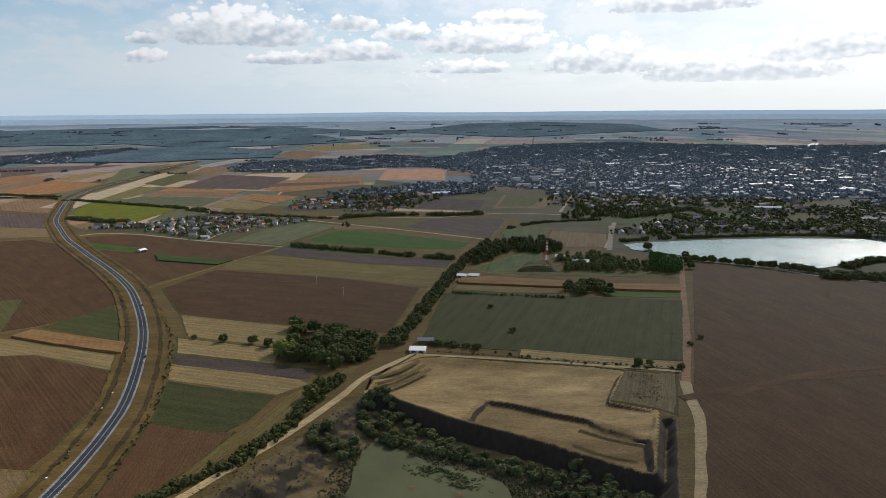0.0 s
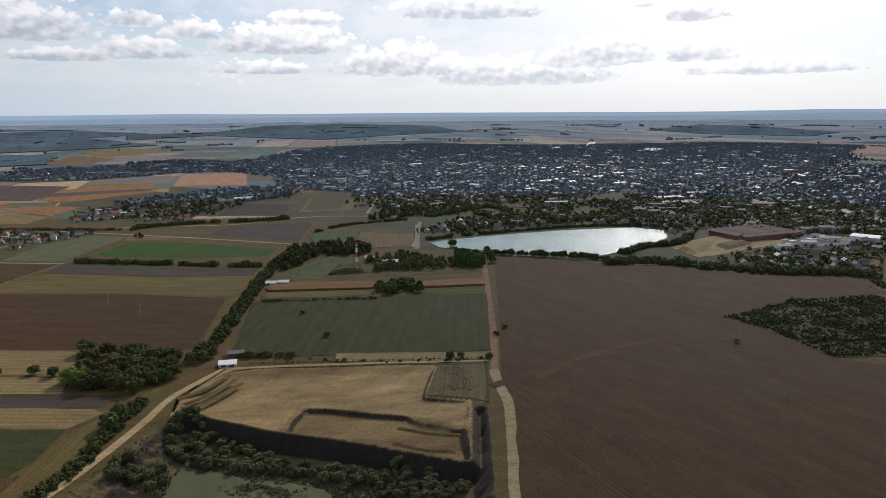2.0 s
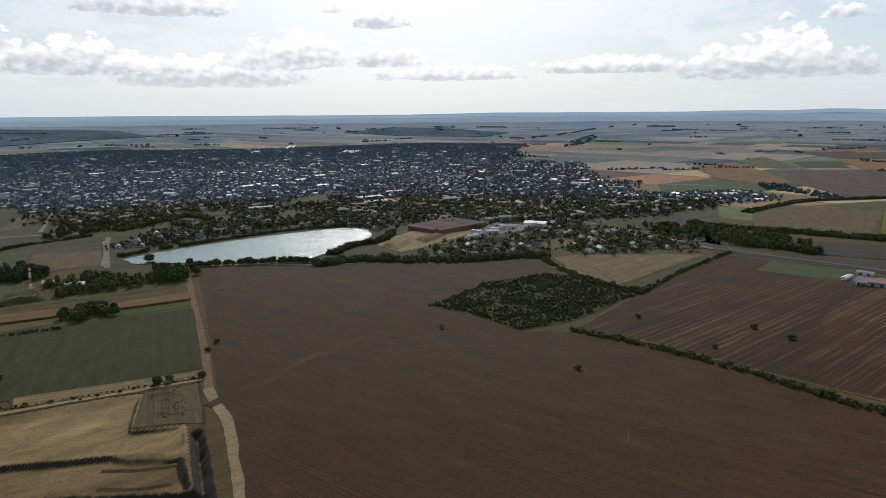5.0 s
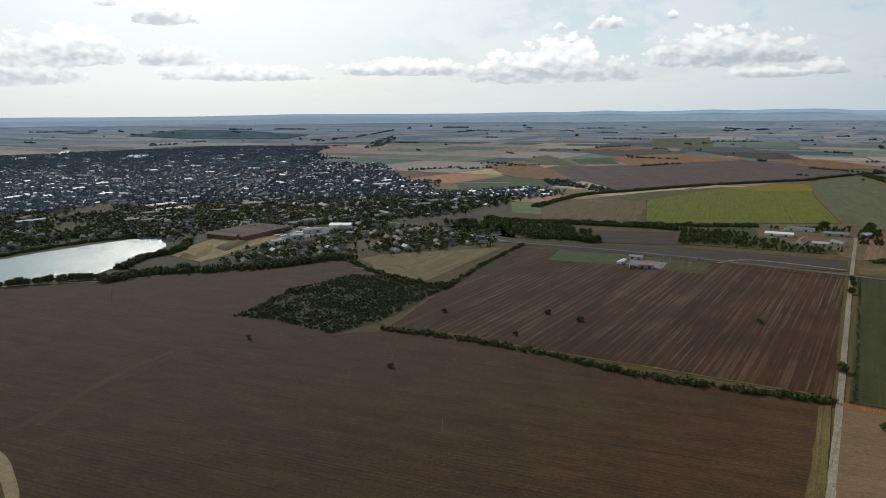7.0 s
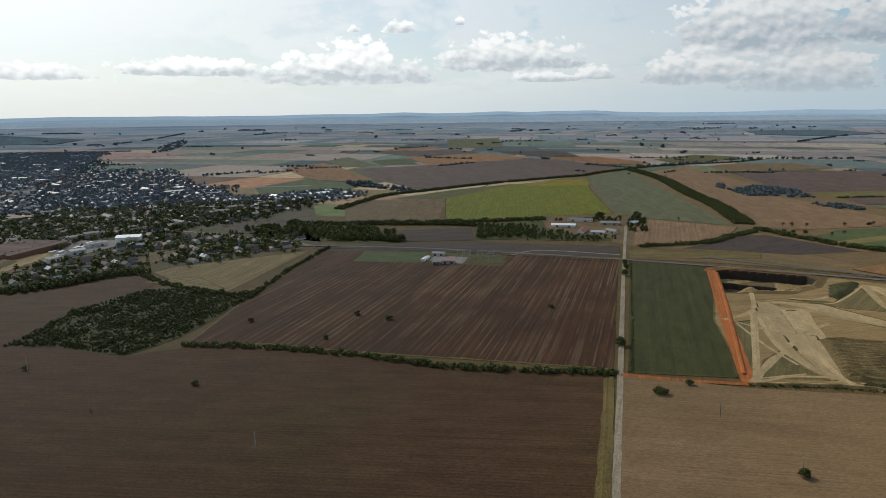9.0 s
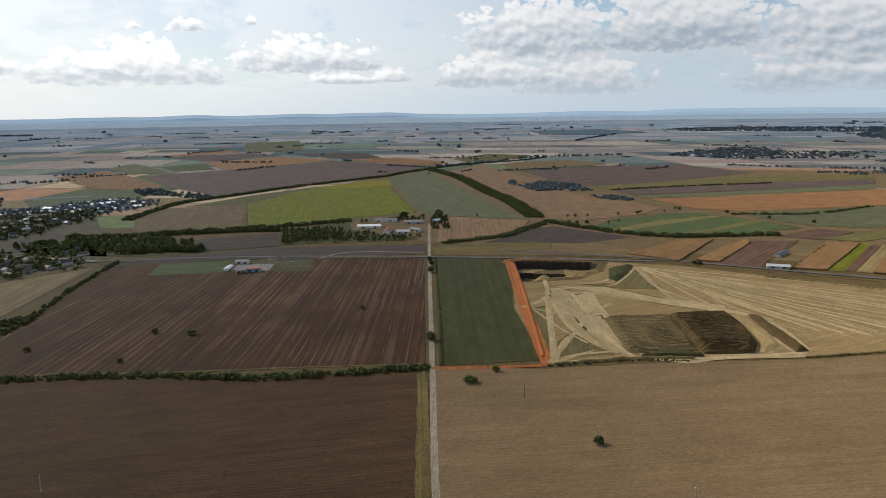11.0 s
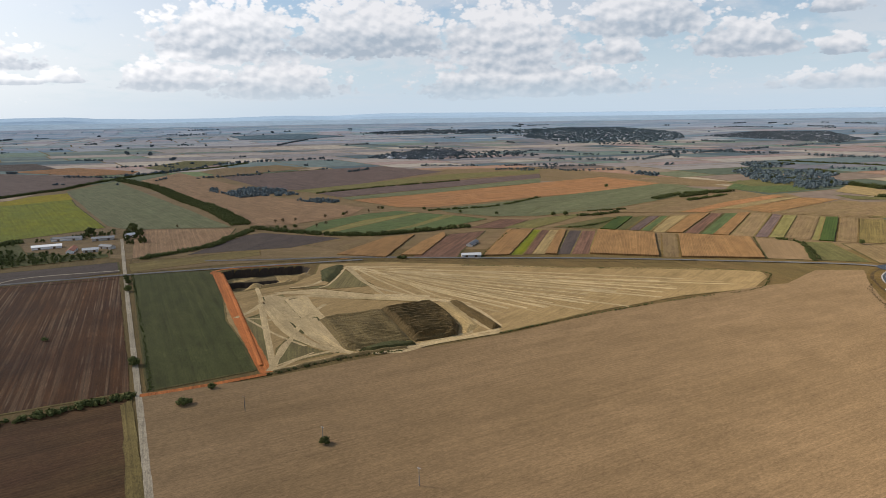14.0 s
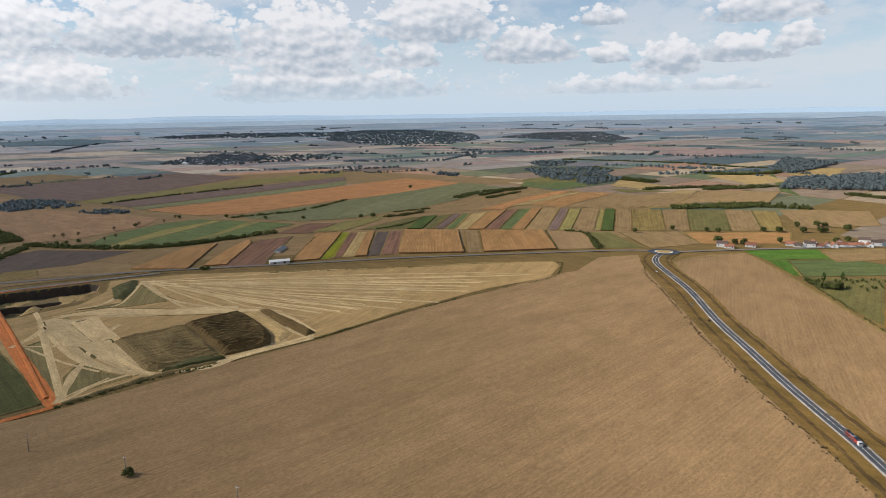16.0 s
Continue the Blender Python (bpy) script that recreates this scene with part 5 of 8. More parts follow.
TOWN_EDGE = [(-40, 2790), (100, 3380), (360, 4120), (780, 4450), (1170, 4440), (1760, 3960), (3030, 3820), (3510, 2960), (3350, 3170), (1780, 1890), (1240, 1580), (1020, 1410), (1010, 1650), (620, 1410), (500, 1500), (434, 1366), (343, 1449), (240, 1480), (290, 1780), (100, 1950), (120, 2300)]
LAKE_SHORE = [(273, 1042), (333, 1062), (415, 1074), (501, 1082), (589, 1079), (654, 1070), (686, 1036), (652, 966), (602, 933), (534, 890), (483, 870), (401, 908), (333, 957), (278, 999)]
water("lake", LAKE_SHORE, 0.8, LAKE, "long still lake glinting under the sun")
water("quarry_pond", [(-62, 275), (-58, 347), (-54, 390), (-53, 415), (-45, 427), (-32, 419), (-9, 396), (15, 386), (31, 375), (40, 346), (34, 275)], -11.9, POND, "murky green pond on the quarry floor")

# fan of wheel tracks over the scraped field
START, ENDS = (889, -222), [(571, -329), (584, -428), (595, -522), (605, -632)]
for i in range(34):
    u = i / 33 * (len(ENDS) - 1)
    k = min(int(u), len(ENDS) - 2)
    ex = ENDS[k][0] + (ENDS[k + 1][0] - ENDS[k][0]) * (u - k) + random.uniform(-12, 12)
    ey = ENDS[k][1] + (ENDS[k + 1][1] - ENDS[k][1]) * (u - k) + random.uniform(-12, 12)
    a, b = random.uniform(0.1, 0.3), random.uniform(0.8, 1.0)
    mid = ((START[0] + ex) / 2 + random.uniform(-9, 9), (START[1] + ey) / 2 + random.uniform(-9, 9))
    road("wheel_track", [(START[0] + (ex - START[0]) * a, START[1] + (ey - START[1]) * a), mid, (START[0] + (ex - START[0]) * b, START[1] + (ey - START[1]) * b)], random.uniform(1.2, 5.5), TRACK if i % 3 else PALE2)

# ---- plants ----


def leaf_material(name, a, b2):
    m, t, b = surface(name, 0.85, 0.06)
    geo = t.nodes.new("ShaderNodeNewGeometry")
    own = t.nodes.new("ShaderNodeObjectInfo")
    col = mix_node(t, geo.outputs["Random Per Island"], a, b2)
    col = mix_node(t, 1.0, col, range_node(t, own.outputs["Random"], 0, 1, 0.75, 1.25), "MULTIPLY")
    t.links.new(col, b.inputs["Base Color"])
    b.inputs["Diffuse Roughness"].default_value = 0.8
    return m


LEAF = leaf_material("dark_foliage", (0.056, 0.065, 0.02), (0.123, 0.132, 0.043))
WILLOW = leaf_material("grey_willow_foliage", (0.070, 0.078, 0.030), (0.150, 0.155, 0.065))
LIGHT = leaf_material("yellow_green_foliage", (0.12, 0.16, 0.03), (0.20, 0.22, 0.05))
FRESH = leaf_material("fresh_green_foliage", (0.045, 0.085, 0.02), (0.085, 0.13, 0.035))
REED = leaf_material("reed_blades", (0.085, 0.090, 0.040), (0.17, 0.15, 0.075))
SHRUB = leaf_material("scrub_foliage", (0.062, 0.066, 0.022), (0.138, 0.126, 0.048))
# leaf colour for far trees, lightened towards blue as painted haze
HAZELEAF = leaf_material("hazed_foliage", (0.099, 0.128, 0.139), (0.143, 0.17, 0.17))
DRY = leaf_material("withered_foliage", (0.12, 0.085, 0.045), (0.18, 0.13, 0.07))
BARK = earth("bark", (0.10, 0.08, 0.06), (0.07, 0.055, 0.04))


SPRAY = np.random.default_rng(7)


def leaves(store, centre, radius, count, size, squash=0.8):
    store.append((*centre, radius, radius * squash, size, count))


def sprays(store):
    """Small leaf sprays set round each clump's shell, each at its own angle."""
    k = np.array(store, dtype=float)
    k = np.repeat(k, k[:, 6].astype(int), axis=0)
    count = len(k)
    v = SPRAY.normal(size=(count, 3))
    v /= np.linalg.norm(v, axis=1, keepdims=True)
    v *= 0.55 + 0.45 * SPRAY.random((count, 1))
    p = k[:, :3] + v * k[:, [3, 3, 4]]
    n = v + SPRAY.uniform((-0.7, -0.7, -0.4), (0.7, 0.7, 0.9), (count, 3))
    n /= np.linalg.norm(n, axis=1, keepdims=True)
    a = np.cross(n, SPRAY.normal(size=(count, 3)))
    a /= np.linalg.norm(a, axis=1, keepdims=True) + 1e-9
    b = np.cross(n, a)
    s = k[:, 5:6] * SPRAY.uniform(0.6, 1.3, (count, 1))
    quads = np.stack([p + a * s, p + b * s * 0.62 + n * s * 0.15, p - a * s, p - b * s * 0.62 - n * s * 0.1], axis=1).reshape(-1, 3)
    # a leafy heart closes each clump
    c = np.array(store, dtype=float)
    turn = SPRAY.uniform(0, 3.14, len(c))
    square = np.array([[-1, -1, -1], [1, -1, -1], [1, 1, -1], [-1, 1, -1], [-1, -1, 1], [1, -1, 1], [1, 1, 1], [-1, 1, 1]]) * (0.5, 0.5, 0.5)
    square = square[[4, 5, 6, 7, 0, 1, 5, 4, 1, 2, 6, 5, 2, 3, 7, 6, 3, 0, 4, 7]]
    taper = np.where(square[:, 2:3] > 0, 0.75, 1.0)
    x = square[None, :, 0] * np.cos(turn)[:, None] - square[None, :, 1] * np.sin(turn)[:, None]
    y = square[None, :, 0] * np.sin(turn)[:, None] + square[None, :, 1] * np.cos(turn)[:, None]
    heart = np.stack([x * taper[None, :, 0] * c[:, 3:4], y * taper[None, :, 0] * c[:, 3:4], np.broadcast_to(square[None, :, 2], x.shape) * c[:, 4:5]], axis=2) * 0.9
    heart += SPRAY.normal(size=(len(c), 1, 3)) * 0.05 * c[:, None, 3:4]
    return np.concatenate([quads, (heart + c[:, None, :3]).reshape(-1, 3)])


def bend_all(v):
    d = np.hypot(v[:, 0], v[:, 1])
    far = np.maximum(d - NEAR, 0)
    k = np.where(far > 0, (NEAR + far / (1 + far / (RIM - NEAR))) / np.maximum(d, 1), 1.0)
    return np.stack([v[:, 0] * k, v[:, 1] * k, EYE_H * (1 - k) + v[:, 2] * k], axis=1)


def spray_mesh(name, store, material, bent=True):
    v = sprays(store) if store else np.zeros((4, 3))
    if bent:
        v = bend_all(v)
    me = bpy.data.meshes.new(name)
    n = len(v)
    me.vertices.add(n)
    me.vertices.foreach_set("co", v.ravel())
    me.loops.add(n)
    me.loops.foreach_set("vertex_index", np.arange(n))
    me.polygons.add(n // 4)
    me.polygons.foreach_set("loop_start", np.arange(0, n, 4))
    me.materials.append(material)
    me.update(calc_edges=True)
    return me


def crown_mesh(name, seed, h, wide, clumps, per, size, material, shape="round"):
    rng = random.Random(seed)
    store = []
    for _ in range(clumps):
        u = rng.random()
        if shape == "tall":
            z = h * (0.12 + 0.85 * u)
            r = wide * math.sin(math.pi * min(1, 0.15 + u * 0.85)) ** 0.7 * 0.5
        else:
            z = h * (0.28 + 0.62 * u)
            r = wide * (0.25 + 0.75 * math.sin(math.pi * (0.15 + 0.8 * u))) * 0.62
        ang = rng.uniform(0, 6.3)
        rad = r * rng.random() ** 0.5
        leaves(store, (math.cos(ang) * rad, math.sin(ang) * rad, z), wide * rng.uniform(0.26, 0.42) * (0.6 if shape == "tall" else 1), per, size)
    return spray_mesh(name, store, material, False)


def trunk_mesh(name, seed, h, thick):
    rng = random.Random(seed)
    verts, faces = [], []

    def limb(a, b, r0, r1):
        d = (b - a).normalized()
        s = d.orthogonal().normalized()
        t = d.cross(s)
        k = len(verts)
        for p, r in ((a, r0), (b, r1)):
            for i in range(6):
                c = math.cos(i * math.pi / 3) * r
                e = math.sin(i * math.pi / 3) * r
                verts.append(p + s * c + t * e)
        for i in range(6):
            faces.append((k + i, k + (i + 1) % 6, k + 6 + (i + 1) % 6, k + 6 + i))

    fork = Vector((0, 0, h * 0.42))
    limb(Vector((0, 0, -0.6)), fork, thick, thick * 0.7)
    for i in range(5):
        ang = i * 1.26 + rng.uniform(-0.3, 0.3)
        limb(fork * rng.uniform(0.75, 1.0), Vector((math.cos(ang) * h * 0.22, math.sin(ang) * h * 0.22, h * rng.uniform(0.62, 0.85))), thick * 0.5, thick * 0.12)
    return mesh_of(name, verts, faces, BARK)


KINDS = {
    "round": ("deciduous_tree", "broad dark-green tree among the fields", "tree", [(crown_mesh("crown", s, 1, 0.85, 26, 44, 0.056, LEAF), trunk_mesh("trunk", s, 1, 0.03)) for s in range(4)]),
    "tall": ("poplar_tree", "slender upright poplar with fresh green leaves", "tree", [(crown_mesh("crown", s + 20, 1, 0.4, 18, 36, 0.05, FRESH, "tall"), trunk_mesh("trunk", s + 20, 1, 0.02)) for s in range(3)]),
    "willow": ("willow_bush", "grey-green willow bush on the quarry floor", "bush", [(crown_mesh("crown", s + 40, 1, 1.0, 24, 40, 0.06, WILLOW), trunk_mesh("trunk", s + 40, 1, 0.02)) for s in range(4)]),
    "light": ("ash_tree", "yellow-green tree turning towards autumn", "tree", [(crown_mesh("crown", s + 60, 1, 0.9, 24, 40, 0.055, LIGHT), trunk_mesh("trunk", s + 60, 1, 0.03)) for s in range(2)]),
    "bush": ("field_bush", "lone dark bush standing in open farmland", "bush", [(crown_mesh("crown", s + 80, 1, 1.05, 20, 40, 0.07, LEAF), trunk_mesh("trunk", s + 80, 1, 0.03)) for s in range(3)]),
    "bare": ("thin_tree", "thin half-bare tree on the field boundary", "tree", [(crown_mesh("crown", s + 90, 1, 0.6, 9, 16, 0.05, DRY), trunk_mesh("trunk", s + 90, 1, 0.02)) for s in range(2)]),
}
PLANTED = random.Random(11)


BOXES = [(min(p[0] for p in f), min(p[1] for p in f), max(p[0] for p in f), max(p[1] for p in f), f, z) for f, z in FIELDS]
LANES = {}
for lane, width in ROADS:
    for p in lane:
        r = width * 0.6 + 3
        for i in range(int((p.x - r) // 5), int((p.x + r) // 5) + 1):
            for j in range(int((p.y - r) // 5), int((p.y + r) // 5) + 1):
                LANES[(i, j)] = True


def parcel(x, y):
    """The top of the parcel under (x, y), or nothing."""
    z = None
    for a, b, c, d, poly, top in BOXES:
        if a <= x <= c and b <= y <= d and inside(x, y, poly):
            z = top if z is None else max(z, top)
    return z


def level(x, y):
    z = ground_level(x, y)
    if z == 0.0:
        top = parcel(x, y)
        z = 0.0 if top is None else min(top, 1.0) - 0.03
    return z


def plant(kind, x, y, h, group=""):
    name, label, category, meshes = KINDS[kind]
    crown, trunk = meshes[PLANTED.randrange(len(meshes))]
    top = tagged(new(name), label, category, group)
    k = h * PLANTED.uniform(0.85, 1.15)
    s = 1.0 if math.hypot(x, y) <= NEAR else math.hypot(*bend(x, y)[:2]) / math.hypot(x, y)
    top.matrix_world = Matrix.LocRotScale(bend(x, y, level(x, y)), Euler((0, 0, PLANTED.uniform(0, 6.3))), (k * s * PLANTED.uniform(0.85, 1.15), k * s, k * s))
    for nm, me in (("crown", crown), ("trunk", trunk)):
        new(nm, me).parent = top
    return top


def trees(kind, spots, h, group=""):
    for x, y in spots:
        plant(kind, x, y, h, group)


def spots_in(poly, n, gap, seed=1, clear=True):
    rng = random.Random(seed + len(poly) * 7 + n)
    xs, ys = [p[0] for p in poly], [p[1] for p in poly]
    out, tries = [], 0
    while len(out) < n and tries < n * 60:
        tries += 1
        x, y = rng.uniform(min(xs), max(xs)), rng.uniform(min(ys), max(ys))
        if inside(x, y, poly) and all((x - a) ** 2 + (y - b) ** 2 > gap * gap for a, b in out[-60:]):
            if clear and taken(x, y):
                continue
            out.append((x, y))
    return out


def taken(x, y):
    return (int(x // 5), int(y // 5)) in LANES or inside(x, y, LAKE_SHORE)


def copse(kind, poly, n, h, group="copse"):
    """Single trees nearby; a farther grove is one mass of crowns."""
    spots = spots_in(poly, n, h * 0.3, 3, False)
    if min(math.hypot(*p) for p in poly) < 800:
        trees(kind, spots, h, group)
        return
    rng = random.Random(n)
    store = []
    for x, y in spots:
        hh, z = h * rng.uniform(0.75, 1.2), level(x, y)
        wide = 0.2 if kind == "tall" else 0.42
        for u in (0.3, 0.5, 0.72):
            leaves(store, (x + rng.uniform(-1, 1), y + rng.uniform(-1, 1), z + hh * u), hh * wide * (1.15 - u * 0.5), 44, hh * 0.075, 0.75)
    material = KINDS[kind][3][0][0].materials[0]
    link("grove", spray_mesh("grove", store, material), label="grove of tall fresh green poplars" if kind == "tall" else "grove of dark broadleaf trees", category="trees", kind="stuff")


def tree_row(kind, line, n, h, group="tree row"):
    path = ribbon(line, 1, 0, 0, 4)
    for i in range(n):
        p = path[int((i + PLANTED.uniform(0.1, 0.9)) / n * (len(path) - 1))]
        plant(kind, p.x + PLANTED.uniform(-2, 2), p.y + PLANTED.uniform(-2, 2), h * PLANTED.uniform(0.7, 1.2), group)


def hedge(name, line, h, width, material=None, label="overgrown hedge of dark bushes along a field edge", gaps=0.06):
    """Bushes of uneven height run together along a boundary."""
    rng = random.Random(int(abs(line[0][0]) + abs(line[0][1])))
    path = ribbon(line, 1, 0, 0, 2.2)
    store = []
    far = max(p.length for p in path) > 1300
    for p in path:
        if noise.noise((p.x * 0.05, p.y * 0.05, 1.0)) < -0.42 + gaps or rng.random() < 0.05 + gaps * 0.5:
            continue
        for _ in range(max(1, round(width / 3.5))):
            x, y = p.x + rng.uniform(-0.5, 0.5) * width, p.y + rng.uniform(-0.5, 0.5) * width
            hh = h * (0.35 + 1.05 * (0.5 + 0.5 * noise.noise((x * 0.06, y * 0.06, 7.0)))) * rng.uniform(0.55, 1.3)
            r = max(min(hh * 0.62, 3.2) * rng.uniform(0.8, 1.2), 0.8)
            leaves(store, (x, y, level(x, y) + hh * 0.45), r, 16 if far else 42, r * (0.42 if far else 0.26), hh / r * 0.55)
    return link(name, spray_mesh(name, store, material or LEAF), label=label, category="hedge", kind="stuff" if name == "tree_belt" else "")


def thicket(name, poly, n, h, material, label, kind="stuff", per=26, clear=False):
    """Many low shrubs grown together."""
    rng = random.Random(n)
    store = []
    for x, y in spots_in(poly, n, h * 0.4, 5, clear):
        hh = h * rng.uniform(0.45, 1.3) * (0.7 + 0.5 * noise.noise((x * 0.04, y * 0.04, 2.0)))
        if hh < 0.2 * h:
            continue
        r = hh * rng.uniform(0.5, 0.8)
        leaves(store, (x, y, level(x, y) + hh * 0.4), r, per, r * 0.33, hh / r * 0.6)
    return link(name, spray_mesh(name, store, material), label=label, category="thicket", kind=kind)


def forest(name, poly, n, h, label="distant wood of dense dark trees"):
    """A wood too far off to count its trees: single crowns to 3 km, beyond that one uneven canopy."""
    if min(math.hypot(*p) for p in poly) > 3000:
        rng = random.Random(n)
        for x, y in spots_in(poly, max(6, n // 60), 200, 4, False):
            along = math.atan2(y, x) + 1.57 + rng.uniform(-0.3, 0.3)
            long, deep = rng.uniform(160, 420) * math.hypot(x, y) / 5000, rng.uniform(90, 200) * math.hypot(x, y) / 5000
            ring = []
            for i in range(14):
                a = i * 2 * math.pi / 14
                r = rng.uniform(0.7, 1.25)
                u, v = math.cos(a) * long * r, math.sin(a) * deep * r
                ring.append((x + u * math.cos(along) - v * math.sin(along), y + u * math.sin(along) + v * math.cos(along)))
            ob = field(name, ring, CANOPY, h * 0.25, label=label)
            tagged(ob, category="wood", kind="stuff")
        return None
    rng = random.Random(n + 3)
    store = []
    for x, y in spots_in(poly, n, h * 0.2, 9, False):
        hh = h * rng.uniform(0.7, 1.2)
        leaves(store, (x, y, hh * 0.5), hh * 0.6, 20, hh * 0.2, 0.8)
    return link(name, spray_mesh(name, store, HAZELEAF), label=label, category="wood", kind="stuff")


def crowns(name, poly, n, r, label):
    """Tree tops of a far wood, crown beside crown."""
    rng = random.Random(n + r)
    store = []
    for x, y in spots_in(poly, n, r * 0.5, 2, False):
        q = r * rng.uniform(0.6, 1.3)
        leaves(store, (x, y, q * rng.uniform(0.2, 0.55)), q, 12, q * 0.4, 0.75)
    return link(name, spray_mesh(name, store, HAZELEAF), label=label, category="wood", kind="stuff")


def far_row(line, width):
    """Uneven trees along a distant stream or track."""
    rng = random.Random(int(abs(line[0][0])))
    store = []
    for p in ribbon(line, 1, 0, 0, 9):
        if noise.noise((p.x * 0.006, p.y * 0.006, 3.0)) < -0.22:
            continue
        q = rng.uniform(4, 9)
        leaves(store, (p.x + rng.uniform(-0.5, 0.5) * width, p.y + rng.uniform(-0.5, 0.5) * width, q * 0.8), q, 10, q * 0.42, 0.9)
    return link("far_tree_row", spray_mesh("far_tree_row", store, HAZELEAF), label="dark trees strung along a distant stream", category="trees", kind="stuff")


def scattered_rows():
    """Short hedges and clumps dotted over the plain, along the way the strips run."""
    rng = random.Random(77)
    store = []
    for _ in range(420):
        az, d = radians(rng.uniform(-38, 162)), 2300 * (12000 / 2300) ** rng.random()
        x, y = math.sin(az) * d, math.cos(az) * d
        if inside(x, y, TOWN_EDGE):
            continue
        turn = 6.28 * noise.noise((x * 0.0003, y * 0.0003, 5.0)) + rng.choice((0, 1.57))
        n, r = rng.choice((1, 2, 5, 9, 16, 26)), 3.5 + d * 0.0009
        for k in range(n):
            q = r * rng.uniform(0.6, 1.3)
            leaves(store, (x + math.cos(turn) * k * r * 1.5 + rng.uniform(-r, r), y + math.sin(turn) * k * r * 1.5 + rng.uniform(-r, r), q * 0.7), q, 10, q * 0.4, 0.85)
    link("far_hedges", spray_mesh("far_hedges", store, HAZELEAF), label="scattered hedges and lone clumps over the plain", category="trees", kind="stuff")


# ---- buildings ----


def painted(name, a, b2, rough=0.85, spec=0.15, metal=0.0, vary=0.25, islands=None):
    m, t, b = surface(name, rough, spec, metal)
    dirt = range_node(t, noise_node(t, local(t), 0.7, 4, 0.6), 0.3, 0.7, 0.0, 1.0)
    col = mix_node(t, dirt, a, b2)
    own = t.nodes.new("ShaderNodeObjectInfo")
    rnd = own.outputs["Random"]
    if islands:
        geo = t.nodes.new("ShaderNodeNewGeometry")
        rnd = geo.outputs["Random Per Island"]
        ramp = t.nodes.new("ShaderNodeValToRGB")
        ramp.color_ramp.interpolation = "CONSTANT"
        e = ramp.color_ramp.elements
        while len(e) < len(islands):
            e.new(0.5)
        for i, c in enumerate(islands):
            e[i].position, e[i].color = i / len(islands), (*c, 1)
        t.links.new(rnd, ramp.inputs[0])
        col = mix_node(t, 0.75, col, ramp.outputs[0])
    col = mix_node(t, 1.0, col, range_node(t, rnd, 0, 1, 1 - vary, 1 + vary), "MULTIPLY")
    t.links.new(col, b.inputs["Base Color"])
    return m


PLASTER = painted("house_plaster", (0.62, 0.58, 0.52), (0.48, 0.45, 0.40))
WHITEWALL = painted("white_render", (0.74, 0.73, 0.70), (0.62, 0.61, 0.58))
ROOFRED = painted("weathered_red_tiles", (0.30, 0.125, 0.075), (0.21, 0.095, 0.065))
ROOFBROWN = painted("brown_tiles", (0.12, 0.085, 0.07), (0.085, 0.065, 0.055))
ROOFGREY = painted("grey_sheet_roof", (0.16, 0.165, 0.17), (0.11, 0.115, 0.12), 0.65, 0.2)
ROOFMETAL = painted("bright_tin_roof", (0.50, 0.51, 0.52), (0.38, 0.39, 0.40), 0.5, 0.4, 0.4)
ROOFWHITE = painted("pale_sheet_roof", (0.66, 0.66, 0.65), (0.54, 0.54, 0.53), 0.75, 0.15)
BRICKRED = painted("old_red_brick", (0.19, 0.10, 0.078), (0.14, 0.08, 0.065))
DARKGLASS = painted("dark_window_glass", (0.03, 0.035, 0.045), (0.02, 0.025, 0.03), 0.1, 0.6)
WOOD = painted("brown_door_wood", (0.16, 0.10, 0.06), (0.11, 0.07, 0.04))
BLUEWALL = painted("pale_blue_render", (0.34, 0.44, 0.56), (0.28, 0.36, 0.46))
FACTORYROOF = painted("sooty_factory_roof", (0.15, 0.095, 0.08), (0.10, 0.075, 0.068))
STEEL = painted("galvanised_steel", (0.45, 0.46, 0.47), (0.36, 0.37, 0.38), 0.45, 0.5, 0.6)
TOWNWALL = painted("town_walls", (0.5, 0.47, 0.42), (0.42, 0.40, 0.36), islands=[(0.46, 0.44, 0.40), (0.32, 0.30, 0.27), (0.60, 0.58, 0.55), (0.28, 0.26, 0.24), (0.38, 0.33, 0.27)])
TOWNROOF = painted("town_roofs", (0.12, 0.10, 0.09), (0.10, 0.085, 0.08), 0.75, 0.15, islands=[(0.10, 0.075, 0.065), (0.085, 0.085, 0.09), (0.16, 0.085, 0.06), (0.07, 0.062, 0.06), (0.20, 0.10, 0.07), (0.10, 0.095, 0.10), (0.065, 0.06, 0.06), (0.08, 0.07, 0.065), (0.12, 0.07, 0.055), (0.45, 0.46, 0.47), (0.09, 0.08, 0.075), (0.15, 0.08, 0.06)])

# far-town copies of wall, roof and leaf colours with haze painted in
HAZEWALL = painted("hazed_town_walls", (0.45, 0.46, 0.46), (0.40, 0.41, 0.41), islands=[(0.40, 0.41, 0.42), (0.26, 0.275, 0.29), (0.72, 0.73, 0.74), (0.22, 0.24, 0.26)])
HAZEROOF = painted("hazed_town_roofs", (0.15, 0.155, 0.165), (0.13, 0.135, 0.15), 0.6, 0.3, islands=[(0.12, 0.13, 0.155), (0.15, 0.155, 0.18), (0.20, 0.155, 0.15), (0.085, 0.095, 0.11), (0.16, 0.13, 0.13), (0.10, 0.11, 0.125), (0.085, 0.09, 0.105), (0.12, 0.12, 0.13), (0.42, 0.43, 0.44), (0.10, 0.105, 0.12), (0.09, 0.095, 0.11), (0.14, 0.12, 0.12), (0.62, 0.63, 0.64), (0.11, 0.115, 0.13)])
HAZETOWNLEAF = leaf_material("hazed_town_foliage", (0.098, 0.127, 0.143), (0.156, 0.185, 0.195))


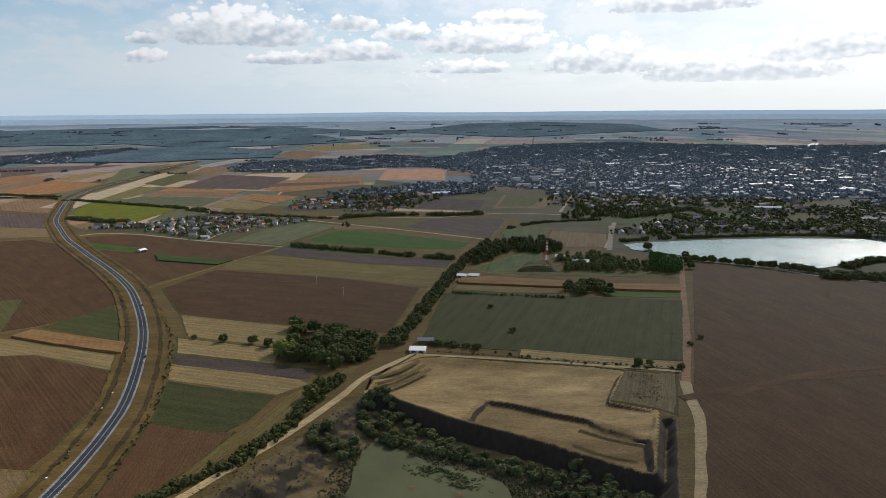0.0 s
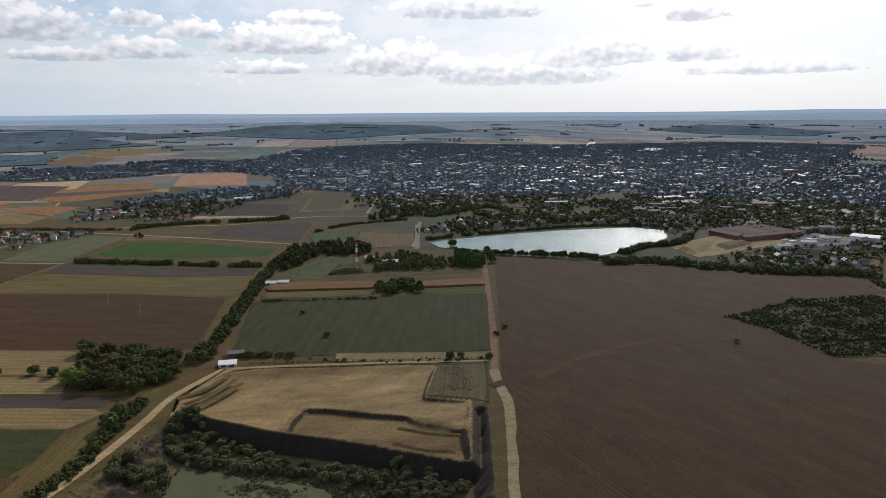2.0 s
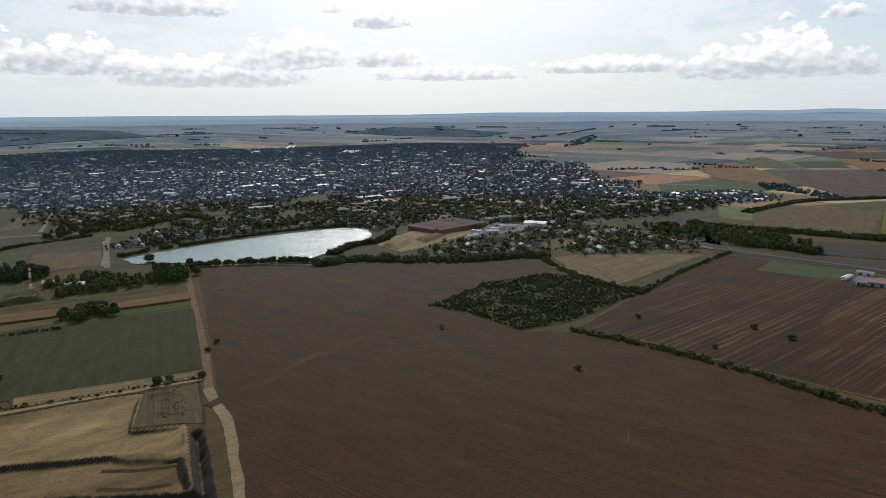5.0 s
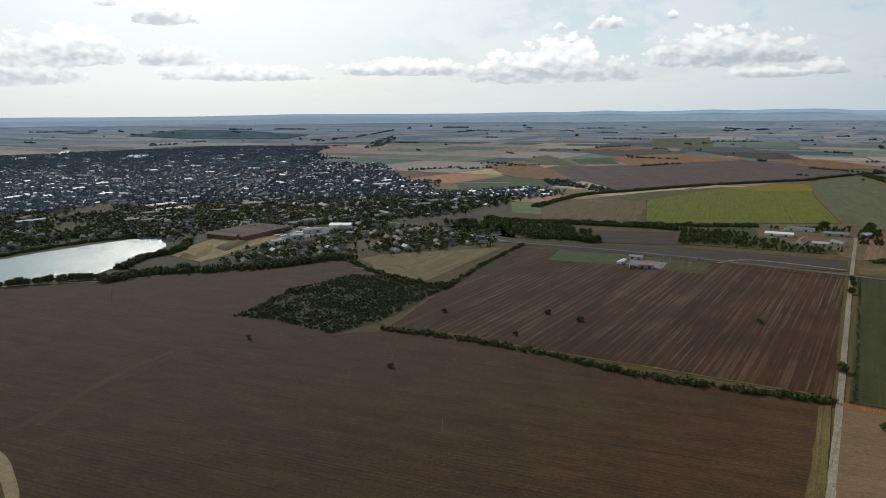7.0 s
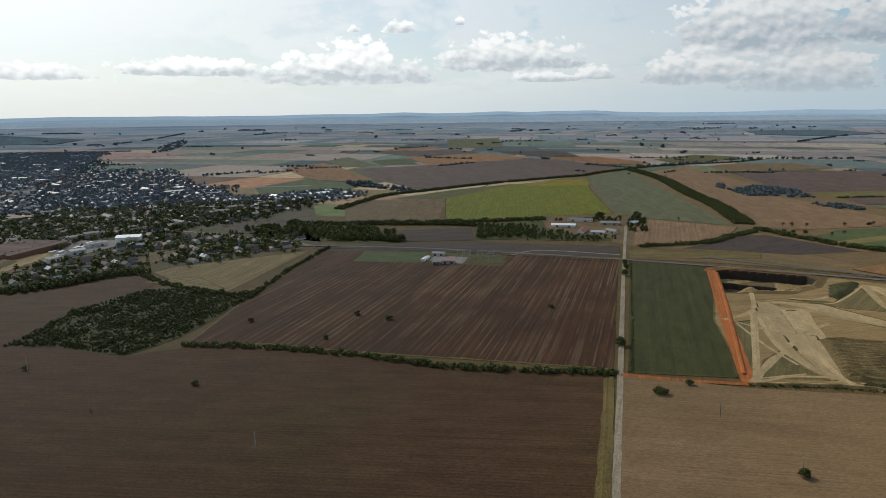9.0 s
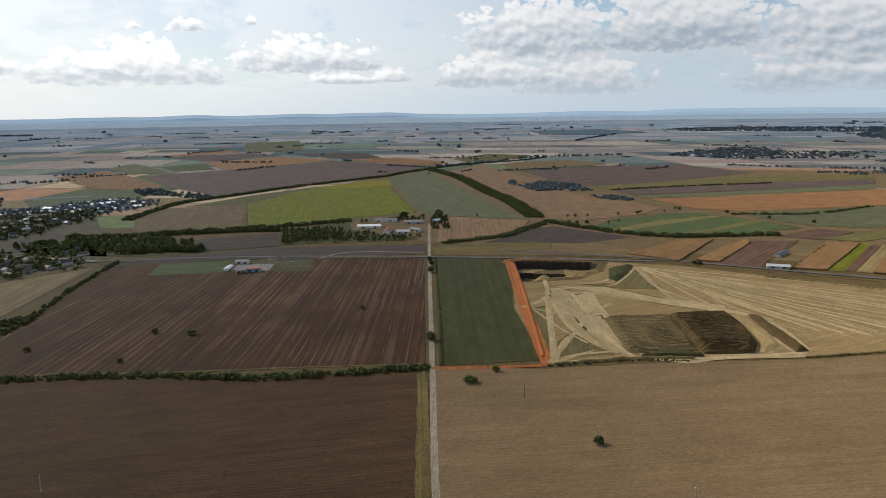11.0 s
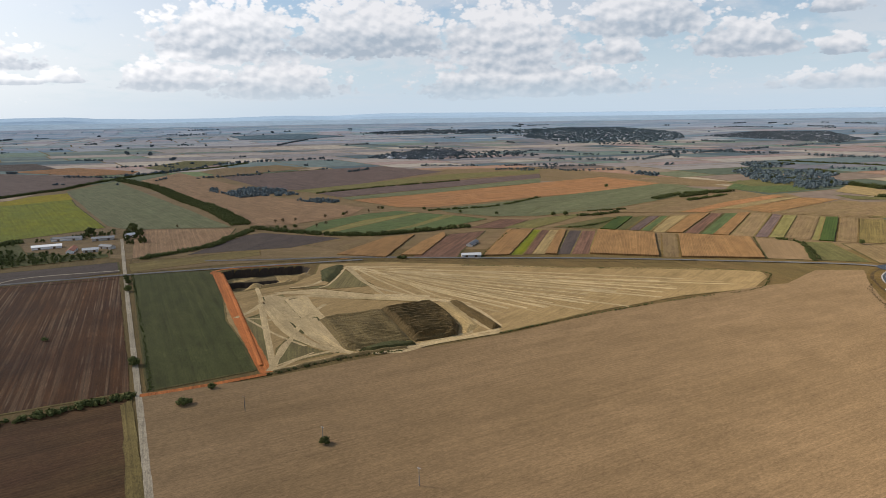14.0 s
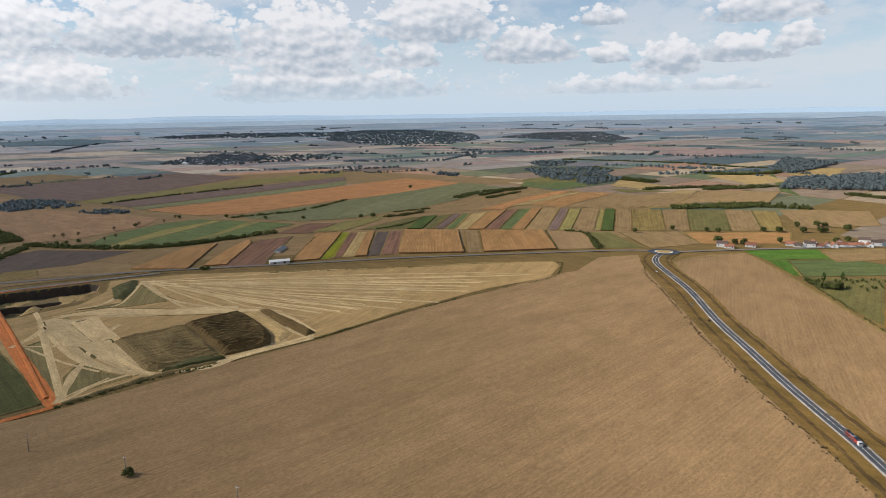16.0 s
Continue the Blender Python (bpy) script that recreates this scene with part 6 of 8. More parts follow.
def box(verts, faces, x0, y0, z0, x1, y1, z1, bottom=False):
    k = len(verts)
    verts += [(x0, y0, z0), (x1, y0, z0), (x1, y1, z0), (x0, y1, z0), (x0, y0, z1), (x1, y0, z1), (x1, y1, z1), (x0, y1, z1)]
    faces += [(k, k + 1, k + 5, k + 4), (k + 1, k + 2, k + 6, k + 5), (k + 2, k + 3, k + 7, k + 6), (k + 3, k, k + 4, k + 7), (k + 4, k + 5, k + 6, k + 7)]
    if bottom:
        faces.append((k + 3, k + 2, k + 1, k))


def gable(verts, faces, l, w, z, rise, over=0.5, thick=0.18):
    """A roof with eaves and a ridge along x, of real thickness."""
    a, b = l / 2 + over, w / 2 + over
    low = z - over * rise / (w / 2)
    k = len(verts)
    for dz in (0, thick):
        verts += [(-a, -b, low + dz), (a, -b, low + dz), (a, 0, z + rise + dz), (-a, 0, z + rise + dz), (-a, b, low + dz), (a, b, low + dz)]
    faces += [(k + 6, k + 7, k + 8, k + 9), (k + 9, k + 8, k + 11, k + 10), (k + 3, k + 2, k + 1, k), (k + 4, k + 5, k + 2, k + 3),
              (k, k + 1, k + 7, k + 6), (k + 10, k + 11, k + 5, k + 4), (k, k + 6, k + 9, k + 3), (k + 3, k + 9, k + 10, k + 4), (k + 2, k + 8, k + 7, k + 1), (k + 5, k + 11, k + 8, k + 2)]


def walls(verts, faces, l, w, z, rise):
    box(verts, faces, -l / 2, -w / 2, -0.8, l / 2, w / 2, z)
    k = len(verts)
    for x in (-l / 2, l / 2):
        verts += [(x, -w / 2, z), (x, w / 2, z), (x, 0, z + rise - 0.02)]
    faces += [(k, k + 2, k + 1), (k + 3, k + 4, k + 5)]


def simple(name, build, material):
    verts, faces = [], []
    build(verts, faces)
    return mesh_of(name, verts, faces, material)


def house_set(l, w, z, rise, wall, roof):
    wall_mesh = simple("wall", lambda v, f: walls(v, f, l, w, z, rise), wall)
    roof_mesh = simple("roof", lambda v, f: gable(v, f, l, w, z, rise), roof)
    chimney = simple("chimney", lambda v, f: box(v, f, -0.35, 0.6, z + rise * 0.3, 0.35, 1.3, z + rise + 0.9), BRICKRED)
    pane = simple("window", lambda v, f: box(v, f, -0.6, -0.06, -0.7, 0.6, 0.06, 0.7, True), DARKGLASS)
    door = simple("door", lambda v, f: box(v, f, -0.5, -0.06, 0, 0.5, 0.06, 2.1, True), WOOD)
    parts = [("wall", wall_mesh, (0, 0, 0), 0), ("roof", roof_mesh, (0, 0, 0), 0), ("chimney", chimney, (l * 0.2, 0, 0), 0), ("door", door, (0, -w / 2 - 0.02, 0), 0)]
    for x in (-l * 0.3, l * 0.3):
        parts += [("window", pane, (x, -w / 2 - 0.02, z * 0.55), 0), ("window", pane, (x, w / 2 + 0.02, z * 0.55), 0)]
    parts += [("window", pane, (l / 2 + 0.02, 0, z * 0.55), 90), ("window", pane, (-l / 2 - 0.02, 0, z * 0.55), 90)]
    return parts


HOUSES = [
    (house_set(11, 8, 3.0, 2.8, PLASTER, ROOFBROWN), "plastered village house under a brown tiled roof"),
    (house_set(13, 8.5, 3.2, 3.0, WHITEWALL, ROOFRED), "white village house under a weathered red roof"),
    (house_set(10, 7.5, 3.0, 2.4, PLASTER, ROOFGREY), "small plastered house under grey sheet roofing"),
    (house_set(14, 9, 5.6, 3.0, WHITEWALL, ROOFBROWN), "two-storey white house under a dark tiled roof"),
    (house_set(12, 6, 2.6, 1.8, PLASTER, ROOFMETAL), "low outbuilding under a bright tin roof"),
]
BUILT = random.Random(23)


def house(x, y, turn, kind=None, group="village houses"):
    parts, label = HOUSES[BUILT.choices(range(5), (4, 3, 3, 2, 1))[0] if kind is None else kind]
    top = tagged(new("house"), label, "house", group)
    k = BUILT.uniform(0.9, 1.15)
    top.matrix_world = Matrix.LocRotScale((x, y, level(x, y)), Euler((0, 0, radians(turn))), (k, k, k))
    for nm, me, at, rot in parts:
        ob = new(nm, me)
        ob.parent = top
        ob.matrix_local = Matrix.LocRotScale(at, Euler((0, 0, radians(rot))), None)
    return top


def street_spots(poly, turn, row, gap, seed, clear=True):
    """House plots in rows back to back along parallel lanes, bent a little as old lanes are."""
    rng = random.Random(seed)
    ca, sa = math.cos(radians(turn)), math.sin(radians(turn))
    us = [p[0] * ca + p[1] * sa for p in poly]
    vs = [-p[0] * sa + p[1] * ca for p in poly]
    out = []
    v = min(vs)
    while v < max(vs):
        for side in (-1, 1):
            u = min(us) + rng.uniform(0, gap)
            while u < max(us):
                u += gap * rng.uniform(0.7, 1.5)
                a, b = u, v + side * rng.uniform(9, 14) + 30 * noise.noise((u * 0.004, v * 0.004, 1.0))
                x, y = a * ca - b * sa, a * sa + b * ca
                if inside(x, y, poly) and not (clear and (taken(x, y) or parcel(x, y) is not None)):
                    out.append((x, y, turn + rng.choice((0, 90)) + rng.uniform(-6, 6)))
        v += row * rng.uniform(0.85, 1.2)
    return out


def village(poly, turn, row=55, gap=17, tree=0.9):
    """A village of separate houses, with yard trees grown among them."""
    spots = street_spots(poly, turn, row, gap, len(poly))
    for x, y, a in spots:
        house(x, y, a)
    rng = random.Random(len(spots))
    store = []
    for x, y, a in spots:
        for _ in range(8):
            if rng.random() < tree:
                hh = rng.uniform(3, 8)
                px, py = x + rng.uniform(-22, 22), y + rng.uniform(-22, 22)
                leaves(store, (px, py, hh * 0.5), hh * 0.45, 34, hh * 0.13, 1.0)
    link("yard_trees", spray_mesh("yard_trees", store, LEAF), label="dark garden trees crowded between village houses", category="trees", kind="stuff")


def town(poly, turn, row=60, gap=20, tree=1.0, big=0.02):
    """The many houses of a town or far village as one mass: walls, roofs and garden trees."""
    rng = random.Random(int(abs(poly[0][0])))
    near, remote = ([], [], [], [], []), ([], [], [], [], [])
    for x, y, a in street_spots(poly, turn, row, gap, len(poly) + 3):
        l, w, z, rise = rng.uniform(9, 16), rng.uniform(7, 10), rng.choice((3, 3.2, 5.5)), rng.uniform(2, 3.4)
        if rng.random() < big:
            l, w, z, rise = rng.uniform(22, 55), rng.uniform(10, 18), rng.uniform(5, 9), rng.uniform(1.5, 3)
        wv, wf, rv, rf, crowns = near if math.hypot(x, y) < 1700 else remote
        m = Matrix.Translation((x, y, 0)) @ Matrix.Rotation(radians(a), 4, "Z")
        for store, faces, make in ((wv, wf, walls), (rv, rf, gable)):
            v, f = [], []
            make(v, f, l, w, z, rise)
            k = len(store)
            store += [bend(*(m @ Vector(p))) for p in v]
            faces += [tuple(i + k for i in q) for q in f]
        for _ in range(9):
            if rng.random() < tree * 0.8:
                hh = rng.uniform(4, 12)
                px, py = x + rng.uniform(-34, 34), y + rng.uniform(-34, 34)
                if not inside(px, py, LAKE_SHORE):
                    leaves(crowns, (px, py, hh * 0.5), hh * 0.5, 12, hh * 0.22, 0.9)
    # houses past 1.7 km get the haze-painted colours
    for (wv, wf, rv, rf, crowns), wall, roof, leaf in ((near, TOWNWALL, TOWNROOF, LEAF), (remote, HAZEWALL, HAZEROOF, HAZETOWNLEAF)):
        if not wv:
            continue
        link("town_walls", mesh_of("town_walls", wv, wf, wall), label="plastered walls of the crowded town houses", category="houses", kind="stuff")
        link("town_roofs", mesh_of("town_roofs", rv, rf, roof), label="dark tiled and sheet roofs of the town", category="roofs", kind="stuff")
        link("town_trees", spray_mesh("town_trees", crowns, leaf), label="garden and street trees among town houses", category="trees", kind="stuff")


def hall(name, x, y, turn, l, w, z, rise, wall, roof, label, category="building", doors=2):
    """A long shed or barn: walls, roof, gates and a strip of windows."""
    top = tagged(new(name), label, category)
    top.matrix_world = Matrix.LocRotScale((x, y, level(x, y)), Euler((0, 0, radians(turn))), None)
    for nm, build, mat in (("wall", lambda v, f: walls(v, f, l, w, z, rise), wall), ("roof", lambda v, f: gable(v, f, l, w, z, rise, 0.8, 0.25), roof)):
        new(nm, simple(nm, build, mat)).parent = top
    for i in range(doors):
        ox = (i + 0.5) / doors * l - l / 2
        new("gate", simple("gate", lambda v, f: box(v, f, ox - 1.8, -w / 2 - 0.08, 0, ox + 1.8, -w / 2 + 0.02, min(z * 0.8, 3.6)), WOOD)).parent = top
    n = max(2, int(l / 7))
    for i in range(n):
        ox = (i + 0.5) / n * l - l / 2
        new("window", simple("window", lambda v, f: box(v, f, ox - 1.2, w / 2 - 0.02, z * 0.55, ox + 1.2, w / 2 + 0.07, z * 0.8, True), DARKGLASS)).parent = top
    return top


def homes(spots):
    """White houses under orange roofs strung along the road."""
    for x, y in spots:
        house(x, y, BUILT.choice((28, 118)) + BUILT.uniform(-6, 6), BUILT.choice((1, 1, 3, 1, 0)), "roadside houses")


def gantries(spots):
    """Portal frames of an open-air substation."""
    for x, y in spots:
        top = tagged(new("switchyard_gantry"), "thin steel portal frame in the open-air substation", "gantry", "substation gantries")
        top.location = (x, y, level(x, y))
        top.rotation_euler = (0, 0, 0.15)
        for nm, a, b, r in (("post", (0, -5, -0.3), (0, -5, 10), 0.16), ("post", (0, 5, -0.3), (0, 5, 10), 0.16), ("beam", (0, -5, 9.2), (0, 5, 9.2), 0.2)):
            v, f = [], []
            bar(v, f, a, b, r)
            new(nm, mesh_of(nm, v, f, STEEL)).parent = top
        for k in (-3, 0, 3):
            v, f = [], []
            bar(v, f, (0, k, 9.1), (0, k, 7.6), 0.14)
            new("insulator", mesh_of("insulator", v, f, BRICKRED)).parent = top


def sheds(line):
    """The brickworks: bays side by side, each under its own ridge, and a long front range."""
    (x0, y0), (x1, y1) = line
    turn = math.degrees(math.atan2(y1 - y0, x1 - x0))
    n = 9
    out = Vector((-(y1 - y0), x1 - x0, 0)).normalized()
    if out.dot(Vector((x0, y0, 0))) < 0:
        out = -out
    width = math.dist(line[0], line[1]) / n
    for i in range(n):
        u = (i + 0.5) / n
        hall("factory_bay", round(x0 + (x1 - x0) * u + out.x * 40), round(y0 + (y1 - y0) * u + out.y * 40), turn + 90, 66, width - 0.4, 7, 3.2, BRICKRED, FACTORYROOF, "old brick factory bay under a sooty ridged roof", "factory", 1)
    hall("brick_office", round((x0 + x1) / 2), round((y0 + y1) / 2), turn, math.dist(line[0], line[1]), 12, 8, 2.5, BRICKRED, FACTORYROOF, "long brick office range with dark windows", "factory", 4)

# ---- earthworks ----


def heap(name, poly, h, material, label, ridge=0.0, turn=0.0, edge=8.0, step=3.0, category="heap"):
    """Dumped or pushed-up earth: flat-topped with sloping sides, ridged where a dozer has run."""
    xs, ys = [p[0] for p in poly], [p[1] for p in poly]
    verts, faces, index = [], [], {}
    ca, sa = math.cos(radians(turn)), math.sin(radians(turn))

    def vert(i, j):
        if (i, j) not in index:
            x, y = min(xs) + i * step, min(ys) + j * step
            k = min(edge_distance(x, y, poly[n - 1], poly[n]) for n in range(len(poly))) if inside(x, y, poly) else 0.0
            k = min(1.0, k / edge)
            z = h * k * (1 + 0.35 * noise.fractal((x * 0.05, y * 0.05, 6.0), 1.0, 2.0, 4))
            if ridge:
                z += k * h * (0.12 + 0.3 * abs(noise.noise((x * 0.02, y * 0.02, 8.0)))) * math.sin((x * ca + y * sa) * 6.283 / ridge + 4 * noise.noise((x * 0.03, y * 0.03, 0.0)))
            index[(i, j)] = len(verts)
            verts.append((x, y, level(x, y) + z - (0.3 if k == 0 else 0)))
        return index[(i, j)]

    for i in range(int((max(xs) - min(xs)) / step) + 1):
        for j in range(int((max(ys) - min(ys)) / step) + 1):
            x, y = min(xs) + (i + 0.5) * step, min(ys) + (j + 0.5) * step
            if inside(x, y, poly):
                faces.append((vert(i, j), vert(i + 1, j), vert(i + 1, j + 1), vert(i, j + 1)))
    return link(name, mesh_of(name, verts, faces, material), label=label, category=category)


def berm(name, line, h, width, material, label):
    """A low bank of pushed earth along a line."""
    verts, faces = [], []
    path = ribbon(line, 1, 0, 0, 2.5)
    for i, p in enumerate(path):
        d = path[min(i + 1, len(path) - 1)] - path[max(i - 1, 0)]
        side = Vector((d.y, -d.x, 0)).normalized()
        hh = h * (0.75 + 0.5 * noise.noise((p.x * 0.1, p.y * 0.1, 4.0)))
        for s, z in ((-0.5, -0.3), (-0.15, hh), (0.12, hh * 0.9), (0.5, -0.3)):
            q = p + side * s * width + Vector((random.uniform(-0.2, 0.2), random.uniform(-0.2, 0.2), 0))
            verts.append((q.x, q.y, 0.6 + z))
        if i:
            k = 4 * i
            faces += [(k - 4 + j, k - 3 + j, k + 1 + j, k + j) for j in range(3)]
    return link(name, mesh_of(name, verts, faces, material), label=label, category="earth bank", kind="structure")


DIRT = earth("turned_spoil", (0.195, 0.152, 0.092), (0.25, 0.195, 0.12), 0, 0.2, 0.4)
DIRT2 = earth("dark_spoil", (0.115, 0.085, 0.05), (0.165, 0.125, 0.075), 0, 0.2, 0.4)
WEEDS = earth("weedy_spoil", (0.075, 0.075, 0.04), (0.13, 0.11, 0.065), 0, 0.2, 0.4)

# ---- mast, poles and road users ----
RED = painted("signal_red_paint", (0.45, 0.07, 0.05), (0.36, 0.06, 0.045), 0.5, 0.4)
WHITEPAINT = painted("white_paint", (0.75, 0.75, 0.73), (0.64, 0.64, 0.62), 0.5, 0.4)
RUBBER = painted("black_rubber", (0.025, 0.025, 0.025), (0.035, 0.035, 0.035))
CARGREY = painted("grey_car_paint", (0.20, 0.21, 0.23), (0.17, 0.18, 0.20), 0.3, 0.5, 0.3, 0.4)
CARWHITE = painted("white_car_paint", (0.70, 0.70, 0.70), (0.60, 0.60, 0.60), 0.3, 0.5)
CARBLACK = painted("dark_car_paint", (0.03, 0.032, 0.038), (0.04, 0.04, 0.045), 0.25, 0.5)
CONCRETEPOLE = painted("pole_concrete", (0.34, 0.33, 0.31), (0.27, 0.26, 0.245))


def bar(verts, faces, a, b, r):
    a, b = Vector(a), Vector(b)
    d = (b - a).normalized()
    s = d.orthogonal().normalized() * r
    t = d.cross(s).normalized() * r
    k = len(verts)
    for p in (a, b):
        verts += [p + s + t, p - s + t, p - s - t, p + s - t]
    faces += [(k + i, k + (i + 1) % 4, k + 4 + (i + 1) % 4, k + 4 + i) for i in range(4)] + [(k + 3, k + 2, k + 1, k), (k + 4, k + 5, k + 6, k + 7)]


def radio_mast(x, y, h=38.0):
    top = tagged(new("radio_mast"), "tall lattice radio mast painted in red and white bands", "mast")
    top.location = (x, y, level(x, y))
    n = 6
    for i in range(n):
        verts, faces = [], []
        z0, z1 = h * i / n, h * (i + 1) / n
        r0, r1 = 2.6 * (1 - i / n) + 0.5, 2.6 * (1 - (i + 1) / n) + 0.5
        for a in range(4):
            c0, s0 = math.cos(a * math.pi / 2), math.sin(a * math.pi / 2)
            c1, s1 = math.cos((a + 1) * math.pi / 2), math.sin((a + 1) * math.pi / 2)
            bar(verts, faces, (c0 * r0, s0 * r0, z0), (c0 * r1, s0 * r1, z1), 0.14)
            zm, rm = (z0 + z1) / 2, (r0 + r1) / 2
            for za, ra, zb, rb in ((z0, r0, zm, rm), (zm, rm, z1, r1)):
                bar(verts, faces, (c0 * ra, s0 * ra, za), (c1 * rb, s1 * rb, zb), 0.06)
                bar(verts, faces, (c1 * ra, s1 * ra, za), (c0 * rb, s0 * rb, zb), 0.06)
        me = mesh_of("mast_section", verts, faces, WHITEPAINT if i % 2 == 0 else RED)
        tagged(new("mast_section", me), "white painted steel lattice" if i % 2 == 0 else "red painted steel lattice").parent = top
    for a in (0.4, 2.5, 4.6):
        panel = simple("antenna_panel", lambda v, f: box(v, f, -0.25, -0.25, h - 4.5, 0.25, 0.25, h - 2, True), WHITEPAINT)
        ob = new("antenna_panel", panel)
        ob.parent, ob.location = top, (math.cos(a) * 1.3, math.sin(a) * 1.3, 0)
    return top


def power_pole(x, y, h=11.0, turn=0.0):
    top = tagged(new("power_pole"), "slender concrete power pole standing in ploughland", "pole", "field power line")
    top.matrix_world = Matrix.LocRotScale((x, y, level(x, y)), Euler((0, 0, turn)), None)
    v, f = [], []
    bar(v, f, (0, 0, -0.5), (0, 0, h * 0.5), 0.24)
    bar(v, f, (0, 0, h * 0.5), (0, 0, h), 0.17)
    new("pole", mesh_of("pole", v, f, CONCRETEPOLE)).parent = top
    v, f = [], []
    bar(v, f, (-1.3, 0, h - 0.6), (1.3, 0, h - 0.6), 0.09)
    new("crossarm", mesh_of("crossarm", v, f, STEEL)).parent = top
    for x0 in (-1.2, 0, 1.2):
        v, f = [], []
        bar(v, f, (x0, 0, h - 0.55), (x0, 0, h - 0.1), 0.08)
        new("insulator", mesh_of("insulator", v, f, BRICKRED)).parent = top
    return top


def wheel_mesh(r, w):
    v, f = [], []
    for y in (-w / 2, w / 2):
        v += [(math.cos(i * math.pi / 5) * r, y, math.sin(i * math.pi / 5) * r) for i in range(10)]
    f += [(i, (i + 1) % 10, 10 + (i + 1) % 10, 10 + i) for i in range(10)] + [tuple(range(9, -1, -1)), tuple(range(10, 20))]
    return mesh_of("wheel", v, f, RUBBER)


WHEEL, BIGWHEEL = wheel_mesh(0.33, 0.2), wheel_mesh(0.5, 0.3)


def hull(pts, w, inset=0.0):
    """A body from its side outline, w wide, its upper corners drawn in."""
    v, f = [], []
    top = max(p[1] for p in pts)
    for s in (-1, 1):
        v += [(x, s * (w / 2 - inset * (z / top) ** 2), z) for x, z in pts]
    n = len(pts)
    f += [(i, (i + 1) % n, n + (i + 1) % n, n + i) for i in range(n)] + [tuple(range(n - 1, -1, -1)), tuple(range(n, 2 * n))]
    return v, f


CAR_BODY = hull([(-2.1, 0.3), (2.1, 0.3), (2.15, 0.7), (1.2, 0.95), (-2.0, 0.95), (-2.15, 0.75)], 1.75, 0.05)
CAR_CABIN = hull([(-1.7, 0.93), (1.1, 0.93), (0.4, 1.45), (-1.2, 1.45)], 1.6, 0.15)


def on_road(x, y, turn, z):
    return Matrix.LocRotScale((x, y, z), Euler((0, 0, radians(turn))), None)


def car(x, y, turn, paint, words, z=0.9):
    top = tagged(new("car"), words, "car", "cars on the bypass")
    top.matrix_world = on_road(x, y, turn, z)
    new("body", mesh_of("body", *CAR_BODY, paint)).parent = top
    new("cabin", mesh_of("cabin", *CAR_CABIN, DARKGLASS)).parent = top
    for a in (-1.3, 1.3):
        for b in (-0.8, 0.8):
            ob = new("wheel", WHEEL)
            ob.parent, ob.location = top, (a, b, 0.33)
    return top


def car_carrier(x, y, turn, z=0.9):
    """A white cab pulling a two-deck trailer frame loaded with cars."""
    top = tagged(new("car_transporter"), "white and red car transporter loaded with dark cars", "truck")
    top.matrix_world = on_road(x, y, turn, z)
    cab = new("cab", mesh_of("cab", *hull([(6.2, 0.5), (8.4, 0.5), (8.4, 1.7), (8.1, 3.0), (6.2, 3.1)], 2.4, 0.1), WHITEPAINT))
    cab.parent = top
    new("windscreen", simple("windscreen", lambda v, f: box(v, f, 8.2, -1.0, 1.75, 8.36, 1.0, 2.6, True), DARKGLASS)).parent = cab
    for zz in (0.9, 2.6):
        new("deck", simple("deck", lambda v, f: box(v, f, -8.2, -1.2, zz, 6.0, 1.2, zz + 0.15, True), RED)).parent = top
    for a in (-8, -4.6, -1.2, 2.2, 5.6):
        for b in (-1.15, 1.15):
            v, f = [], []
            bar(v, f, (a, b, 0.9), (a + 0.8, b, 2.75), 0.12)
            new("post", mesh_of("post", v, f, RED)).parent = top
    for i, (a, zz) in enumerate(((-5.8, 2.75), (-1.3, 2.75), (3.4, 2.75), (-5.8, 1.05), (-1.2, 1.05))):
        load = new("loaded_car", mesh_of("loaded_car", *CAR_BODY, (CARBLACK, CARGREY, CARBLACK)[i % 3]))
        load.parent, load.location = top, (a, 0, zz - 0.25)
        cab2 = new("loaded_cabin", mesh_of("loaded_cabin", *CAR_CABIN, DARKGLASS))
        cab2.parent = load
    for a in (-6.5, -5.3, 4.6, 7.4):
        for b in (-1.05, 1.05):
            ob = new("wheel", BIGWHEEL)
            ob.parent, ob.location = top, (a, b, 0.5)
    return top


def marker_post(x, y):
    v, f = [], []
    box(v, f, -0.5, -0.5, -0.2, 0.5, 0.5, 1.1)
    ob = link("marker_post", mesh_of("marker_post", v, f, WHITEPAINT), label="stubby white marker post beside the bypass ditch", category="post", group="bypass marker posts")
    ob.location = (x, y, level(x, y))
    return ob


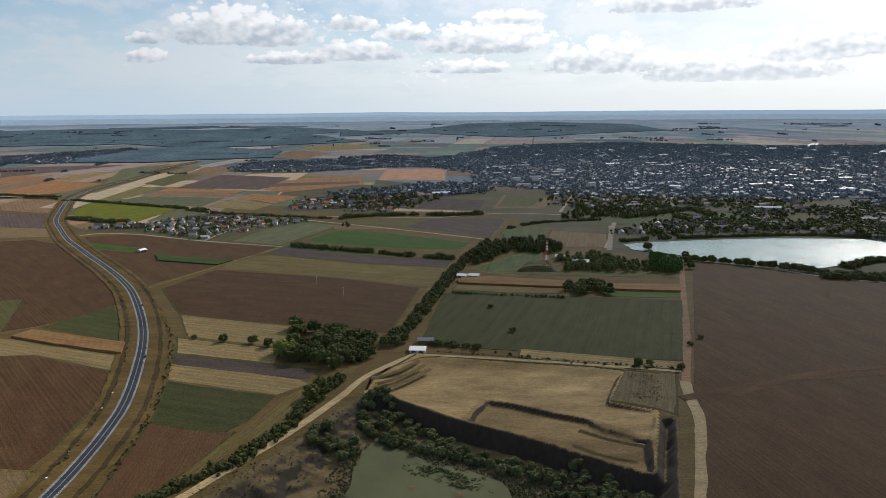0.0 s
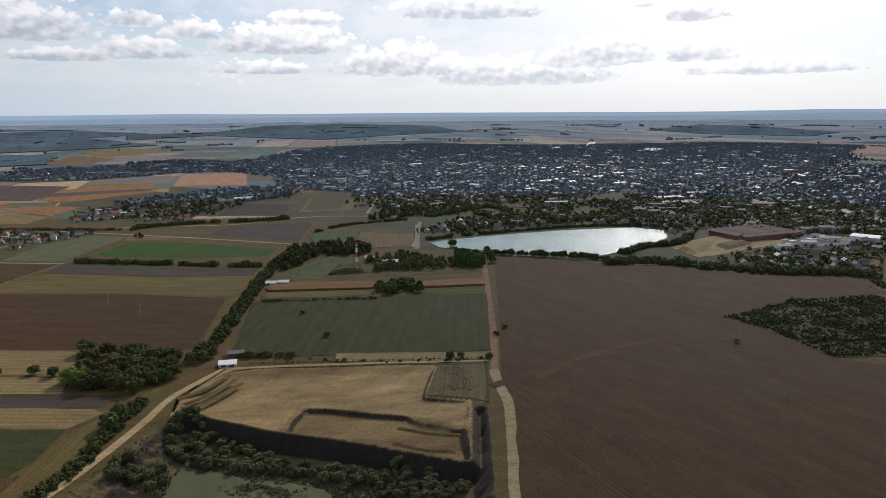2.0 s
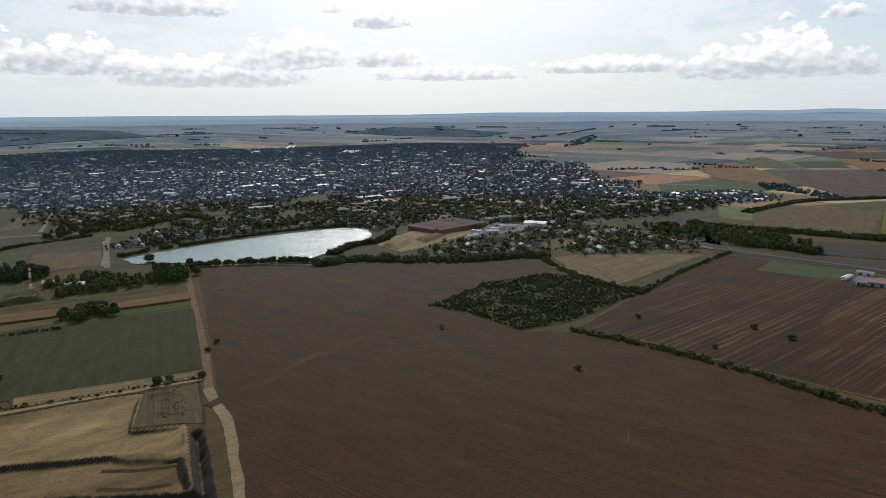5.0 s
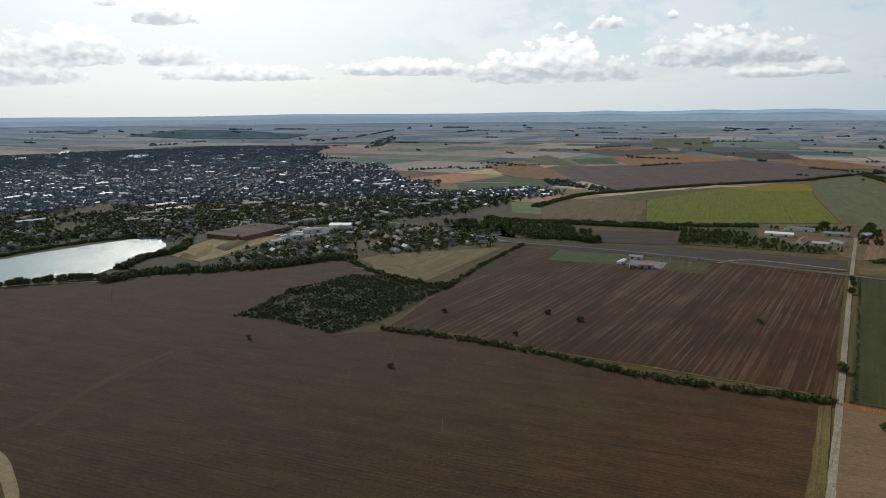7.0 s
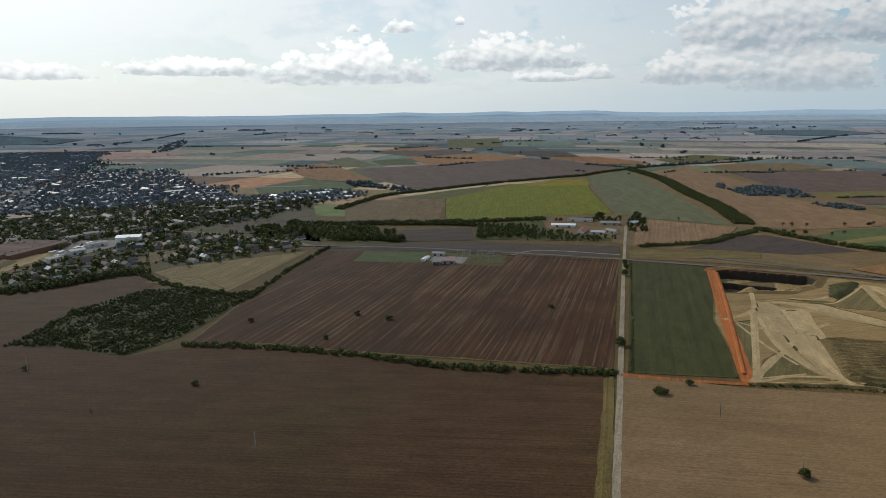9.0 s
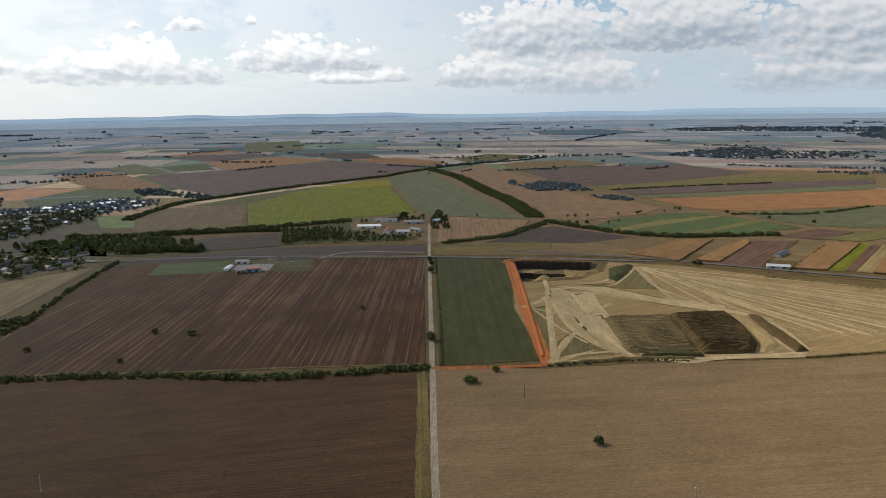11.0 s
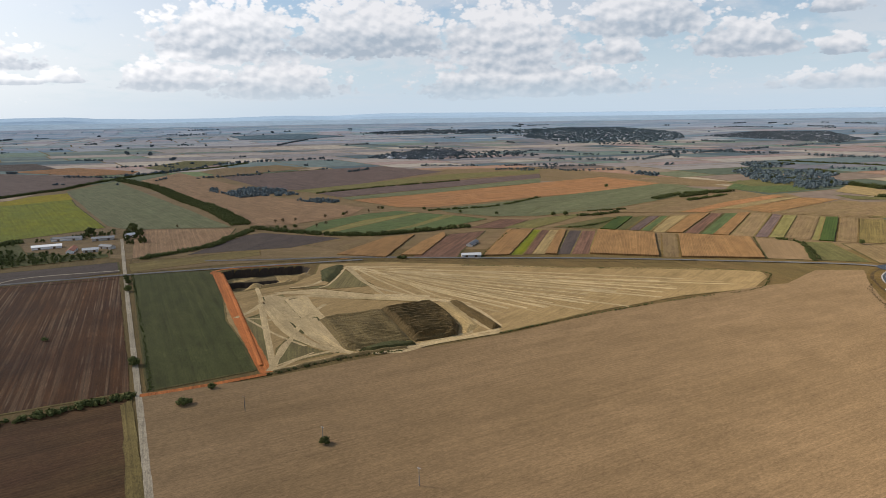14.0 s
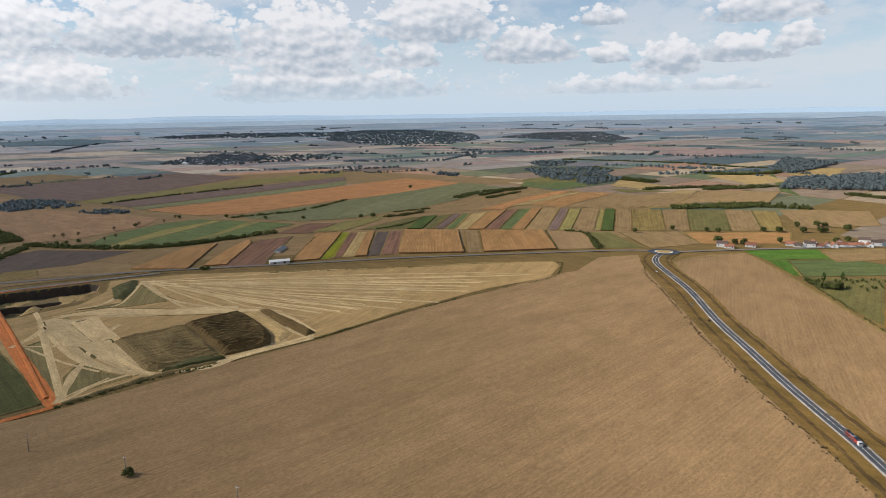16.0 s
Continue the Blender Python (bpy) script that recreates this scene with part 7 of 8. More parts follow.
def roundabout(x, y, r=17.0):
    verts, faces = [], []
    n = 40
    for i in range(n):
        a = i * 2 * math.pi / n
        for q in (r - 5, r + 5):
            verts.append((x + math.cos(a) * q, y + math.sin(a) * q, 1.2))
        faces.append((2 * i, 2 * i + 1, (2 * i + 3) % (2 * n), (2 * i + 2) % (2 * n)))
    link("roundabout", mesh_of("roundabout", verts, faces, ASPHALT), kind="structure", label="small asphalt roundabout on the main road", category="road")
    verts = [(x + math.cos(i * 2 * math.pi / n) * (r - 4.6), y + math.sin(i * 2 * math.pi / n) * (r - 4.6), 1.3) for i in range(n)]
    verts += [(x + math.cos(i * 2 * math.pi / n) * (r - 5.8), y + math.sin(i * 2 * math.pi / n) * (r - 5.8), 1.55) for i in range(n)]
    faces = [(i, (i + 1) % n, n + (i + 1) % n, n + i) for i in range(n)] + [tuple(range(n, 2 * n))]
    me = mesh_of("roundabout_island", verts, faces, STRAW, WHITE)
    for p in list(me.polygons)[:-1]:
        p.material_index = 1
    link("roundabout_island", me, kind="structure", label="round dry-grass island with a white kerb", category="traffic island")
# vegetation about the quarry and bypass
hedge("hedgerow", [(-162, 329), (-126, 371), (-104, 418), (-92, 464), (-80, 505)], 5, 10)
hedge("tree_belt", [(-48, 592), (-28, 657), (-8, 760), (14, 867), (40, 974), (58, 1023)], 6, 14, gaps=0.12)
copse("round", [(-133, 545), (-141, 632), (-121, 637), (-63, 594), (-64, 560), (-83, 525), (-113, 538)], 42, 11)
trees("light", [(-131, 556), (-128, 566), (-137, 562)], 12)
trees("round", [(-91, 483), (-95, 469), (-67, 544), (-62, 554), (-42, 583), (-50, 583), (-35, 592)], 9)
tree_row("round", [(-9, 582), (7, 579), (30, 571)], 16, 4)
tree_row("bush", [(45, 562), (90, 540), (142, 528), (184, 519)], 14, 2)
trees("round", [(164, 528), (186, 519), (155, 528)], 6)
trees("bush", [(229, 595), (214, 577), (49, 701), (64, 618), (-226, 606)], 4)
trees("round", [(-169, 592), (-197, 596), (-153, 582)], 7)
copse("round", [(29, 935), (66, 1060), (156, 1075), (180, 1010), (173, 968), (95, 992), (49, 899)], 170, 12)
copse("round", [(157, 946), (213, 967), (254, 912), (272, 898), (261, 858), (196, 857), (156, 868)], 130, 10)
copse("round", [(480, 1450), (453, 1341), (373, 1314), (303, 1321), (235, 1295), (222, 1318), (270, 1414), (350, 1460)], 240, 9)
copse("round", [(43, 1000), (108, 1066), (150, 1040), (151, 994), (99, 984), (56, 951)], 60, 9)
copse("tall", [(286, 944), (315, 903), (296, 848), (260, 852)], 110, 13)
copse("round", [(144, 792), (193, 785), (185, 749), (138, 751)], 22, 9)
hedge("hedgerow", [(10, 760), (72, 748), (133, 736)], 3, 3)
hedge("tree_belt", [(-228, 1049), (-111, 1000), (-35, 965), (12, 947)], 7, 10)
hedge("tree_belt", [(-191, 1344), (-93, 1369), (18, 1363), (75, 1376)], 8, 14)
hedge("hedgerow", [(115, 1202), (182, 1262), (292, 1290)], 5, 10)
copse("round", [(-188, 1235), (-160, 1233), (-164, 1259), (-190, 1260)], 7, 7)
hedge("hedgerow", [(-600, 1530), (-468, 1422), (-292, 1357), (-189, 1329)], 5, 12)
hedge("hedgerow", [(-1220, 1700), (-1000, 1710), (-890, 1650)], 4, 8)
# lake banks
tree_row("round", [(333, 928), (395, 893), (474, 838)], 34, 8)
hedge("tree_belt", [(467, 824), (529, 806), (561, 770), (632, 712), (705, 682), (733, 653)], 9, 22)
hedge("tree_belt", [(519, 873), (576, 909), (633, 915), (690, 963)], 8, 14)
hedge("tree_belt", [(281, 1070), (341, 1087), (425, 1100), (514, 1109), (604, 1107), (703, 1071)], 6, 10)
trees("round", [(335, 946), (325, 906), (319, 876), (300, 1001)], 10)
hedge("tree_belt", [(449, 1315), (535, 1204), (596, 1184), (699, 1165)], 9, 25)
hedge("tree_belt", [(348, 1316), (496, 1412), (519, 1339)], 9, 20)
# scrub and woods beyond the ploughed field
copse("round", [(1066, 723), (1123, 653), (1136, 522), (1095, 441), (1020, 411), (1006, 504), (1026, 641)], 260, 11)
hedge("hedgerow", [(496, 405), (511, 328), (514, 242), (510, 161), (531, 35)], 4.5, 8, gaps=-0.1)
hedge("hedgerow", [(656, 445), (791, 473), (949, 495)], 4, 7)
hedge("hedgerow", [(718, 645), (684, 574), (665, 488), (675, 450)], 4, 9)
hedge("hedgerow", [(973, 45), (698, 29), (539, 21)], 1.3, 3)
hedge("tree_belt", [(1159, 679), (1173, 562), (1214, 398), (1217, 333)], 7, 16)
copse("round", [(1082, 295), (1219, 323), (1231, 221), (1125, 212)], 150, 8)
copse("round", [(1278, 256), (1380, 82), (1343, 80), (1310, 182)], 40, 7)
copse("round", [(1353, 70), (1375, 38), (1217, 30), (1209, 60)], 45, 8)
trees("bare", [(1336, -196), (1333, -209), (1339, -235), (1361, -298), (1387, -348), (1361, -21)], 9)
trees("bush", [(621, 261), (627, 298)], 5)
trees("bush", [(548, 293), (708, 112), (576, 390), (419, 338), (524, -21), (579, 454), (408, 493)], 3.5)
trees("round", [(880, 47), (924, 48), (948, 51), (603, 34)], 7)
trees("bush", [(500, 1), (501, -3), (400, -79)], 5)
# trees along the strips
trees("round", [(1382, -340), (1269, -221), (1271, -203), (1272, -189), (1440, -440), (1384, -516), (1303, -565), (1249, -621)], 6)
trees("bare", [(1435, -430), (1250, -256), (1273, -279), (1396, -396)], 9)
trees("round", [(1570, -1110), (1181, -711), (1171, -733)], 8)
hedge("hedgerow", [(1200, -807), (1194, -862), (1192, -890)], 4, 6)
trees("round", [(708, -955), (635, -1049), (616, -1052), (572, -1114), (680, -1019)], 7)
copse("round", [(840, -1270), (780, -1350), (630, -1430), (660, -1470), (780, -1400)], 40, 10)
hedge("tree_belt", [(1370, 680), (1620, 680), (1780, 600), (1990, 490), (2210, 330), (2300, 260), (2470, 200), (2690, 80)], 6, 20, gaps=0.02)
hedge("tree_belt", [(2690, 80), (2870, -70), (3000, -230), (3190, -360)], 5, 22, gaps=0.1)
hedge("tree_belt", [(2550, 120), (2230, 20), (1850, -50), (1620, -100), (1360, -134)], 7, 34, gaps=0.0)
hedge("hedgerow", [(1085, 35), (1134, -56), (1194, -95), (1271, -142)], 5, 14, gaps=0.0)
hedge("hedgerow", [(1299, -151), (1245, -189), (1163, -254), (1125, -338), (1127, -422), (1132, -501)], 6, 16, gaps=0.1)
hedge("hedgerow", [(1367, -521), (1360, -670), (1460, -840)], 4, 8, gaps=0.1)
hedge("hedgerow", [(1820, -380), (1890, -580), (1950, -840)], 4, 10, gaps=0.2)
hedge("hedgerow", [(2530, -200), (2570, -350), (2630, -570)], 3, 8, gaps=0.05)
hedge("tree_belt", [(1290, -1040), (1340, -1150), (1350, -1290)], 6, 18, gaps=0.15)
hedge("tree_belt", [(830, -1250), (800, -1310), (750, -1350), (740, -1430)], 8, 22, gaps=0.1)
hedge("tree_belt", [(980, -1610), (950, -1670), (910, -1760)], 8, 24, gaps=0.1)
hedge("tree_belt", [(1160, -747), (1149, -792), (1164, -850)], 5, 12, gaps=0.05)
hedge("hedgerow", [(1042, -657), (1042, -705), (1095, -807)], 3, 6, gaps=0.0)
hedge("hedgerow", [(798, -885), (758, -888), (658, -798)], 4, 6, gaps=0.1)
hedge("tree_belt", [(1169, 570), (1218, 463), (1263, 343), (1323, 228)], 7, 16, gaps=0.02)
hedge("tree_belt", [(1030, 503), (1043, 457), (1036, 413)], 9, 24, gaps=0.0)
hedge("hedgerow", [(-880, 1660), (-700, 1570), (-500, 1470)], 5, 14, gaps=0.05)
hedge("hedgerow", [(-1140, 1790), (-1040, 1750), (-960, 1730)], 5, 14, gaps=0.0)
hedge("tree_belt", [(-730, 1360), (-638, 1311), (-602, 1310)], 7, 20, gaps=0.1)
hedge("hedgerow", [(762, -899), (683, -832), (656, -807)], 3, 4)
copse("round", [(367, -828), (306, -888), (284, -827), (327, -808)], 30, 4)
hedge("hedgerow", [(362, -817), (287, -738), (231, -680)], 2, 3)
hedge("hedgerow", [(866, -403), (1042, -539), (1070, -576)], 2, 3)
trees("bush", [(918, -303), (914, -308)], 5)
hedge("hedgerow", [(535, -64), (547, -132), (545, -177)], 2, 3)
hedge("hedgerow", [(553, -278), (570, -398), (577, -506), (576, -610), (603, -659), (639, -684), (694, -606), (760, -486), (839, -363)], 1.6, 3)
# quarry floor
copse("willow", [(-59, 462), (-44, 485), (-10, 435), (22, 406), (70, 374), (57, 371), (-2, 403), (-32, 419), (-59, 436)], 75, 6)
copse("willow", [(-92, 401), (-84, 424), (-62, 426), (-53, 410), (-65, 395)], 16, 6)
copse("willow", [(57, 373), (79, 385), (105, 366), (114, 354), (104, 340), (66, 349)], 48, 4.5)
thicket("pond_reeds", [(-73, 365), (-65, 397), (-50, 419), (-48, 435), (-10, 411), (32, 389), (70, 375), (99, 356), (88, 314), (32, 315), (38, 369), (14, 384), (-9, 395), (-32, 417), (-44, 425), (-53, 412), (-58, 347), (-65, 316)], 1800, 1.8, REED, "olive and straw reeds round the quarry pond")
thicket("pond_reeds", [(-29, 395), (-17, 397), (11, 381), (35, 368), (31, 359), (0, 370), (-22, 385)], 500, 2.2, WILLOW, "grey-green reeds standing in the pond")
thicket("pond_reeds", [(30, 346), (48, 359), (82, 355), (91, 339), (77, 334), (35, 335)], 500, 2.0, REED, "straw-coloured reeds on the pond shore")
thicket("bank_grass", [(-67, 361), (-47, 386), (-39, 371), (-30, 347), (-23, 336), (-61, 337)], 700, 1.2, REED, "dry grass on the quarry bank")
thicket("bank_weeds", [(-140, 344), (-109, 392), (-85, 432), (-59, 468), (-34, 448), (-65, 400), (-86, 367), (-103, 322)], 380, 1.1, REED, "dry weeds on the quarry banks")
thicket("reeds", [(21, 379), (70, 375), (92, 356), (62, 324), (33, 325), (30, 363)], 500, 2.4, WILLOW, "tall grey reeds in shallow quarry water")
# ditches of the bypass
hedge("ditch_growth", [(-589, 1107), (-524, 1017), (-437, 903), (-363, 808), (-308, 722), (-264, 641), (-242, 591), (-218, 522), (-207, 477), (-196, 421), (-189, 377), (-184, 329)], 1.5, 5, SHRUB, "dark weeds in the bypass ditch", 0.0)
hedge("ditch_growth", [(-409, 827), (-358, 746), (-315, 670), (-279, 591), (-255, 522), (-243, 474), (-231, 418), (-222, 361), (-217, 327)], 1.5, 5, SHRUB, "dark weeds in the bypass ditch", 0.0)
hedge("ditch_growth", [(557, -783), (520, -722), (452, -660), (321, -537), (235, -463), (184, -423), (145, -393), (117, -369)], 1.3, 5, DRY, "withered weeds in the bypass ditch", 0.0)
hedge("ditch_growth", [(515, -868), (529, -808), (510, -762), (416, -670), (319, -580), (227, -495), (166, -443), (135, -418), (107, -393)], 1.3, 5, DRY, "withered weeds in the bypass ditch", 0.0)
hedge("verge_weeds", [(946, 503), (963, 352), (964, 214), (956, 63)], 1, 2.5, SHRUB, "low weeds along the main road")
hedge("verge_weeds", [(972, -138), (942, -232), (865, -377), (788, -526), (705, -662)], 1.2, 3, DRY, "low weeds along the main road")
hedge("track_weeds", [(-12, 567), (54, 552), (121, 536), (185, 522)], 1.5, 3, SHRUB, "low weeds along the quarry track")
copse("round", [(1189, 239), (1195, 166), (1166, 138), (1149, 118), (1160, 76), (1117, 75), (1092, 215)], 110, 6)
trees("round", [(1355, 121), (1386, 56), (1372, 52)], 13)
trees("round", [(363, -816), (355, -809), (349, -808), (341, -800), (335, -799), (331, -803), (326, -802), (325, -810)], 7)
trees("tall", [(351, -830), (339, -851)], 10)
trees("round", [(524, -1149), (505, -1169), (499, -1175), (449, -1095), (442, -1117), (567, -969), (545, -979), (532, -980), (505, -1036)], 9)
thicket("plot_weeds", [(143, 514), (168, 511), (152, 458), (134, 465)], 260, 0.9, SHRUB, "dark weeds over a rough earth plot")
# hedges and woods in the middle distance
hedge("tree_belt", [(850, -1270), (820, -1310), (770, -1370), (690, -1410), (640, -1430)], 8, 12)
hedge("tree_belt", [(1270, -2040), (1160, -2030), (1090, -2140), (1120, -2350), (1130, -2470)], 8, 26)
hedge("tree_belt", [(1090, -1510), (1020, -1650), (930, -1740), (870, -1820)], 7, 16)
hedge("tree_belt", [(1300, -1130), (1320, -1200), (1340, -1320)], 6, 14)
hedge("tree_belt", [(1800, -1810), (1520, -1680), (1340, -1690), (1200, -1680)], 9, 40)
hedge("tree_belt", [(1920, -2010), (1910, -2140)], 8, 40)
hedge("tree_belt", [(1670, -1990), (1530, -1910)], 8, 30)
hedge("tree_belt", [(2040, -2250), (1790, -2320), (1520, -2370), (1310, -2320), (1120, -2350)], 6, 14)
hedge("tree_belt", [(690, -1730), (610, -1710), (530, -1730)], 7, 20)
hedge("tree_belt", [(1240, -1100), (1280, -1240)], 5, 10)
trees("round", [(557, -1198), (534, -1221), (525, -1231), (549, -1123), (485, -1222)], 9)
# villages, town, farms
village([(-669, 1239), (-618, 1218), (-522, 1214), (-385, 1119), (-314, 1260), (-233, 1269), (-263, 1348), (-440, 1404), (-505, 1361), (-553, 1265), (-616, 1288)], 8)
village([(-340, 1460), (-320, 1660), (-200, 1720), (-110, 1690), (-108, 1418), (-168, 1438)], 12)
village([(262, 1103), (371, 1179), (500, 1177), (529, 1191), (432, 1233), (308, 1169)], -15)
town(TOWN_EDGE, 14)
town([(1030, 1420), (1150, 1270), (1280, 1070), (1410, 1110), (1530, 980), (1590, 900), (1410, 800), (1210, 910), (1068, 824), (993, 883), (797, 1024)], -25)
town([(762, 784), (959, 852), (994, 703), (1052, 588), (964, 537), (800, 631), (784, 695), (727, 682), (593, 760), (702, 818)], -25)
town([(1270, 1220), (1520, 1440), (1740, 1210), (1560, 1090)], -25)
town([(-800, 2590), (-670, 2930), (-330, 2830), (-180, 2630), (-440, 2450), (-670, 2430)], 10, 60, 26)
town([(1046, 1019), (1540, 1490), (2280, 1880), (1730, 1330), (1500, 1060), (1500, 960), (1620, 810), (1700, 780), (1620, 740), (1450, 780), (1300, 780), (1140, 784), (1088, 848), (973, 806), (943, 922)], -25)
forest("far_wood", [(1770, -1740), (1660, -1960), (1290, -1670), (1270, -1500), (1510, -1570)], 420, 11)
forest("far_wood", [(1150, -2260), (1370, -2810), (1120, -2690), (1060, -2400), (1040, -2180)], 700, 14)
forest("far_wood", [(860, -1750), (960, -2010), (830, -2320), (620, -2260), (530, -1940), (750, -1800)], 1100, 13)
forest("far_wood", [(-5510, 6360), (-7820, 12550), (-5250, 13650), (-1830, 10310), (-1010, 5680), (-2020, 5220), (-2830, 4510)], 900, 16)
crowns("far_wood", [(5230, -2850), (7190, -4080), (8020, -4940), (7470, -5520), (5160, -4430), (4130, -3610), (3720, -2950), (3950, -2530)], 3000, 11, "wide dark wood on the open plain")
crowns("far_wood", [(1980, -1980), (2030, -2140), (1890, -2130), (1810, -1970), (1860, -1920)], 120, 9, "dark grove among distant fields")
crowns("far_wood", [(1790, -1780), (1810, -1890), (1560, -1730), (1450, -1720), (1410, -1640), (1550, -1610)], 160, 9, "dark grove among distant fields")
crowns("far_wood", [(1860, -1420), (1920, -1490), (1810, -1480), (1760, -1430)], 50, 8, "dark grove among distant fields")
crowns("far_wood", [(1560, -1840), (1610, -1950), (1510, -1900), (1480, -1830)], 50, 8, "dark grove among distant fields")
crowns("far_wood", [(1950, -150), (2070, -240), (1970, -310), (1810, -330), (1820, -260), (1820, -180)], 220, 7, "low green shrubs in a brown field")
crowns("far_wood", [(1690, -290), (1710, -360), (1600, -390), (1610, -340)], 50, 6, "low green shrubs in a brown field")
crowns("far_wood", [(2020, -120), (2100, -140), (2030, -150), (1970, -140)], 30, 6, "low green shrubs in a brown field")
crowns("far_wood", [(7820, -2150), (8560, -3080), (7660, -4450), (6020, -3490), (6600, -2700), (7040, -2190)], 1100, 12, "distant wood of dense dark trees")
crowns("far_wood", [(4320, -3980), (4870, -5040), (4490, -5460), (3240, -4240), (2880, -3620), (3480, -3790)], 350, 10, "trees of a distant village")
crowns("far_wood", [(3200, -900), (3740, -1260), (4000, -1610), (3420, -1570), (3380, -1820), (2890, -1670), (2910, -1330), (2910, -1040)], 420, 8, "trees of a distant village")
crowns("far_wood", [(3270, 2780), (4010, 3320), (5430, 4230), (4740, 3660), (3460, 2790)], 160, 9, "trees along the railway")
crowns("far_wood", [(1810, 880), (2000, 950), (1890, 800), (1770, 640), (1700, 640), (1800, 790)], 120, 7, "trees along the motorway fields")
far_row([(2690, -1560), (2510, -1690), (2400, -1860), (2570, -2130), (2630, -2320), (2720, -2770), (2880, -3400)], 26)
far_row([(2830, -2090), (2700, -2450), (2390, -2600), (2060, -2640), (1770, -2750), (1460, -2790)], 24)
far_row([(1690, -2100), (1540, -2140), (1360, -2140)], 18)
far_row([(1310, -1890), (1240, -2010), (1160, -2220)], 16)
far_row([(2680, 110), (2770, 20), (2850, -70), (3160, -260), (3250, -420), (3290, -810)], 22)
far_row([(5030, -790), (5620, -1020), (6420, -1380)], 18)
far_row([(4120, 4060), (4910, 4270), (7240, 5630)], 16)
scattered_rows()
town([(4320, -3980), (4870, -5040), (4490, -5460), (3240, -4240), (2940, -3690), (3560, -3870)], 10, 60, 30)
town([(3230, -940), (3520, -1190), (3780, -1520), (3250, -1460), (2930, -1130)], 10, 60, 24)
town([(300, 1130), (420, 1140), (560, 1150), (720, 1110), (864, 1111), (1000, 1300), (1010, 1420), (620, 1400), (500, 1290), (380, 1215)], -15, 42, 18)
town([(-1900, 3010), (-2170, 3450), (-2060, 3750), (-1870, 4250), (-1730, 3950), (-1680, 3200), (-1580, 2920)], 10, 60, 26)
town([(-720, 2460), (-810, 2890), (-500, 3040), (0, 3090), (0, 2620), (-240, 2570), (-450, 2440)], 10, 60, 24)
town([(659, 1090), (940, 1530), (990, 1380), (929, 1117), (947, 974), (954, 920), (839, 908), (791, 1022), (747, 1065), (675, 988)], -20, 46, 18)
berm("rubble_bank", [(490, 535), (522, 539), (569, 540)], 1.2, 3.5, CONCRETE, "pale broken bank running through the scrub")
town([(1240, 1580), (1780, 1890), (2180, 2070), (2300, 2010), (1670, 1390), (1590, 1390), (1330, 1360), (1180, 1190), (1140, 1300), (1110, 1400)], -20, 80, 26)
thicket("scrub_bushes", [(455, 555), (550, 590), (648, 580), (664, 540), (660, 490), (668, 450), (611, 442), (518, 432), (464, 445), (465, 517)], 420, 5.5, LEAF, "taller dark bushes in the scrub")
town([(-270, 1750), (-240, 1560), (-200, 1490), (-76, 1494), (-20, 1650), (120, 1790), (80, 1990), (-70, 1960), (-200, 1830)], 12, 48, 18)
thicket("scrub_shrubs", [(448, 562), (555, 595), (654, 586), (672, 543), (667, 487), (674, 446), (611, 438), (518, 428), (460, 441), (461, 517)], 3600, 3.0, SHRUB, "dense green scrub of low thorn bushes")
hall("barn", -22, 568, -4, 13, 10, 2.6, 1.6, PLASTER, ROOFWHITE, "low white farm barn beside the quarry lane")
hall("shed", -16, 590, -4, 13, 7, 3, 1.5, BRICKRED, ROOFGREY, "dark farm shed among trees")
hall("white_hall", 184, 912, -19, 21, 10, 4, 2, WHITEWALL, ROOFWHITE, "white flat hall among trees")
hall("shed", 162, 944, -24, 12, 9, 4, 2, PLASTER, ROOFMETAL, "grey tin-roofed shed by the mast")
hall("polytunnel", 24, 840, -20, 12, 8, 2.5, 1.8, WHITEWALL, ROOFWHITE, "white polytunnel beside the field path")
hall("polytunnel", 38, 836, -14, 12, 8, 2.5, 1.8, WHITEWALL, ROOFWHITE, "white polytunnel beside the field path")
hall("shed", -447, 1018, 53, 10, 8, 3, 1.6, PLASTER, ROOFWHITE, "pale tin shed in open fields")
hall("hut", -87, 546, 45, 6, 6, 3, 1.6, PLASTER, ROOFMETAL, "grey hut hidden in the copse")
hall("stable", 1246, 176, -85, 42, 14, 4, 2.2, WHITEWALL, ROOFWHITE, "long white farm stable")
hall("stable", 1318, 155, -94, 46, 14, 4, 2.2, WHITEWALL, ROOFGREY, "long farm stable under grey sheets")
hall("stable", 1292, 98, -88, 34, 14, 4, 2.2, PLASTER, ROOFGREY, "long farm stable under grey sheets")
hall("farm_store", 1196, 136, -5, 37, 10, 4, 3, WHITEWALL, ROOFRED, "small farm store with a red roof")
hall("farm_store", 1182, 109, -90, 22, 10, 4, 2.4, PLASTER, ROOFMETAL, "grey tin-roofed farm store")
hall("farm_store", 1202, 87, -137, 26, 10, 4, 2.4, PLASTER, ROOFGREY, "grey farm store by the gravel road")
hall("farm_store", 1303, 56, -48, 15, 12, 4, 3, WHITEWALL, ROOFMETAL, "bright tin-roofed farm house")
hall("warehouse", 926, 848, -58, 38, 30, 8, 2, WHITEWALL, ROOFWHITE, "wide white warehouse beside the factory")
hall("warehouse", 811, 844, -18, 23, 14, 6, 2, WHITEWALL, ROOFGREY, "pale workshop in the concrete yard")
hall("warehouse", 868, 862, -21, 30, 12, 6, 2, WHITEWALL, ROOFGREY, "pale workshop in the concrete yard")
hall("warehouse", 755, 832, -3, 22, 12, 6, 2, WHITEWALL, ROOFGREY, "pale workshop in the concrete yard")
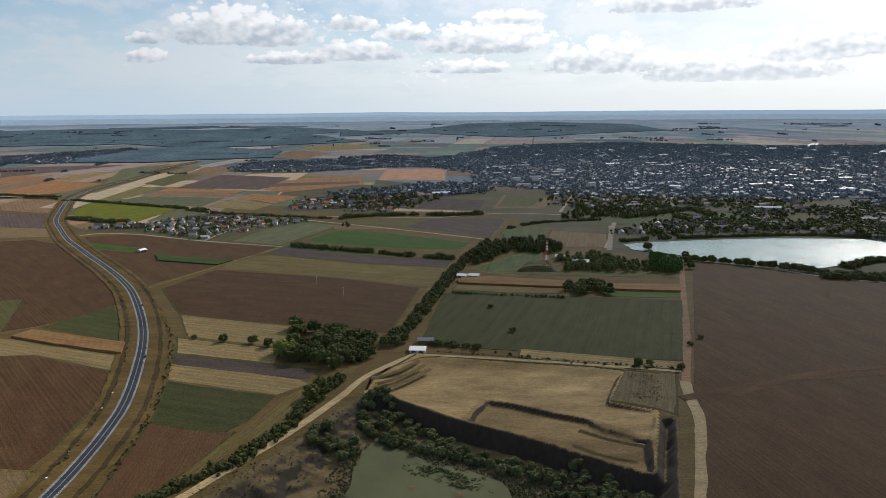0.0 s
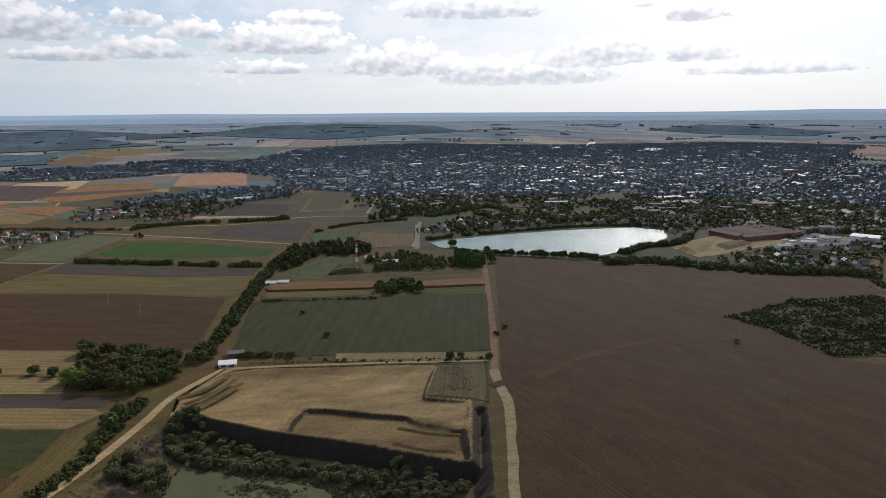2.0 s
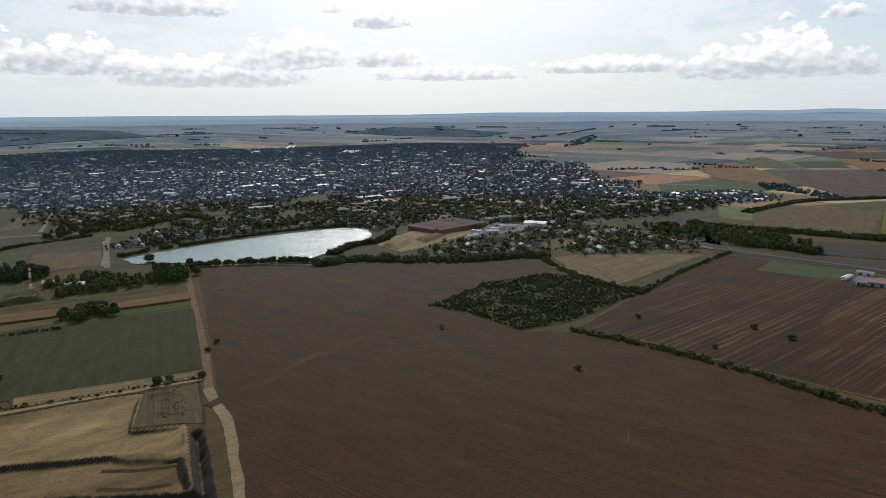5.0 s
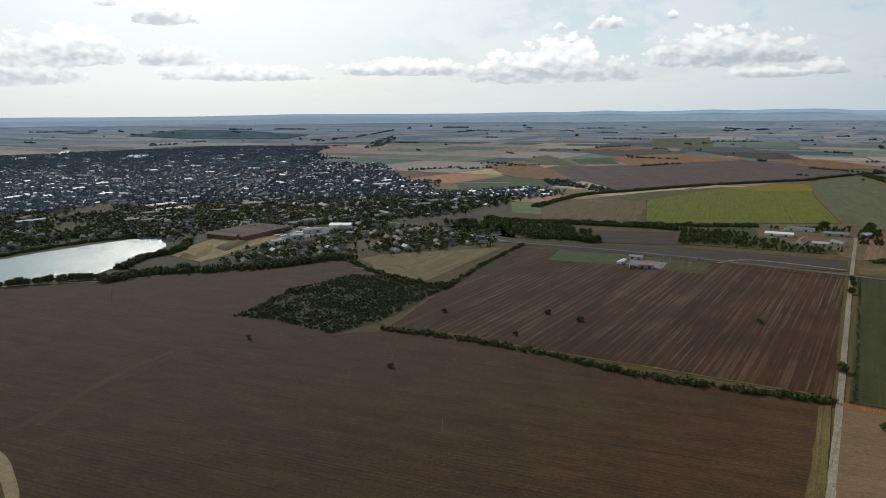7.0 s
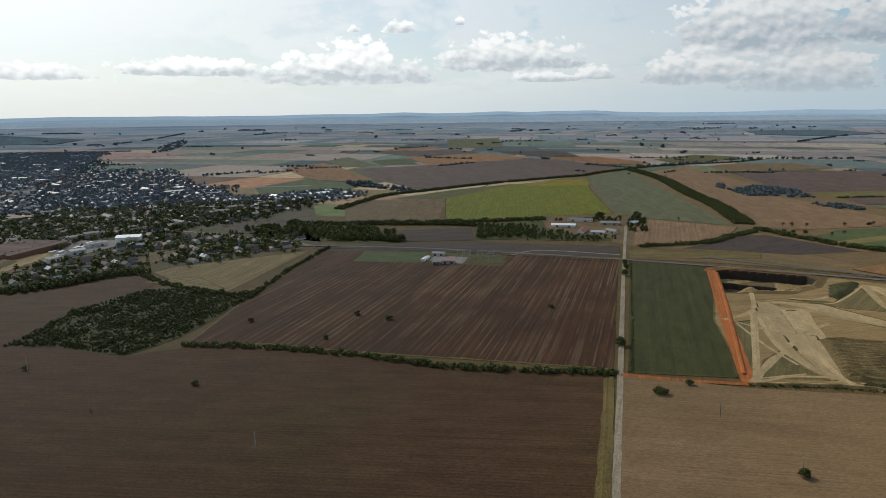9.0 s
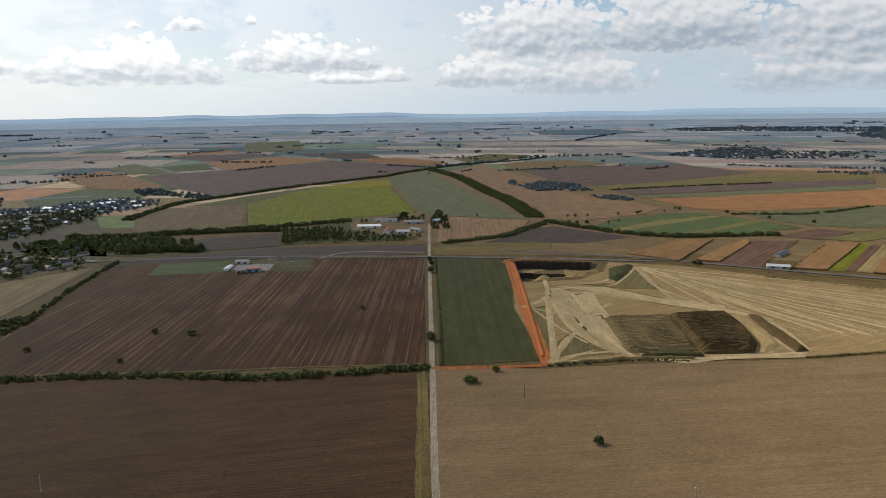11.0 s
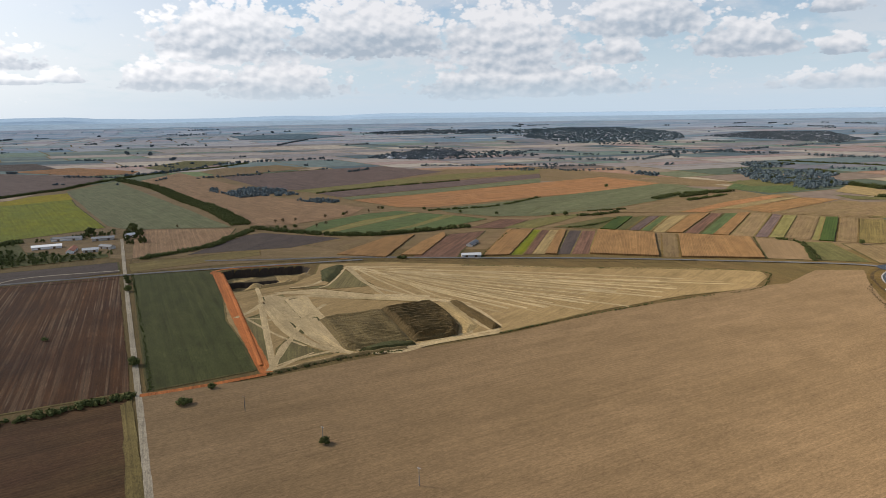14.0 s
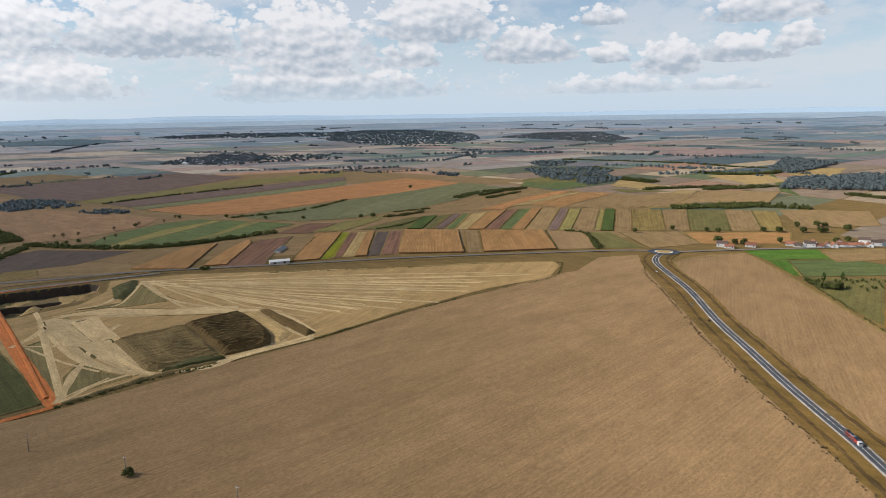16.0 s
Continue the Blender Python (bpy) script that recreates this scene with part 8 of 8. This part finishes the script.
hall("warehouse", 935, 1400, 0, 70, 30, 7, 2, PLASTER, ROOFGREY, "grey warehouse by the railway")
hall("warehouse", 915, 1315, -6, 91, 24, 7, 2, PLASTER, ROOFGREY, "grey warehouse by the railway")
hall("warehouse", 1645, 1315, -18, 32, 24, 7, 2, WHITEWALL, ROOFWHITE, "white warehouse at the edge of town")
hall("school", 600, 1790, -45, 28, 16, 10, 2, WHITEWALL, ROOFWHITE, "white school block beside a wide street")
hall("apartment_block", 210, 1995, 27, 22, 14, 16, 1, WHITEWALL, ROOFGREY, "white apartment block over the town roofs")
hall("apartment_block", 270, 2030, 0, 20, 14, 16, 1, WHITEWALL, ROOFGREY, "white apartment block over the town roofs")
hall("apartment_block", 390, 1830, 45, 28, 14, 16, 1, PLASTER, ROOFGREY, "pale apartment block over the town roofs")
hall("apartment_block", 385, 2300, 34, 36, 14, 13, 1, PLASTER, ROOFGREY, "pale apartment block over the town roofs")
hall("greenhouse", 890, -401, -107, 27, 10, 3, 2, WHITEWALL, ROOFWHITE, "white greenhouse beside the main road")
hall("farm_store", 972, -441, -42, 36, 9, 3, 2, PLASTER, ROOFGREY, "grey store by the main road")
hall("hangar", 1615, 850, -34, 36, 20, 6, 2, WHITEWALL, ROOFWHITE, "white hangar among far fields")
hall("hangar", 1555, 885, -45, 42, 18, 6, 2, PLASTER, ROOFGREY, "grey hangar among far fields")
heap("mast_mound", [(92, 864), (110, 911), (138, 924), (150, 902), (144, 862)], 6, WEEDS, "grassy mound beside the mast")
heap("spoil_bank", [(668, -133), (676, -152), (673, -203), (570, -196), (563, -143), (569, -134)], 3, DIRT, "ridged bank of turned brown spoil", 7, 4, 6, 2.0)
heap("spoil_bank", [(673, -198), (677, -258), (637, -259), (589, -252), (563, -239), (562, -197)], 6, DIRT2, "tall ridged bank of dark spoil", 6, 4, 5, 1.6)
heap("sand_bank", [(676, -258), (675, -278), (583, -271), (560, -243), (588, -253), (637, -260)], 2, SAND, "long bank of yellow sand", 0, 0, 6, 2.0)
heap("spoil_bank", [(675, -277), (673, -287), (569, -287), (565, -275), (615, -273)], 4, DIRT2, "furrowed bank of brown spoil", 5, 94, 4, 1.6)
heap("spoil_bank", [(560, -142), (571, -168), (563, -197), (554, -195), (553, -154)], 3, WEEDS, "low weedy bank along the field edge", 0, 0, 3, 1.6)
heap("yard_mound", [(606, 875), (672, 923), (716, 935), (661, 870), (609, 836)], 5, SAND, "mound of yellow sand in the factory yard")
heap("yard_mound", [(680, 888), (745, 911), (744, 881), (674, 851)], 4, DIRT, "mound of brown earth in the factory yard")
berm("spoil_ridge", [(-56, 504), (-38, 518), (-21, 543)], 1.2, 4, DIRT, "ridge of pushed clay")
berm("spoil_ridge", [(-51, 493), (-33, 508), (-16, 532)], 1.2, 4, DIRT, "ridge of pushed clay")
berm("spoil_ridge", [(-44, 484), (-26, 503), (-11, 523)], 1.2, 4, DIRT, "ridge of pushed clay")
berm("field_bank", [(924, -63), (745, -64), (558, -62)], 1.5, 5, REDEARTH, "bank of red earth beside the track")
berm("field_bank", [(538, -69), (552, -134), (552, -185)], 1.8, 6, DIRT, "dark bank of earth along the field edge")
town([(-400, 2730), (-480, 3250), (-270, 3370), (-50, 3140), (100, 3260), (-20, 2770), (130, 2480), (100, 2340), (-40, 2570)], 10, 90, 30)
town([(1250, 1760), (1010, 1650), (960, 1560), (1000, 1390), (938, 1127), (956, 983), (996, 839), (1152, 886), (1260, 1020), (1140, 1100), (1140, 1310)], -20, 60, 22)
town([(1180, 930), (1440, 1060), (1600, 970), (1730, 840), (1560, 760), (1410, 810), (1201, 827), (1065, 820)], -25, 70, 24)
town([(1330, 1360), (1570, 1380), (1520, 1270), (1290, 1090), (1190, 1180)], -25, 70, 26)
town([(1580, 1910), (2920, 2770), (2110, 2010), (1550, 1700), (1320, 1570)], -25, 120, 44)
homes([(546, -945), (534, -944), (518, -975), (483, -1025), (472, -1024), (461, -1035), (450, -1041), (444, -1055), (436, -1056), (432, -1073), (422, -1078), (416, -1091), (404, -1097), (401, -1113), (396, -1125), (467, -1062), (444, -1093), (420, -1120)])
berm("scarp", [(86, 413), (103, 400), (121, 391)], 1.5, 4, DIRT, "loose bank of clay across the terrace")
heap("spoil_mound", [(833, -172), (891, -184), (912, -208), (910, -221), (866, -205), (820, -180)], 3.5, WEEDS, "dark weedy mound beside the pit")
heap("sand_mound", [(838, -73), (866, -94), (857, -109), (828, -97)], 4, SAND, "mound of yellow sand on the pit floor")
heap("sand_mound", [(865, -138), (894, -165), (866, -168), (844, -145)], 3, PALE, "mound of pale sand beside the pit")
hall("control_house", 882, 297, -69, 9, 9, 4, 1, BLUEWALL, ROOFGREY, "small blue control house at the substation")
hall("control_house", 890, 282, -77, 18, 10, 5, 1, BLUEWALL, ROOFRED, "blue control hall at the substation")
hall("workshop", 940, 312, -87, 18, 9, 4, 1.5, WHITEWALL, ROOFGREY, "white workshop at the substation")
hall("shed", 904, 320, 2, 23, 6, 3, 1, WHITEWALL, ROOFMETAL, "small tin shed at the substation")
gantries([(897, 269), (939, 279), (902, 252), (944, 261), (907, 235), (944, 243), (914, 221), (948, 227), (922, 266), (927, 232)])
sheds([(741, 903), (860, 915)])


def brick_stack(x, y, turn):
    """Pallets of new bricks standing close in a double row, wrapped in pale film."""
    top = tagged(new("brick_stack"), "wrapped pallets of pale new bricks in the factory yard", "brick stack", "yard brick stacks")
    top.matrix_world = on_road(x, y, turn, level(x, y))
    for i in range(6):
        for j in range(2):
            ob = new("pallet", PALLET)
            ob.parent, ob.location = top, (i * 2.1 - 5.2, j * 2.1 - 1.0, 0)


PALLET = simple("pallet", lambda v, f: (box(v, f, -0.95, -0.95, 0.0, 0.95, 0.95, 0.25), box(v, f, -0.9, -0.9, 0.2, 0.9, 0.9, 2.3)), ROOFWHITE)
for x, y in [(887, 894), (892, 877), (857, 875), (846, 879), (814, 853), (824, 849), (752, 832), (740, 830), (785, 855), (809, 888), (812, 875), (862, 858), (891, 867)]:
    brick_stack(x, y, 6)

# ---- single things ----
ROUNDABOUT = (578, -847)
POLES = [(342, 236), (471, -39), (402, -78), (330, -115), (471, -39), (420, 337), (360, 381), (417, 735), (-111, 751), (-150, 804), (415, 726), (407, 490)]
POSTS = [(-242, 480), (-237, 453), (-231, 420), (-227, 390), (-223, 359)]
radio_mast(133, 876)
roundabout(*ROUNDABOUT)
for x, y in POLES:
    power_pole(x, y, 11, 0.6)
for x, y in POSTS:
    marker_post(x, y)
car_carrier(158.4, -432.2, 138)
car(509.9, -733.1, 139, CARWHITE, "white car on the bypass")
car(394.3, -629.4, 137, CARGREY, "grey car on the bypass")
car(350.8, -590.8, -42, CARBLACK, "dark car on the bypass")
car(-319.6, 715.6, -65, CARBLACK, "black car on the bypass")
car(-249.9, 556.0, 115, CARBLACK, "black car on the bypass")
car(-485.6, 939.8, -54, CARBLACK, "black car on the bypass")
car(-662.8, 1196.8, -58, CARWHITE, "white van on the bypass")
car(-713.9, 1286.6, 116, CARBLACK, "dark lorry on the bypass")
